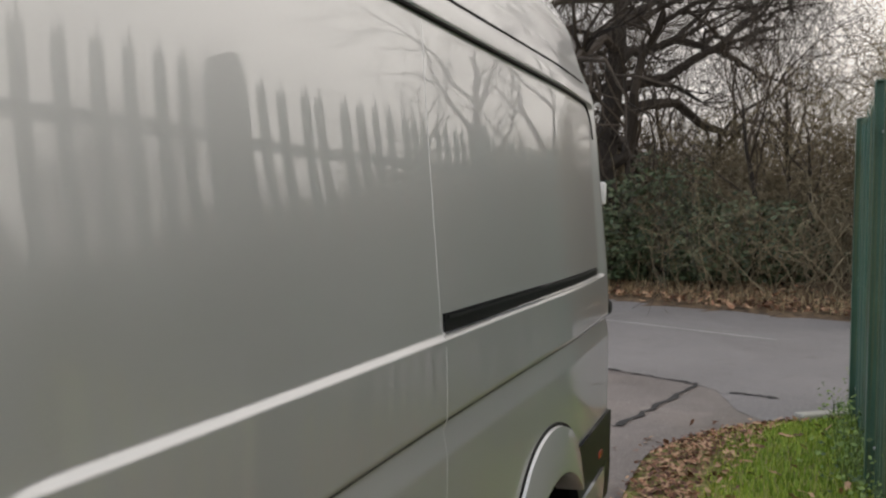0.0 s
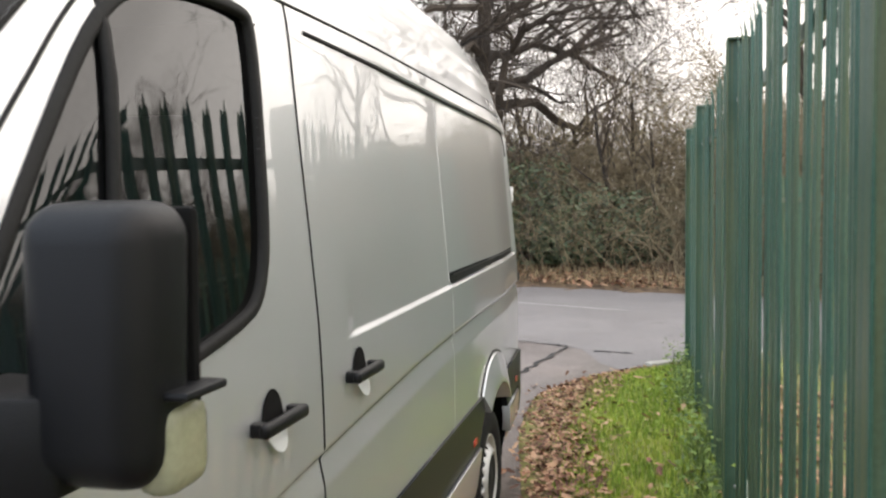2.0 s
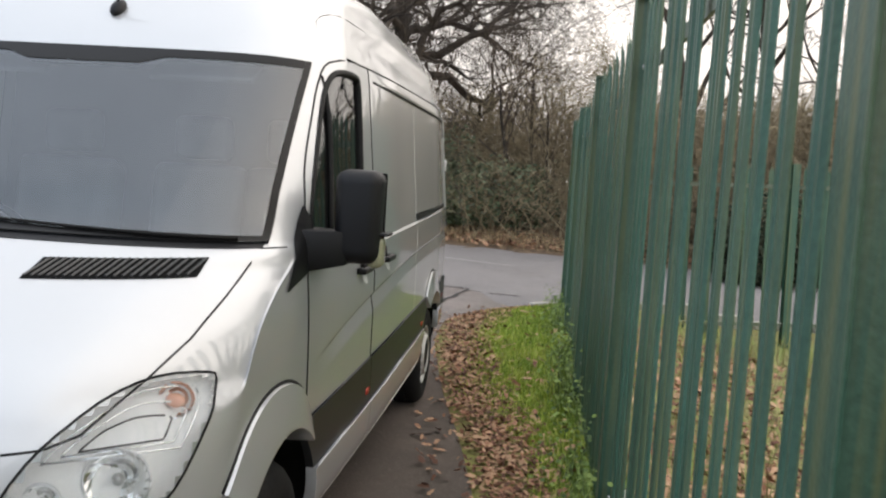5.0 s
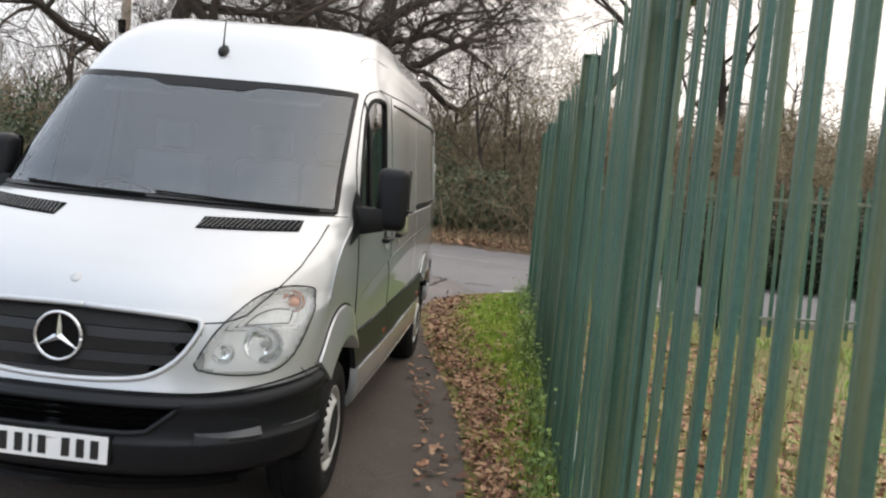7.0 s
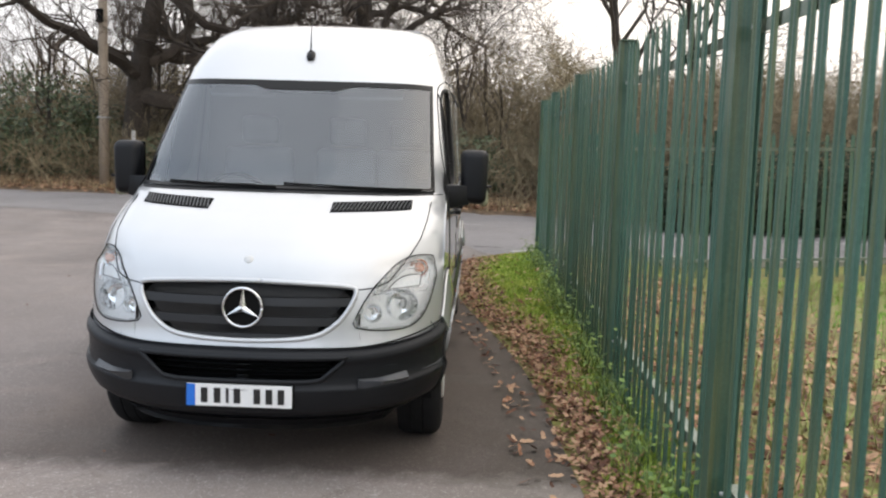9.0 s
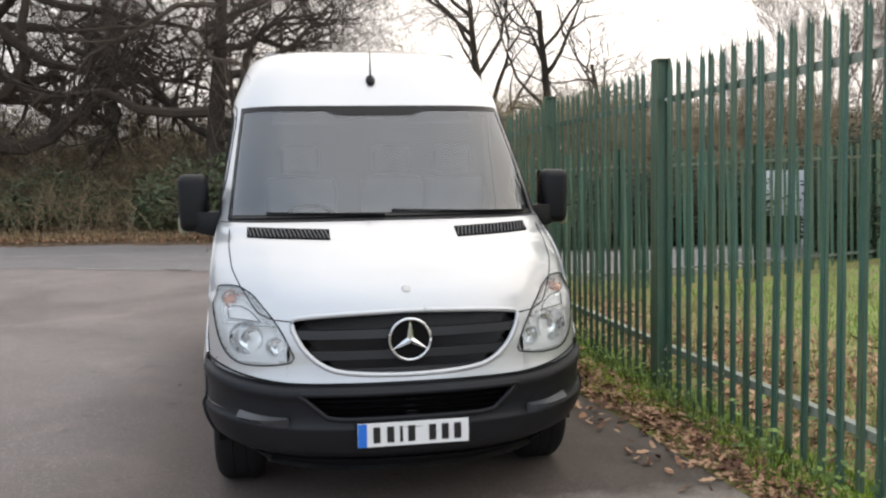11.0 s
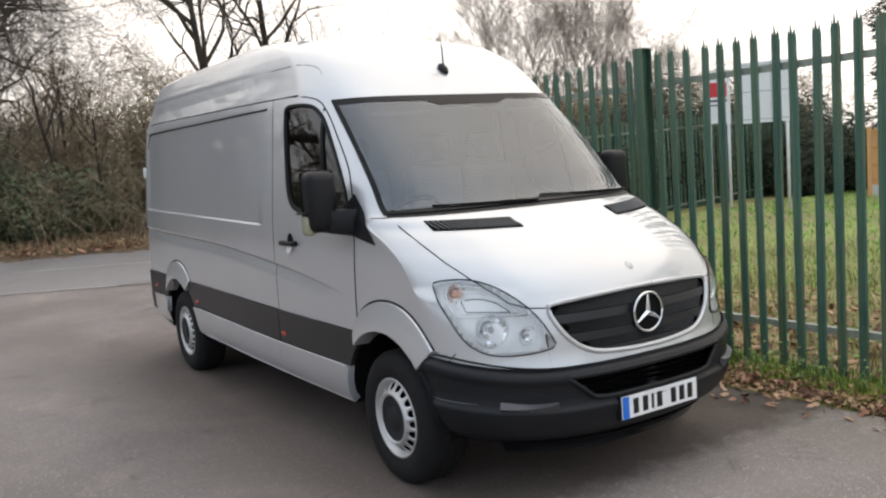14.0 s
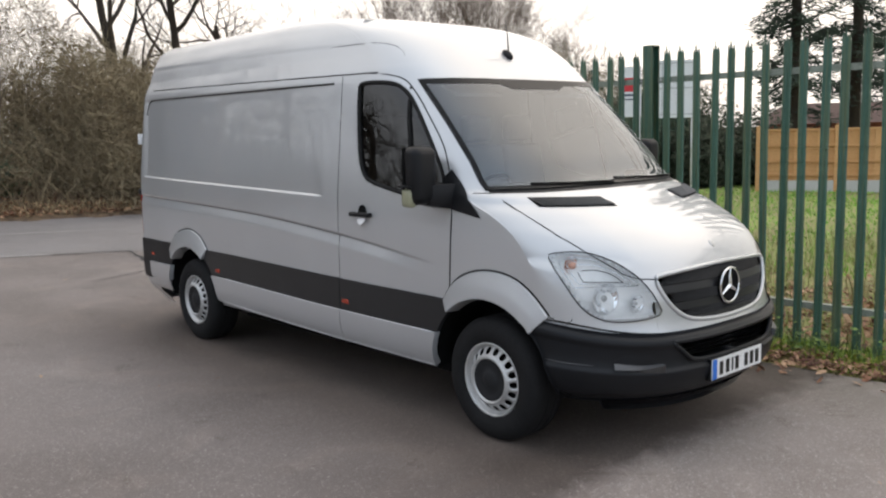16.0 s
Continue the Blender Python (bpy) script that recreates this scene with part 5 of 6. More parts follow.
# wheel arch flares and liners
def flare(wy, outer, a0, a1, s):
    vs, fs, n = [], [], 28
    oc = pchip(outer)
    for k in range(n + 1):
        a = radians(lerp(a0, a1, k / n))
        ro = oc(math.degrees(a))
        for t, off in ((1.0, 0.001), (0.97, 0.014), (0.5, 0.028), (0.12, 0.040), (0.03, 0.040), (0.0, 0.034), (-0.06, -0.06)):
            r = lerp(R_ARCH - 0.006, ro, t)
            y, z = wy + r * math.cos(a), WHEEL_Z + r * math.sin(a)
            p = flank(y, z, s)
            vs.append((p.x + s * off, y, z))
    m = 7
    for k in range(n):
        for i in range(m - 1):
            f = (k * m + i, k * m + i + 1, (k + 1) * m + i + 1, (k + 1) * m + i)
            fs.append(f if s < 0 else f[::-1])
    for k in (0, n):
        fs.append(tuple(k * m + i for i in range(m)))
    ob = put("arch_flare", vs, fs, M["paint"], van, "", True)
    gap = [(a, oc(a) + 0.004) for a in spread(a0, a1, 3)]
    line_on_skin("flare_gap", [(c_at_y(wy + r * math.cos(radians(a)), WHEEL_Z + r * math.sin(radians(a))), WHEEL_Z + r * math.sin(radians(a)), s) for a, r in gap], 0.006, M["rubber"], 0.0)
    ob.data.set_sharp_from_angle(angle=radians(40))


def liner(wy, s):
    vs, fs, n = [], [], 36
    for k in range(n + 1):
        a = radians(lerp(-2, 182, k / n))
        r = R_ARCH + 0.012
        y, z = wy + r * math.cos(a), WHEEL_Z + r * math.sin(a)
        for x in (0.995, 0.96, 0.60):
            vs.append((s * min(x, abs(flank(y, max(z, 0.4), s).x) - 0.004), y, z))
    for k in range(n):
        for i in range(2):
            fs.append((k * 3 + i, k * 3 + i + 1, (k + 1) * 3 + i + 1, (k + 1) * 3 + i))
    o = len(vs)
    vs.append((s * 0.60, wy, WHEEL_Z))
    for k in range(n):
        fs.append((k * 3 + 2, (k + 1) * 3 + 2, o))
    put("arch_liner", vs, fs, M["under"], van, "", True)


for s in (1, -1):
    flare(WHEELS_Y[0], [(46, 0.545), (70, 0.615), (90, 0.634), (110, 0.645), (138, 0.622)], 50, 136, s)
    flare(WHEELS_Y[1], [(44, 0.59), (70, 0.625), (90, 0.628), (105, 0.62), (126, 0.570)], 46, 124, s)
    for wy in WHEELS_Y:
        liner(wy, s)
part("underbody", box_bm(0, 3.25, 0.345, 1.25, 4.6, 0.25, 0.02), M["under"], van, "dark underside")
for s in (1, -1):
    part("underbody", box_bm(s * 0.62, 2.83, 0.36, 0.30, 2.6, 0.20, 0.02), M["under"], van)

# wheels
TY = [(0.212, 0.02), (0.220, -0.004), (0.245, -0.018), (0.290, -0.022), (0.325, -0.012), (0.348, 0.008), (0.3615, 0.035), (0.362, 0.075), (0.357, 0.079), (0.357, 0.085), (0.362, 0.089), (0.362, 0.14), (0.357, 0.144), (0.357, 0.15), (0.362, 0.154), (0.3615, 0.19), (0.345, 0.225), (0.29, 0.235), (0.21, 0.21)]
RIM = [(0.216, 0.0), (0.217, -0.006), (0.210, -0.010), (0.203, -0.002), (0.197, 0.014), (0.189, 0.022), (0.146, -0.016), (0.142, -0.023), (0.136, -0.027), (0.128, -0.027), (0.122, -0.018)]
CAP = [(0.124, -0.018), (0.116, -0.020), (0.095, -0.014), (0.060, -0.010), (0.052, -0.016), (0.030, -0.020), (0.0001, -0.022)]
tvs, tfs = lathe(TY, 64)
rvs, rfs = lathe(RIM, 108, lambda i, k: i == 5)
for h in range(18):
    # the sloping band between two rings of the rim, pierced by one round hole
    a0, da = 2 * math.pi * h / 18, 2 * math.pi / 18
    outer = [(0.189, a0 + da * t) for t in (0, 0.25, 0.5, 0.75, 1)] + [(lerp(0.189, 0.146, t), a0 + da) for t in (0.33, 0.67)] + [(0.146, a0 + da * t) for t in (1, 0.75, 0.5, 0.25, 0)] + [(lerp(0.146, 0.189, t), a0) for t in (0.33, 0.67)]
    cr, ca, b0 = 0.168, a0 + da / 2, len(rvs)
    inner = []
    for r, a in outer:
        ox, oy = r * math.cos(a - ca) - cr, r * math.sin(a - ca)
        q = math.hypot(ox, oy)
        px, py = cr + ox / q * 0.0195, oy / q * 0.0195
        inner.append((math.hypot(px, py), ca + math.atan2(py, px)))
    for r, a in outer + inner:
        rvs.append((lerp(-0.016, 0.022, (r - 0.146) / 0.043), r * math.cos(a), r * math.sin(a)))
    for r, a in inner:
        rvs.append((lerp(-0.016, 0.022, (r - 0.146) / 0.043) + 0.006, r * math.cos(a), r * math.sin(a)))
    n = len(outer)
    for k in range(n):
        k2 = (k + 1) % n
        rfs += [(b0 + k, b0 + k2, b0 + n + k2, b0 + n + k), (b0 + n + k, b0 + n + k2, b0 + 2 * n + k2, b0 + 2 * n + k)]
cvs, cfs = lathe(CAP, 32)
dvs, dfs = lathe([(0.205, 0.16), (0.18, 0.14), (0.0001, 0.13)], 24)
tyre_me, rim_me = mesh_of("tyre", tvs, tfs, M["tyre"], True), mesh_of("rim", rvs, rfs, M["rimsteel"], True)
tyre_me.set_sharp_from_angle(angle=radians(38))
cap_me, drum_me = mesh_of("hub_cap", cvs, cfs, M["hub"], True), mesh_of("wheel", dvs, dfs, M["under"], True)
for s in (1, -1):
    for wy in WHEELS_Y:
        w = new("wheel", drum_me)
        w.parent = van
        w.matrix_local = pose(s * (0.945 if wy < 2 else 0.962), wy, WHEEL_Z, 0, 0, 0 if s < 0 else 180) @ pose(0, 0, 0, 11 * wy)
        for nm, me, lb in (("tyre", tyre_me, "worn black tyre"), ("rim", rim_me, "silver steel rim with round holes"), ("hub_cap", cap_me, "dark grey hub cap")):
            o = new(nm, me)
            o.parent = w
            tagged(o, lb)


# door handles
def handle(y, z, s):
    p = flank(y, z, s)
    h = thing("door_handle", "black door handle over a recessed silver dish", "")
    h.parent = van
    # shade painted black on the dish's upper half, sky light bright below
    for nm, a0, a1, top, rim, mt in (("handle_dish", 180, 360, 0.003, 0.024, M["dish"]), ("handle_recess", 0, 180, 0.003, 0.003, M["under"])):
        dv, df = [(p.x + s * top, y, z)], []
        for ring in (0.5, 1.0):
            for k in range(15):
                a = radians(lerp(a0, a1, k / 14))
                yy, zz = y + 0.050 * ring * math.cos(a), z + 0.064 * ring * math.sin(a)
                q = flank(yy, zz, s)
                dv.append((q.x + s * lerp(top, rim, ring * abs(math.sin(a))), yy, zz))
        df += [(0, 1 + k, 2 + k) for k in range(14)] + [(1 + k, 16 + k, 17 + k, 2 + k) for k in range(14)]
        put(nm, dv, [f[::-1] for f in df] if s < 0 else df, mt, h, "lower half of the silver dish, painted bright as lit by the sky" if nm == "handle_dish" else "", True)
    part("handle_bar", box_bm(p.x + s * 0.030, y, z, 0.024, 0.215, 0.030, 0.011, 3), M["plastic"], h, smooth=True)
    for d in (-0.085, 0.085):
        part("handle_foot", box_bm(p.x + s * 0.012, y + d, z, 0.03, 0.03, 0.030, 0.006), M["plastic"], h, smooth=True)


handle(2.135, 1.256, 1)
handle(2.135, 1.256, -1)
handle(2.665, 1.262, 1)


# door mirrors
def mirror(s):
    m = thing("door_mirror", "large black door mirror with clear side lens", "")
    m.parent = van
    x0, y0, z0 = (1.112 if s > 0 else -1.098), 1.40, 1.528
    bm = box_bm(0, 0, 0, 0.18, 0.135, 0.34, 0.046, 5)
    for v in bm.verts:
        t = (v.co.z + 0.1675) / 0.335
        v.co.x *= lerp(0.90, 1.0, t)
        if v.co.y < 0:
            v.co.x *= lerp(1.0, 0.90, -v.co.y / 0.07)
            v.co.z *= lerp(1.0, 0.94, -v.co.y / 0.07)
        v.co = Vector((x0 + v.co.x, y0 + v.co.y, z0 + v.co.z))
    part("mirror_housing", bm, M["plastic"], m, smooth=True)
    part("mirror_rim", box_bm(x0, y0 + 0.062, z0, 0.170, 0.02, 0.325, 0.009), M["under"], m, smooth=True)
    part("mirror_glass", box_bm(x0, y0 + 0.073, z0 + 0.05, 0.140, 0.004, 0.19, 0.0015, 1), M["chrome"], m, "mirror glass")
    part("wide_angle_glass", box_bm(x0, y0 + 0.073, z0 - 0.10, 0.140, 0.004, 0.08, 0.0015, 1), M["chrome"], m, "small wide-angle mirror glass")
    bm = box_bm(0, 0, 0, 0.17, 0.13, 0.15, 0.008, 2)
    for v in bm.verts:
        t = v.co.x * s / 0.16 + 0.5
        v.co = Vector((s * 1.00 + v.co.x, lerp(1.36, y0 - 0.01, t) + v.co.y * lerp(1.5, 0.8, t), lerp(1.400, 1.415, t) + v.co.z * lerp(1.05, 0.8, t)))
    part("mirror_arm", bm, M["plastic"], m, smooth=True)
    part("side_lens", box_bm(x0 + s * 0.062, y0 + 0.035, z0 - 0.125, 0.060, 0.10, 0.115, 0.026, 3), M["smoke_lens"], m, "clear indicator lens painted in the verge's mirrored yellow-green", True)
    part("lens_fin", box_bm(x0 + s * 0.075, y0 + 0.035, z0 - 0.058, 0.075, 0.10, 0.012, 0.005), M["plastic"], m, smooth=True)


mirror(1)
mirror(-1)

# bonnet vents
for s in (1, -1):
    v0 = patch("bonnet_vent", frontcols(0.335, 0.765, 18), lambda u: lerp(1.338, 1.352, u), lambda u: lerp(1.386, 1.401, u), 4, 0.003, M["under"], s, label="black louvred air vent", skirt=0.004)
    for k in range(20):
        x = lerp(0.35, 0.75, k / 19)
        u = (x - 0.335) / 0.43
        za, zb = lerp(1.341, 1.355, u), lerp(1.383, 1.398, u)
        ps = []
        for t in (0, 0.5, 1):
            z = lerp(za, zb, t)
            xx = x + 0.02 * (t - 0.5)
            c = c_at_x(xx, z)
            ps.append(skin(c, z, s) + skin_normal(c, z, s) * 0.007)
        tv, tf = tube(ps, 0.0040, 4)
        put("vent_slat", tv, tf, M["cladlip"], v0)

# wipers
for s, x0, x1, z1 in ((1, 0.80, 0.02, 1.466), (1, -0.02, -0.66, 1.462)):
    pts = []
    for k in range(13):
        x = lerp(x0, x1, k / 12)
        z = lerp(1.444, z1, (k / 12) ** 1.2)
        sg = 1 if x >= 0 else -1
        c = c_at_x(x, z)
        pts.append(skin(c, z, sg) + skin_normal(c, z, sg) * 0.016)
    tv, tf = tube(pts, [0.008] * 5 + [0.0055] * 8, 6)
    w = put("wiper", tv, tf, M["rubber"], van, "black wiper arm and blade", True)
    pts2 = [p + Vector((0, -0.004, -0.012)) for p in pts[4:]]
    tv, tf = tube(pts2, 0.0045, 5)
    put("wiper_blade", tv, tf, M["under"], w, smooth=True)
patch("scuttle", wfull, lambda u: 1.424, lambda u: 1.438, 1, 0.002, M["plastic"], 1, skirt=0.004)

# aerial
ap = skin(0, 2.283)
an = skin_normal(0, 2.283)
aer = thing("aerial", "black roof aerial with a thin raked mast", "")
aer.parent = van
bm = bmesh.new()
bmesh.ops.create_uvsphere(bm, u_segments=16, v_segments=10, radius=1, matrix=Matrix.Translation(ap + an * 0.008) @ aim(an) @ Matrix.Diagonal((0.030, 0.052, 0.026, 1)))
part("aerial_base", bm, M["plastic"], aer, smooth=True)
tv, tf = tube([ap + an * 0.02, ap + Vector((0.0, -0.005, 0.14)), ap + Vector((0.003, 0.02, 0.24))], [0.006, 0.004, 0.002], 6)
put("aerial_mast", tv, tf, M["rubber"], aer, smooth=True)

# number plate: white, with a blue band and plain bars for its characters
plate = thing("number_plate", "white front number plate with a blue band", "")
plate.parent = van
py = 0.002
part("plate_board", box_bm(0, py + 0.001, 0.468, 0.52, 0.008, 0.111, 0.002), M["plate_white"], plate)
part("blue_band", box_bm(-0.238, py - 0.004, 0.468, 0.042, 0.003, 0.109), M["plate_blue"], plate, "blue band")
for k, x in enumerate((-0.172, -0.108, -0.058, -0.010, 0.088, 0.148, 0.207)):
    part("bar", box_bm(x, py - 0.0045, 0.468, 0.014 if k == 2 else 0.033, 0.003, 0.074), M["ink"], plate)
part("plate_holder", box_bm(0, 0.02, 0.468, 0.54, 0.03, 0.125, 0.006), M["plastic"], plate)

# cab interior
bm = bmesh.new()
prof = [(1.07, 1.395), (1.20, 1.39), (1.38, 1.36), (1.46, 1.28), (1.47, 1.10), (1.40, 0.85), (1.00, 0.85)]
vs = [(x, y, z) for x in (-0.84, 0.84) for y, z in prof]
n = len(prof)
fs = [(i, (i + 1) % n, n + (i + 1) % n, n + i) for i in range(n)] + [tuple(range(n))[::-1], tuple(range(n, 2 * n))]
bm.free()
put("dashboard", vs, fs, M["dash"], van, "dark grey dashboard")
part("dash_binnacle", box_bm(-0.42, 1.34, 1.415, 0.40, 0.16, 0.07, 0.03), M["dash"], van, smooth=True)
sc = Vector((-0.42, 1.56, 1.34))
st = Matrix.Translation(sc) @ Matrix.Rotation(radians(-52), 4, "X")
sv, sf = tube([st @ Vector((0.20 * math.cos(2 * math.pi * k / 32), 0.20 * math.sin(2 * math.pi * k / 32), 0)) for k in range(33)], 0.015, 8)
wheel_in = put("steering_wheel", sv, sf, M["plastic"], van, "black steering wheel", True)
for a in (200, 340, 90):
    sv, sf = tube([st @ Vector((0, 0, -0.02)), st @ Vector((0.19 * math.cos(radians(a)), 0.19 * math.sin(radians(a)), 0))], 0.014, 6)
    put("spoke", sv, sf, M["plastic"], wheel_in, smooth=True)
for x, w in ((-0.46, 0.50), (0.18, 0.44), (0.62, 0.44)):
    seat = thing("cab_seat", "grey fabric cab seat", "")
    seat.parent = van
    part("seat_cushion", box_bm(x, 1.90, 0.98, w, 0.52, 0.16, 0.05, 3), M["seat"], seat, smooth=True)
    part("seat_back", box_bm(x, 2.20, 1.35, w, 0.14, 0.66, 0.05, 3, turn=Matrix.Rotation(radians(-10), 4, "X")), M["seat"], seat, smooth=True)
    part("headrest", box_bm(x, 2.26, 1.80, 0.27, 0.10, 0.20, 0.04, 3), M["seat"], seat, smooth=True)
vs = []
for z in spread(0.45, 2.56, 0.1):
    w = WD(z) - 0.045
    vs += [(-w, 2.46, z), (w, 2.46, z)]
put("bulkhead", vs, [(2 * j, 2 * j + 1, 2 * j + 3, 2 * j + 2) for j in range(len(vs) // 2 - 1)], M["bulkhead"], van, "pale grey load bay bulkhead")
for s in (1, -1):
    part("sun_visor", box_bm(s * 0.42, 1.66, 2.04, 0.42, 0.16, 0.025, 0.01, turn=Matrix.Rotation(radians(25), 4, "X")), M["bulkhead"], van, smooth=True)
vs = [(s * 0.80, y, 2.15) for s in (-1, 1) for y in (1.80, 2.46)]
put("headlining", vs, [(0, 1, 3, 2)], M["bulkhead"], van, "grey cab headlining")


# ---- trees, scrub and verge ----
def rand_dir(rnd, d, spread_angle):
    """A direction that leaves d by about the given angle."""
    a = d.orthogonal().normalized()
    b = d.cross(a)
    t = rnd.uniform(0, 2 * math.pi)
    s = a * math.cos(t) + b * math.sin(t)
    return (d * math.cos(spread_angle) + s * math.sin(spread_angle)).normalized()


def grow(rnd, vs, fs, p, d, length, r, level, spec):
    wob, lift, kids, ratio, ang, sides = spec[level]
    n = 8 if level < 2 else (6 if level < 3 else 3)
    pts, rad = [p.copy()], [r]
    last = level == len(spec) - 1
    for i in range(n):
        d = (d + Vector((rnd.gauss(0, wob), rnd.gauss(0, wob), rnd.gauss(0, wob) + lift))).normalized()
        p = p + d * (length / n)
        pts.append(p.copy())
        rad.append(max(0.003, r * (1 - (0.92 if level else 0.55) * (i + 1) / n)))
    tube(pts, rad, sides, vs, fs)
    if last:
        return
    for k in range(kids):
        t = rnd.uniform(0.30 if level else 0.42, 1.0)
        i = min(n - 1, int(t * n))
        q = pts[i].lerp(pts[i + 1], t * n - i)
        dd = (pts[i + 1] - pts[i]).normalized()
        grow(rnd, vs, fs, q, rand_dir(rnd, dd, radians(rnd.uniform(ang * 0.6, ang * 1.3))), length * ratio * rnd.uniform(0.65, 1.2), max(0.005, rad[i] * rnd.uniform(0.45, 0.72)), level + 1, spec)


def tree_parts(seed, height, r, spec, lean=(0, 0), twig="twig"):
    """Trunk and limbs as one shape, the finer branches as the crown."""
    rnd = random.Random(seed)
    tv, tf, cv, cf = [], [], [], []
    n = 8
    p, d = Vector((0, 0, -0.3)), Vector((lean[0], lean[1], 1)).normalized()
    pts, rad = [p.copy()], [r * 1.35]
    for i in range(n):
        d = (d + Vector((rnd.gauss(0, 0.05), rnd.gauss(0, 0.05), 0.05))).normalized()
        p = p + d * (height * 0.62 / n)
        pts.append(p.copy())
        rad.append(r * (1 - 0.6 * (i + 1) / n))
    tube(pts, rad, 10, tv, tf)
    for k in range(spec[0][2]):
        t = lerp(0.30, 1.0, (k + rnd.uniform(0, 0.9)) / spec[0][2])
        i = min(n - 1, int(t * n))
        q = pts[i].lerp(pts[i + 1], t * n - i)
        dd = rand_dir(rnd, (pts[i + 1] - pts[i]).normalized(), radians(rnd.uniform(spec[0][4] * 0.7, spec[0][4] * 1.25)))
        grow(rnd, cv, cf, q, dd, height * spec[0][3] * rnd.uniform(0.7, 1.15), rad[i] * rnd.uniform(0.5, 0.74), 1, spec)
    return (mesh_of("trunk", tv, tf, M["bark"], True), mesh_of("crown", cv, cf, M[twig]))


OAK = [(0, 0, 14, 0.62, 78, 8), (0.30, 0.02, 11, 0.50, 55, 6), (0.34, 0.01, 9, 0.48, 55, 4), (0.30, 0.01, 8, 0.55, 48, 3), (0.18, 0.01, 0, 0.5, 40, 3)]
MID = [(0, 0, 8, 0.50, 46, 7), (0.20, 0.05, 7, 0.50, 44, 5), (0.24, 0.03, 5, 0.50, 42, 4), (0.2, 0.02, 4, 0.5, 40, 3), (0.15, 0.01, 0, 0.5, 40, 3)]
SLIM = [(0, 0, 9, 0.42, 40, 6), (0.14, 0.07, 7, 0.45, 38, 4), (0.14, 0.05, 6, 0.48, 36, 3), (0.12, 0.03, 0, 0.5, 35, 3)]
OAK_THIN = [(0, 0, 11, 0.60, 72, 8), (0.30, 0.02, 8, 0.50, 55, 6), (0.32, 0.01, 6, 0.48, 55, 4), (0.28, 0.01, 6, 0.55, 48, 3), (0.18, 0.01, 0, 0.5, 40, 3)]
oak_a, oak_b = tree_parts(4, 13, 0.34, OAK, twig="oaktwig"), tree_parts(11, 13, 0.42, OAK_THIN, (0.10, 0.05), "oaktwig")
oak_c = tree_parts(15, 14, 0.50, OAK_THIN, (0.08, 0.03), "oaktwig")
mids = [tree_parts(61 + k, 10.5, 0.19, MID, (0.04 * k, 0.03), "oaktwig") for k in range(2)]
slims = [tree_parts(21 + k, 9.0, 0.11, SLIM, (0.05 * (k - 1), 0)) for k in range(3)]
DOME = [(0, 0, 15, 0.66, 36, 5), (0.10, 0.05, 8, 0.52, 32, 4), (0.10, 0.06, 7, 0.52, 30, 3), (0.08, 0.06, 4, 0.55, 26, 3), (0.06, 0.04, 0, 0.5, 20, 3)]
domes = [tree_parts(41 + k, 6.2, 0.09, DOME, twig="paletwig") for k in range(2)]


def plant(meshes, name, label, x, y, turn, scale, group="", bark=None):
    t = thing(name, label, "tree", pose(x, y, lie(x, y), 0, 0, turn), group)
    for nm, me in zip(("trunk", "crown"), meshes):
        o = new(nm, me)
        o.parent = t
        o.scale = (scale, scale, scale)
    return t


plant(oak_a, "oak_tree", "large bare oak with gnarled spreading limbs across the road", -2.6, 22.3, 20, 1.0, "bare oaks")
plant(oak_c, "oak_tree", "large bare oak with a thick leaning trunk", -10.2, 24.2, 20, 1.0, "bare oaks")
plant(oak_b, "oak_tree", "bare oak with low twisted branches in the wood", -24, 30, 130, 0.85, "bare oaks")
plant(oak_b, "oak_tree", "bare oak standing on open ground by the yard", -19, -3, 70, 0.8, "bare oaks")
plant(oak_a, "oak_tree", "bare oak standing on open ground by the yard", -21, 8, 250, 0.85, "bare oaks")
plant(mids[1], "young_oak_tree", "bare young oak with crooked spreading branches", 9.8, 23.5, 70, 0.75, "young bare oaks")
rnd = random.Random(77)
plant(mids[0], "young_oak_tree", "bare young oak with crooked spreading branches", 5.6, 22.2, 40, 1.0, "young bare oaks")
plant(mids[1], "young_oak_tree", "bare young oak with crooked spreading branches", 7.75, 23.0, 150, 1.0, "young bare oaks")
plant(slims[2], "slender_tree", "slender bare tree with fine upright twigs", 1.6, 23.2, 250, 0.75, "slender bare trees")
for k in range(46):
    x = lerp(-42, 3, (k + rnd.random()) / 46)
    d = rnd.uniform(7, 20)
    y = far_side(x, d)
    plant(slims[k % 3], "slender_tree", "thin bare tree among brown scrub in the wood", x, y, rnd.uniform(0, 360), rnd.uniform(0.5, 0.8) if x > 1 else rnd.uniform(0.6, 1.05), "slender bare trees")
for k, (x, y, sc) in enumerate(((15.2, 23.6, 0.72), (17.2, 23.2, 0.94), (19.5, 23.6, 1.0), (22.0, 23.8, 0.92), (24.8, 24.0, 0.76), (27.4, 24.8, 0.62))):
    plant(domes[k % 2], "bushy_tree", "many-stemmed bare tree with dense upright twigs", x, y, x * 40, sc, "bushy bare trees")


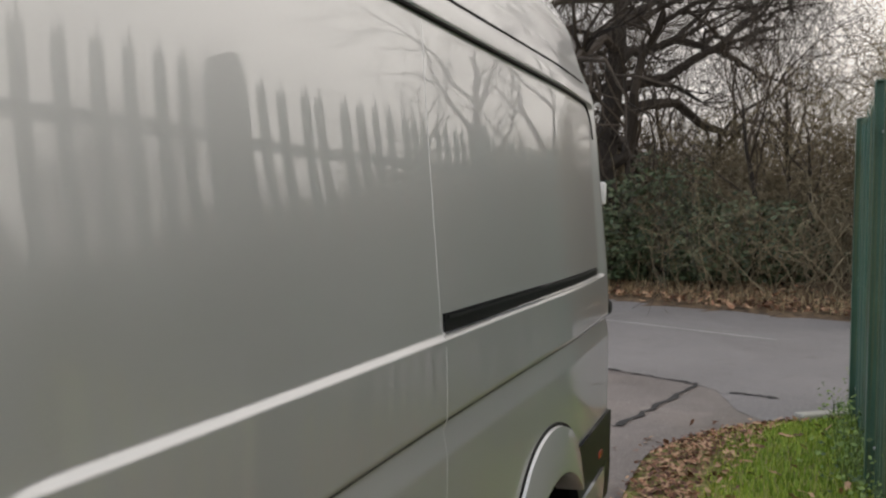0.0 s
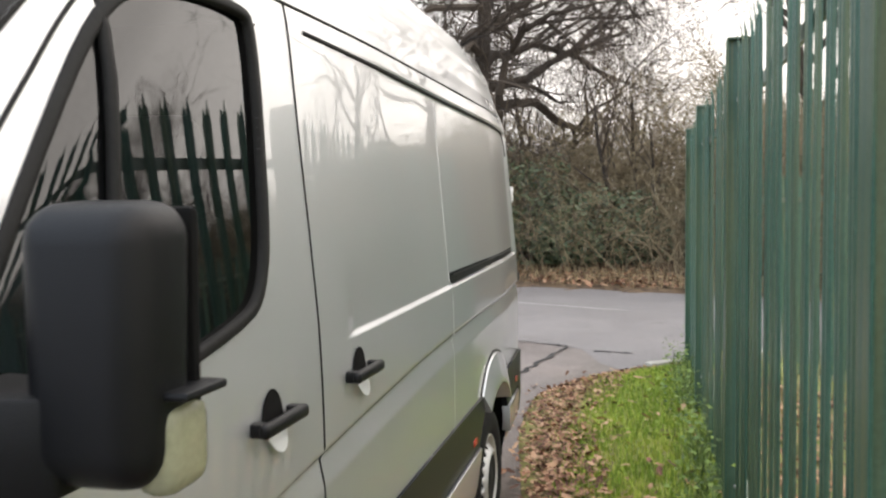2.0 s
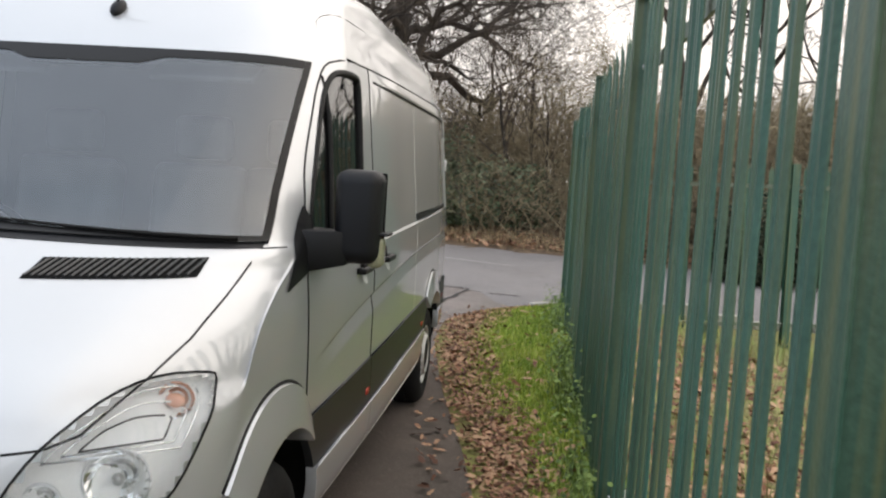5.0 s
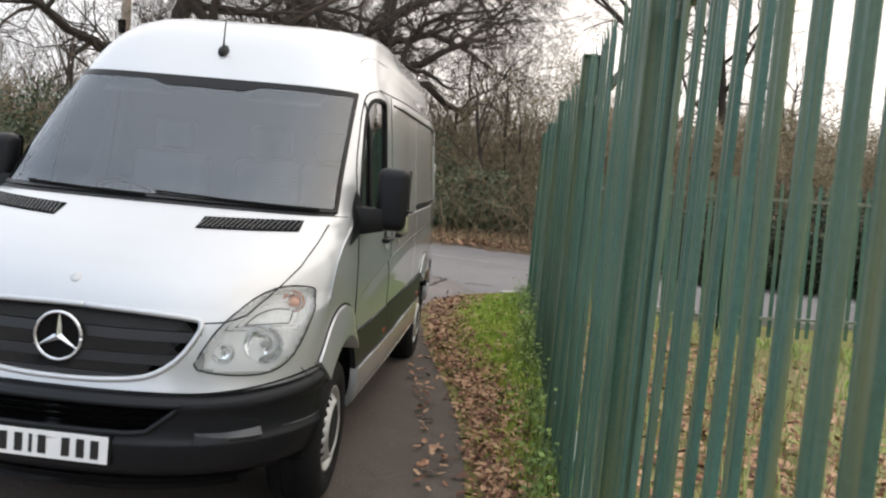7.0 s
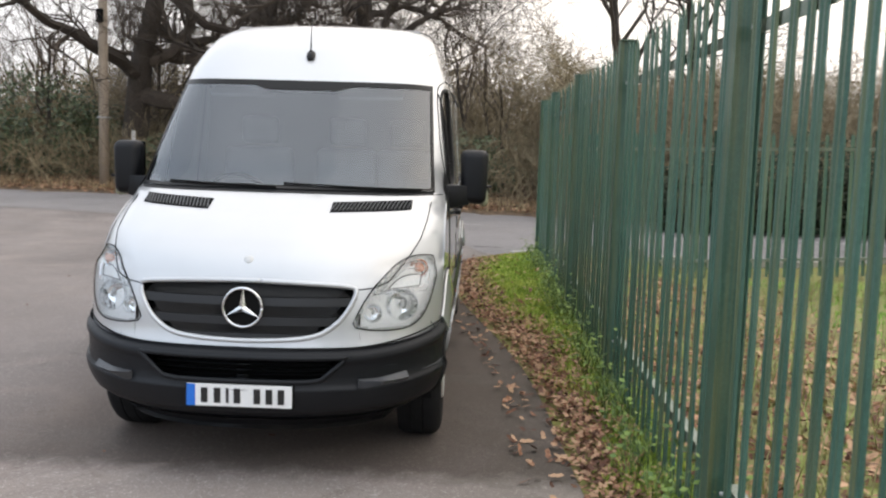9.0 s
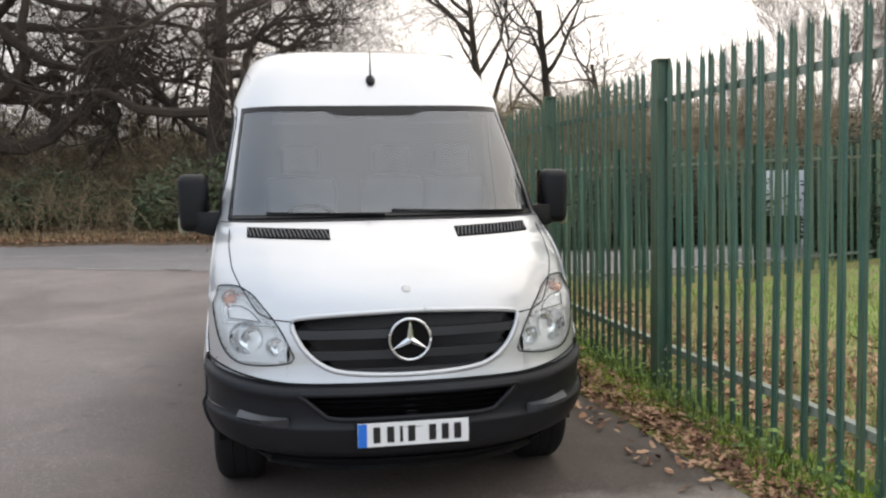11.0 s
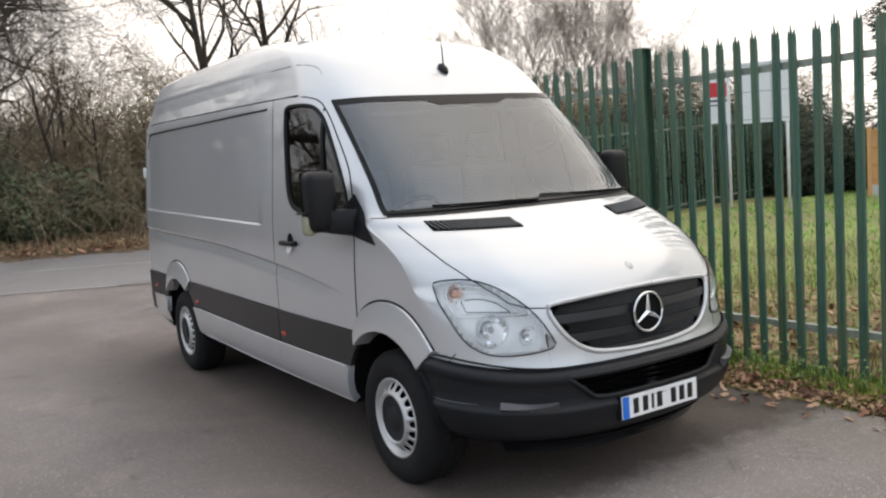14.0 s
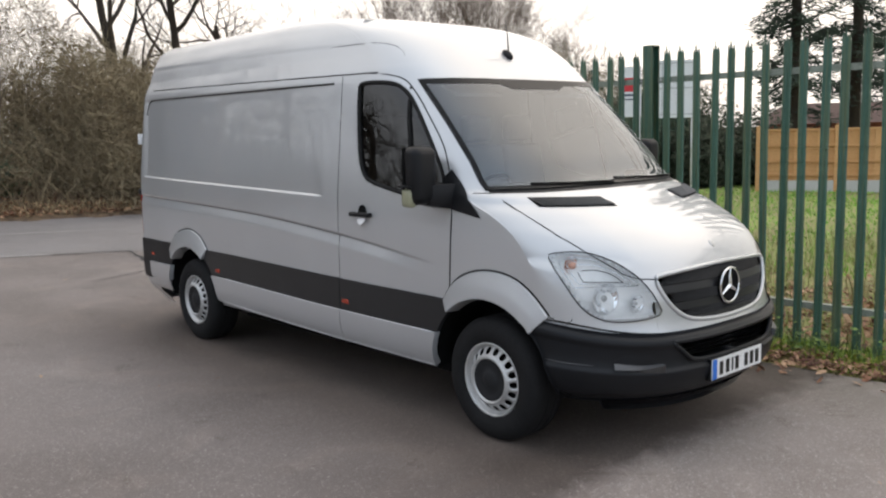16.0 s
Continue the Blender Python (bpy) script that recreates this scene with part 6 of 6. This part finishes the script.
def scrub(name, label, n, dmin, dmax, x0, x1, hmin, hmax, mat, seed, thin=1.0):
    rnd = random.Random(seed)
    vs, fs = [], []
    for _ in range(n):
        x = rnd.uniform(x0, x1)
        y = far_side(x, rnd.uniform(dmin, dmax))
        h = rnd.uniform(hmin, hmax) * (0.75 + 0.45 * noise.noise((x * 0.25, y * 0.25, 9)))
        if x > 13:
            h *= 0.7
        p = Vector((x, y, lie(x, y) - 0.05))
        d = Vector((rnd.gauss(0, 0.35), rnd.gauss(0, 0.35), 1)).normalized()
        pts = [p.copy()]
        for i in range(4):
            d = (d + Vector((rnd.gauss(0, 0.22), rnd.gauss(0, 0.22), -0.05 * i))).normalized()
            p = p + d * (h / 4)
            pts.append(p.copy())
        r = 0.010 * thin * rnd.uniform(0.7, 1.6)
        tube(pts, [r, r * 0.85, r * 0.65, r * 0.45, r * 0.25], 3, vs, fs)
        for _ in range(6):
            i = rnd.randrange(1, 4)
            q = pts[i].lerp(pts[i + 1], rnd.random())
            dd = rand_dir(rnd, d, radians(rnd.uniform(25, 85)))
            e = q + dd * (h * rnd.uniform(0.12, 0.3))
            e2 = e + (dd + Vector((rnd.gauss(0, 0.4), rnd.gauss(0, 0.4), 0.1))).normalized() * (h * 0.12)
            tube([q, e, e2], [r * 0.5, r * 0.35, r * 0.2], 3, vs, fs)
    tagged(put(name, vs, fs, mat), label, "scrub", kind="stuff")


scrub("undergrowth", "tangled brown brambles and saplings along the far road bank", 3400, 5.0, 10, -36, 22, 1.3, 3.2, M["scrub"], 5)
scrub("thicket", "dense brown thicket of thin stems deep in the wood", 5200, 9, 18, -48, 22, 3.0, 5.2, M["scrub"], 6, 2.0)


def brushwood(name, label, n, dmin, dmax, x0, x1, top, mat, seed):
    """A tangle of fine bent twigs that thins out upwards."""
    rnd = random.Random(seed)
    vs, fs = [], []
    for _ in range(n):
        x = rnd.uniform(x0, x1)
        d = rnd.triangular(dmin, dmax, lerp(dmin, dmax, 0.35))
        y = far_side(x, d)
        hh = top * lerp(0.8, 1.0, sstep(-6, 0, x)) * (0.72 + 0.55 * noise.noise((x * 0.22, y * 0.22, 4)) + 0.25 * noise.noise((x * 0.9, y * 0.9, 7))) * sstep(dmin - 1.2, dmin + 2.5, d)
        p = Vector((x, y, lie(x, y) + hh * rnd.random() ** 0.85))
        a = Vector((rnd.gauss(0, 1), rnd.gauss(0, 1), rnd.gauss(0.55, 0.8))).normalized()
        ln, w = rnd.uniform(0.25, 0.85), rnd.uniform(0.005, 0.011)
        b = a.cross(Vector((rnd.gauss(0, 1), rnd.gauss(0, 1), rnd.gauss(0, 1)))).normalized()
        q = p + a * ln * 0.5 + b * ln * 0.12
        e = q + (a + Vector((rnd.gauss(0, 0.4), rnd.gauss(0, 0.4), rnd.gauss(-0.1, 0.4)))).normalized() * ln * 0.5
        k = len(vs)
        vs += [p - b * w, p + b * w, q + b * w * 0.8, q - b * w * 0.8, e]
        fs += [(k, k + 1, k + 2, k + 3), (k + 3, k + 2, k + 4)]
    tagged(put(name, vs, fs, mat), label, "scrub", kind="stuff")


brushwood("brushwood", "dense tangle of brown brambles and twigs under the trees", 135000, 6.0, 15, -44, 30, 4.6, M["scrub"], 12)


brushwood("brushwood", "brown twigs and saplings beyond the palisade fences", 60000, 3.2, 11, 3, 19, 4.3, M["scrub"], 13)


def leaf_cloud(name, label, lumps, n, size, mat, seed, category="bush"):
    """Leaves scattered over uneven lumps, thick outside and thin within."""
    rnd = random.Random(seed)
    vs, fs = [], []
    for _ in range(n):
        cx, cy, cz, rx, ry, rz = rnd.choice(lumps)
        v = Vector((rnd.gauss(0, 1), rnd.gauss(0, 1), rnd.gauss(0, 1))).normalized() * rnd.uniform(0.45, 1.0) ** 0.5
        v *= 1 + 0.35 * noise.noise((v.x * 2 + cx, v.y * 2 + cy, v.z * 2))
        c = Vector((cx + v.x * rx, cy + v.y * ry, max(0.06, cz + v.z * rz)))
        a = Vector((rnd.gauss(0, 1), rnd.gauss(0, 1), rnd.gauss(0, 0.6))).normalized()
        b = a.orthogonal().normalized()
        s = size * rnd.uniform(0.6, 1.3)
        k = len(vs)
        vs += [c - a * s, c + b * s * 0.5, c + a * s, c - b * s * 0.5]
        fs.append((k, k + 1, k + 2, k + 3))
    return tagged(put(name, vs, fs, mat), label, category)


def bank(x, d):
    y = far_side(x, d)
    return x, y, lie(x, y)


def evergreen(label, bx, by, bz, w, h, n, size, seed, leaf="holly"):
    """Stems below, leaves on three lumps."""
    rnd = random.Random(seed)
    t = thing("evergreen_bush", label, "bush", group="evergreen bushes")
    t.location = (bx, by, bz)
    sv, sf = [], []
    for _ in range(9):
        a = rnd.uniform(0, 2 * math.pi)
        q = Vector((math.cos(a) * w * 0.7, math.sin(a) * 0.7, h * rnd.uniform(0.8, 1.3)))
        tube([(0.1 * math.cos(a), 0.1 * math.sin(a), -0.1), q * 0.5 + Vector((0, 0, 0.1)), q], [0.03, 0.02, 0.008], 5, sv, sf)
    put("stem", sv, sf, M["bark"], t, smooth=True)
    lumps = [(0, 0, h * 0.75, w, 1.2, h), (w * 0.6, 0.4, h * 0.5, w * 0.6, 1.0, h * 0.8), (-w * 0.5, -0.3, h * 0.45, w * 0.6, 0.9, h * 0.6)]
    o = leaf_cloud("foliage", "glossy dark green leaves", lumps, n, size, M[leaf], seed, "")
    o.parent = t


for x, d, w, h, n, sd in ((-1.3, 6.4, 1.7, 1.5, 7000, 1), (-3.4, 6.6, 1.5, 1.2, 5000, 2), (0.6, 6.9, 1.4, 1.0, 3600, 3), (-13.5, 7.2, 2.6, 2.0, 9000, 4), (-7.6, 7.2, 2.2, 1.0, 3600, 5), (-18.5, 6.4, 2.4, 1.5, 4600, 6)):
    bx, by, bz = bank(x, d)
    evergreen("dark evergreen bush on the far road bank", bx, by, bz, w, h, n, 0.075, sd)
for x, w, h, sd in ((6.2, 1.3, 1.0, 10), (8.4, 1.4, 1.2, 11), (10.6, 1.5, 1.35, 12), (13.2, 1.6, 1.3, 13), (16.0, 1.5, 1.2, 14), (18.8, 1.5, 1.45, 15), (21.6, 1.6, 1.4, 16)):
    evergreen("dark overgrown bush behind the palisade fence", x, 14.6 + 0.2 * (sd % 3), lie(x, 14.6), w, h, 7500, 0.07, sd, "hedge")
for k in range(8):
    x = 10.9 + 1.45 * k
    y = FENCE_END + 0.06 + (x - FENCE_X) * math.tan(radians(9)) + 0.95
    evergreen("dark overgrown hedge growing against the palisade fence", x, y, lie(x, y), 1.15, 1.58 + 0.14 * (k % 3), 12000, 0.06, 30 + k, "hedge")
for k, (x, y) in enumerate(((17.3, 11.2), (18.4, 10.9), (19.0, 10.3))):
    evergreen("dark overgrown hedge beside the timber fence", x, y, lie(x, y), 0.9, 1.15 + 0.08 * k, 8000, 0.06, 50 + k, "hedge")
tagged(leaf_cloud("ivy", "dark ivy and bramble leaves under the trees", [(*bank(x, 7.5 + (i % 3) * 1.5)[:2], bank(x, 7.5)[2] + 0.6, 1.6, 1.1, 1.2) for i, x in enumerate(spread(-30, 4, 1.5))], 9000, 0.06, M["holly"], 9, "ivy"), kind="stuff")


def blades(name, label, place, n, h0, h1, w, mat, seed, category="grass", droop=0.35):
    """Bent blades; place(rnd) gives a spot (x, y) or None."""
    rnd = random.Random(seed)
    vs, fs = [], []
    for _ in range(n):
        q = place(rnd)
        if q is None:
            continue
        x, y = q
        z = lie(x, y) - 0.015
        h, a = rnd.uniform(h0, h1), rnd.uniform(0, 2 * math.pi)
        dx, dy = math.cos(a), math.sin(a)
        b = droop * h * rnd.uniform(0.3, 1.5)
        k = len(vs)
        vs += [(x - dy * w, y + dx * w, z), (x + dy * w, y - dx * w, z), (x + dx * b * 0.4 + dy * w * 0.8, y + dy * b * 0.4 - dx * w * 0.8, z + h * 0.62), (x + dx * b * 0.4 - dy * w * 0.8, y + dy * b * 0.4 + dx * w * 0.8, z + h * 0.62), (x + dx * b, y + dy * b, z + h)]
        fs += [(k, k + 1, k + 2, k + 3), (k + 3, k + 2, k + 4)]
    tagged(put(name, vs, fs, mat), label, category, kind="stuff")


def on_verge(rnd):
    y = rnd.uniform(-7, 9.9)
    x = rnd.uniform(VERGE(y) + 0.05, 2.35)
    k = 0.55 * noise.noise((x * 2.1, y * 1.3, 2)) + 2.2 * (x - TURF(y))
    return (x, y) if k > rnd.uniform(-0.35, 0.2) and y < KERB(max(x, 1.2)) - 0.03 else None


def fence_foot(rnd):
    y = rnd.uniform(-7, 9.8)
    return (rnd.gauss(FENCE_X - 0.06, 0.07), y) if noise.noise((y * 0.9, 1.0, 3)) > rnd.uniform(-0.45, 0.35) else None


blades("fence_foot_grass", "longer green grass growing along the foot of the fence", fence_foot, 7000, 0.06, 0.20, 0.0035, M["weed"], 6, droop=0.6)
blades("verge_grass", "bright green tufty grass on the verge below the fence", on_verge, 80000, 0.018, 0.075, 0.0038, M["grass"], 1)


def on_bank(rnd):
    x = rnd.uniform(-32, 16)
    return bank(x, rnd.triangular(3.95, 6.4, 4.5))[:2]


blades("dry_grass", "dry straw-coloured grass on the far road bank", on_bank, 12000, 0.06, 0.34, 0.006, M["drygrass"], 2, droop=0.7)


def field_near(rnd):
    x, y = rnd.uniform(2.3, 9), rnd.uniform(-9, 10)
    return (x, y) if noise.noise((x * 0.6, y * 0.6, 4)) > rnd.uniform(-0.5, 0.4) else None


blades("field_grass", "rough pale grass on the field behind the fence", field_near, 26000, 0.08, 0.34, 0.005, M["palegrass"], 3, droop=0.6)


def field_far(rnd):
    return rnd.uniform(5.5, 24), rnd.uniform(-9, 10.2)


blades("lawn", "short green grass across the field", field_far, 45000, 0.04, 0.10, 0.010, M["lawngrass"], 4)
fv, ff = grid_sheet(spread(2.3, 14, 0.5) + spread(16, 60, 2), spread(-30, 10.3, 0.7), 0.004)
tagged(put("field", fv, ff, M["lawn"], smooth=True), "green and straw-coloured grass field behind the fence", "field", kind="structure")


def leaves(name, label, place, n, size, seed):
    rnd = random.Random(seed)
    vs, fs = [], []
    for _ in range(n):
        q = place(rnd)
        if q is None:
            continue
        x, y, lift = q
        z = lie(x, y) + 0.012 + lift
        s, a = size * rnd.uniform(0.55, 1.25), rnd.uniform(0, 2 * math.pi)
        m = Matrix.Translation((x, y, z)) @ Euler((rnd.gauss(0, 0.35), rnd.gauss(0, 0.35), a)).to_matrix().to_4x4()
        curl = rnd.uniform(-0.1, 0.45)
        k = len(vs)
        for u, v in ((-1, 0), (-0.45, 0.42), (0.05, 0.30), (0.45, 0.50), (1, 0.0), (0.45, -0.50), (0.05, -0.30), (-0.45, -0.42)):
            p = m @ Vector((u * s, v * s, curl * s * (abs(v) * 1.2 + u * u * 0.3)))
            vs.append((p.x, p.y, max(p.z, lie(p.x, p.y) + 0.011)))
        fs += [(k, k + 1, k + 2, k + 6), (k, k + 6, k + 7), (k + 2, k + 3, k + 4), (k + 2, k + 4, k + 6), (k + 4, k + 5, k + 6)]
    tagged(put(name, vs, fs, M["leaf"]), label, "leaves", kind="stuff")


def litter(rnd):
    y = rnd.uniform(-7, 10.0)
    e, g = VERGE(min(y, 9.9)), TURF(min(y, 9.9))
    x = lerp(e, g, rnd.triangular(-0.06, 1.5, 0.42)) + rnd.gauss(0, 0.03)
    return (x, y, rnd.uniform(0, 0.02)) if 0.2 < x < 2.6 and y < KERB(max(x, 1.2)) - 0.02 else None


leaves("leaf_litter", "brown fallen oak leaves along the edge of the asphalt", litter, 11500, 0.027, 1)


def sparse(rnd):
    y = rnd.uniform(-7, 9.5)
    return rnd.uniform(VERGE(y) - 0.3, 2.5), y, rnd.uniform(0, 0.03)


leaves("scattered_leaves", "scattered brown leaves in the verge grass", sparse, 1100, 0.040, 2)
leaves("field_leaves", "brown leaves lying in the field behind the fence", lambda r: (r.triangular(2.2, 6.0, 2.6), r.uniform(-8, 9), r.uniform(0, 0.05)), 12000, 0.045, 3)
leaves("bank_leaves", "brown fallen leaves on the far road bank", lambda r: (*bank(r.uniform(-25, 12), r.triangular(3.8, 7, 4.4))[:2], r.uniform(0, 0.06)), 7500, 0.07, 4)
leaves("road_leaves", "a few stray leaves on the asphalt", lambda r: (r.uniform(-6, 1.6), r.uniform(-4, 9), 0.0), 45, 0.022, 5)


def weeds(rnd):
    y = rnd.uniform(-7, 10)
    x = rnd.gauss(2.14, 0.13)
    return (x, y) if noise.noise((y * 1.3, 0, 8)) > rnd.uniform(-0.5, 0.35) else None


rnd = random.Random(31)
vs, fs = [], []
for _ in range(6500):
    q = weeds(rnd)
    if not q:
        continue
    c = Vector((q[0], q[1], lie(*q) + abs(rnd.gauss(0, 0.15))))
    a = Vector((rnd.gauss(0, 1), rnd.gauss(0, 1), rnd.gauss(0, 0.5))).normalized()
    b = a.orthogonal().normalized()
    s = rnd.uniform(0.009, 0.025)
    k = len(vs)
    vs += [c - a * s, c + b * s * 0.6, c + a * s, c - b * s * 0.6]
    fs.append((k, k + 1, k + 2, k + 3))
tagged(put("weeds", vs, fs, M["weed"]), "low green weeds growing through the foot of the fence", "weeds", kind="stuff")

# ---- things beyond the fence and across the road ----
pole = thing("utility_pole", "weathered wooden utility pole on the far road bank", "pole", pose(-10.25, 22.2, lie(-10.25, 22.2)))
pv, pf = tube([(0, 0, -0.3), (0.02, 0, 4), (0.05, 0, 9.5)], [0.15, 0.14, 0.12], 12)
put("pole_shaft", pv, pf, M["woodpole"], pole, smooth=True)
part("pole_band", box_bm(0, -0.01, 2.1, 0.32, 0.32, 0.035, 0.01), M["galv"], pole, "metal band")
part("pole_box", box_bm(0, -0.17, 5.1, 0.2, 0.12, 0.4, 0.02), M["under"], pole, "dark cable box")
sp = thing("marker_post", "pale wooden marker post beside the pole", "post", pose(-9.25, 22.0, lie(-9.25, 22.0)))
part("post_shaft", box_bm(0, 0, 0.80, 0.10, 0.08, 1.8, 0.015), M["concrete"], sp)

facing = 53


def sign(name, label, x, y, w, z0, z1, face_parts):
    s = thing(name, label, "sign", pose(x, y, lie(x, y), 0, 0, -facing))
    for e in (-1, 1):
        tv, tf = tube([(e * (w / 2 - 0.05), 0.03, -0.1), (e * (w / 2 - 0.05), 0.03, z1)], 0.035, 8)
        put("sign_post", tv, tf, M["signwhite"], s, "white post", True)
    part("sign_board", box_bm(0, 0, (z0 + z1) / 2, w, 0.02, z1 - z0, 0.004), M["signwhite"], s)
    for nm, cx, cz, ww, hh, mt in face_parts:
        part(nm, box_bm(cx, -0.0125, cz, ww, 0.004, hh), M[mt], s)
    return s


wb = thing("white_sign", "plain white sign board on short posts behind the palisade fence", "sign", pose(10.0, 13.5, lie(10.0, 13.5), 0, 0, -30))
part("panel", box_bm(0, 0, 1.17, 1.12, 0.04, 0.98, 0.006), M["signwhite"], wb)
for e in (-0.45, 0.45):
    part("panel_post", box_bm(e, 0.05, 0.35, 0.08, 0.06, 0.9, 0.006), M["signwhite"], wb)
sign("notice_board", "white notice board with a red panel on white posts", 12.70, 10.02, 0.50, 1.94, 3.10, [("red_panel", 0.0, 2.68, 0.36, 0.32, "signred"), ("text_bar", 0.0, 2.44, 0.36, 0.05, "signink"), ("text_bar", -0.03, 2.34, 0.30, 0.03, "signink")])
sign("white_board", "large plain white board in a grid frame on white posts", 13.20, 9.27, 1.12, 1.92, 3.24, [("grid_line", 0.0, 3.17, 1.08, 0.022, "galv"), ("grid_line", 0.0, 2.60, 1.08, 0.022, "galv"), ("grid_line", 0.0, 2.00, 1.08, 0.022, "galv"), ("grid_line", -0.18, 2.58, 0.02, 1.28, "galv"), ("grid_line", 0.2, 2.58, 0.02, 1.28, "galv")])

# upright boards with three battens on a concrete base
tf_root = thing("timber_fence", "orange timber panel fence on a concrete base", "fence", pose(16.8, 9.0, lie(16.8, 9.0), 0, 0, -62))
bm = box_bm(0, 0, 0, 0.136, 0.018, 1.30, 0.004, 1)
board_me = bpy.data.meshes.new("board")
bm.to_mesh(board_me)
bm.free()
board_me.materials.append(M["larch"])
rnd = random.Random(8)
for k in range(6):
    x = 0.93 + k * 1.86
    for j in range(13):
        o = new("board", board_me)
        o.parent = tf_root
        o.matrix_local = pose(x - 0.82 + j * 0.1375, 0.008 * (j % 2), 0.93 + rnd.uniform(-0.006, 0.006))
    for z in (0.42, 0.76, 1.16, 1.57):
        part("batten", box_bm(x, -0.028, z, 1.76, 0.035, 0.05, 0.004), M["larch"], tf_root)
    part("concrete_base", box_bm(x, 0.0, 0.13, 1.76, 0.05, 0.30, 0.008), M["concrete"], tf_root)
    part("fence_post", box_bm(x - 0.93, 0.0, 0.82, 0.10, 0.10, 1.72, 0.01), M["larch"], tf_root)
house = thing("low_building", "low red-brick building with a dark tiled roof behind the timber fence", "building", pose(33.9, 11.4, 0, 0, 0, -62))
part("wall", box_bm(0, 0, 0.85, 12, 5, 2.1, 0.02), M["brick"], house)
vs = [(-6.3, -2.8, 1.85), (6.3, -2.8, 1.85), (6.3, 2.8, 1.85), (-6.3, 2.8, 1.85), (-5, 0, 2.7), (5, 0, 2.7)]
put("roof", vs, [(0, 1, 5, 4), (2, 3, 4, 5), (1, 2, 5), (3, 0, 4), (3, 2, 1, 0)], M["tile"], house)


def conifer(x, y, h, w, seed):
    rnd = random.Random(seed)
    t = thing("conifer", "tall dark evergreen conifer behind the timber fence", "tree", pose(x, y, lie(x, y)), "dark conifers")
    tv, tf = tube([(0, 0, -0.2), (0.1, 0, h * 0.5), (0, 0, h)], [0.2, 0.14, 0.03], 8)
    put("trunk", tv, tf, M["bark"], t, smooth=True)
    vs, fs = [], []
    for _ in range(150):
        z = rnd.uniform(0.14, 1) ** 0.9 * h
        ln = w * (1.05 - z / h) * rnd.uniform(0.55, 1.1)
        a = rnd.uniform(0, 2 * math.pi)
        for _ in range(95):
            q = rnd.random() ** 0.7
            c = Vector((math.cos(a) * ln * q, math.sin(a) * ln * q, z - 0.25 * ln * q * q)) + Vector((rnd.gauss(0, 0.10), rnd.gauss(0, 0.10), rnd.gauss(0, 0.09)))
            d = Vector((math.cos(a) + rnd.gauss(0, 0.6), math.sin(a) + rnd.gauss(0, 0.6), rnd.gauss(-0.2, 0.3))).normalized()
            b = d.orthogonal().normalized()
            s = rnd.uniform(0.08, 0.16)
            k = len(vs)
            vs += [c - d * s, c + b * s * 0.22, c + d * s, c - b * s * 0.22]
            fs.append((k, k + 1, k + 2, k + 3))
    put("crown", vs, fs, M["conifer"], t)


conifer(21.8, 10.6, 12.5, 2.0, 1)
conifer(23.8, 9.6, 13.0, 3.0, 2)
conifer(26.3, 8.9, 13.0, 3.6, 3)
plant(oak_a, "oak_tree", "bare oak with twisted limbs at the edge of the wood", -6.5, 28, 80, 0.95, "bare oaks")
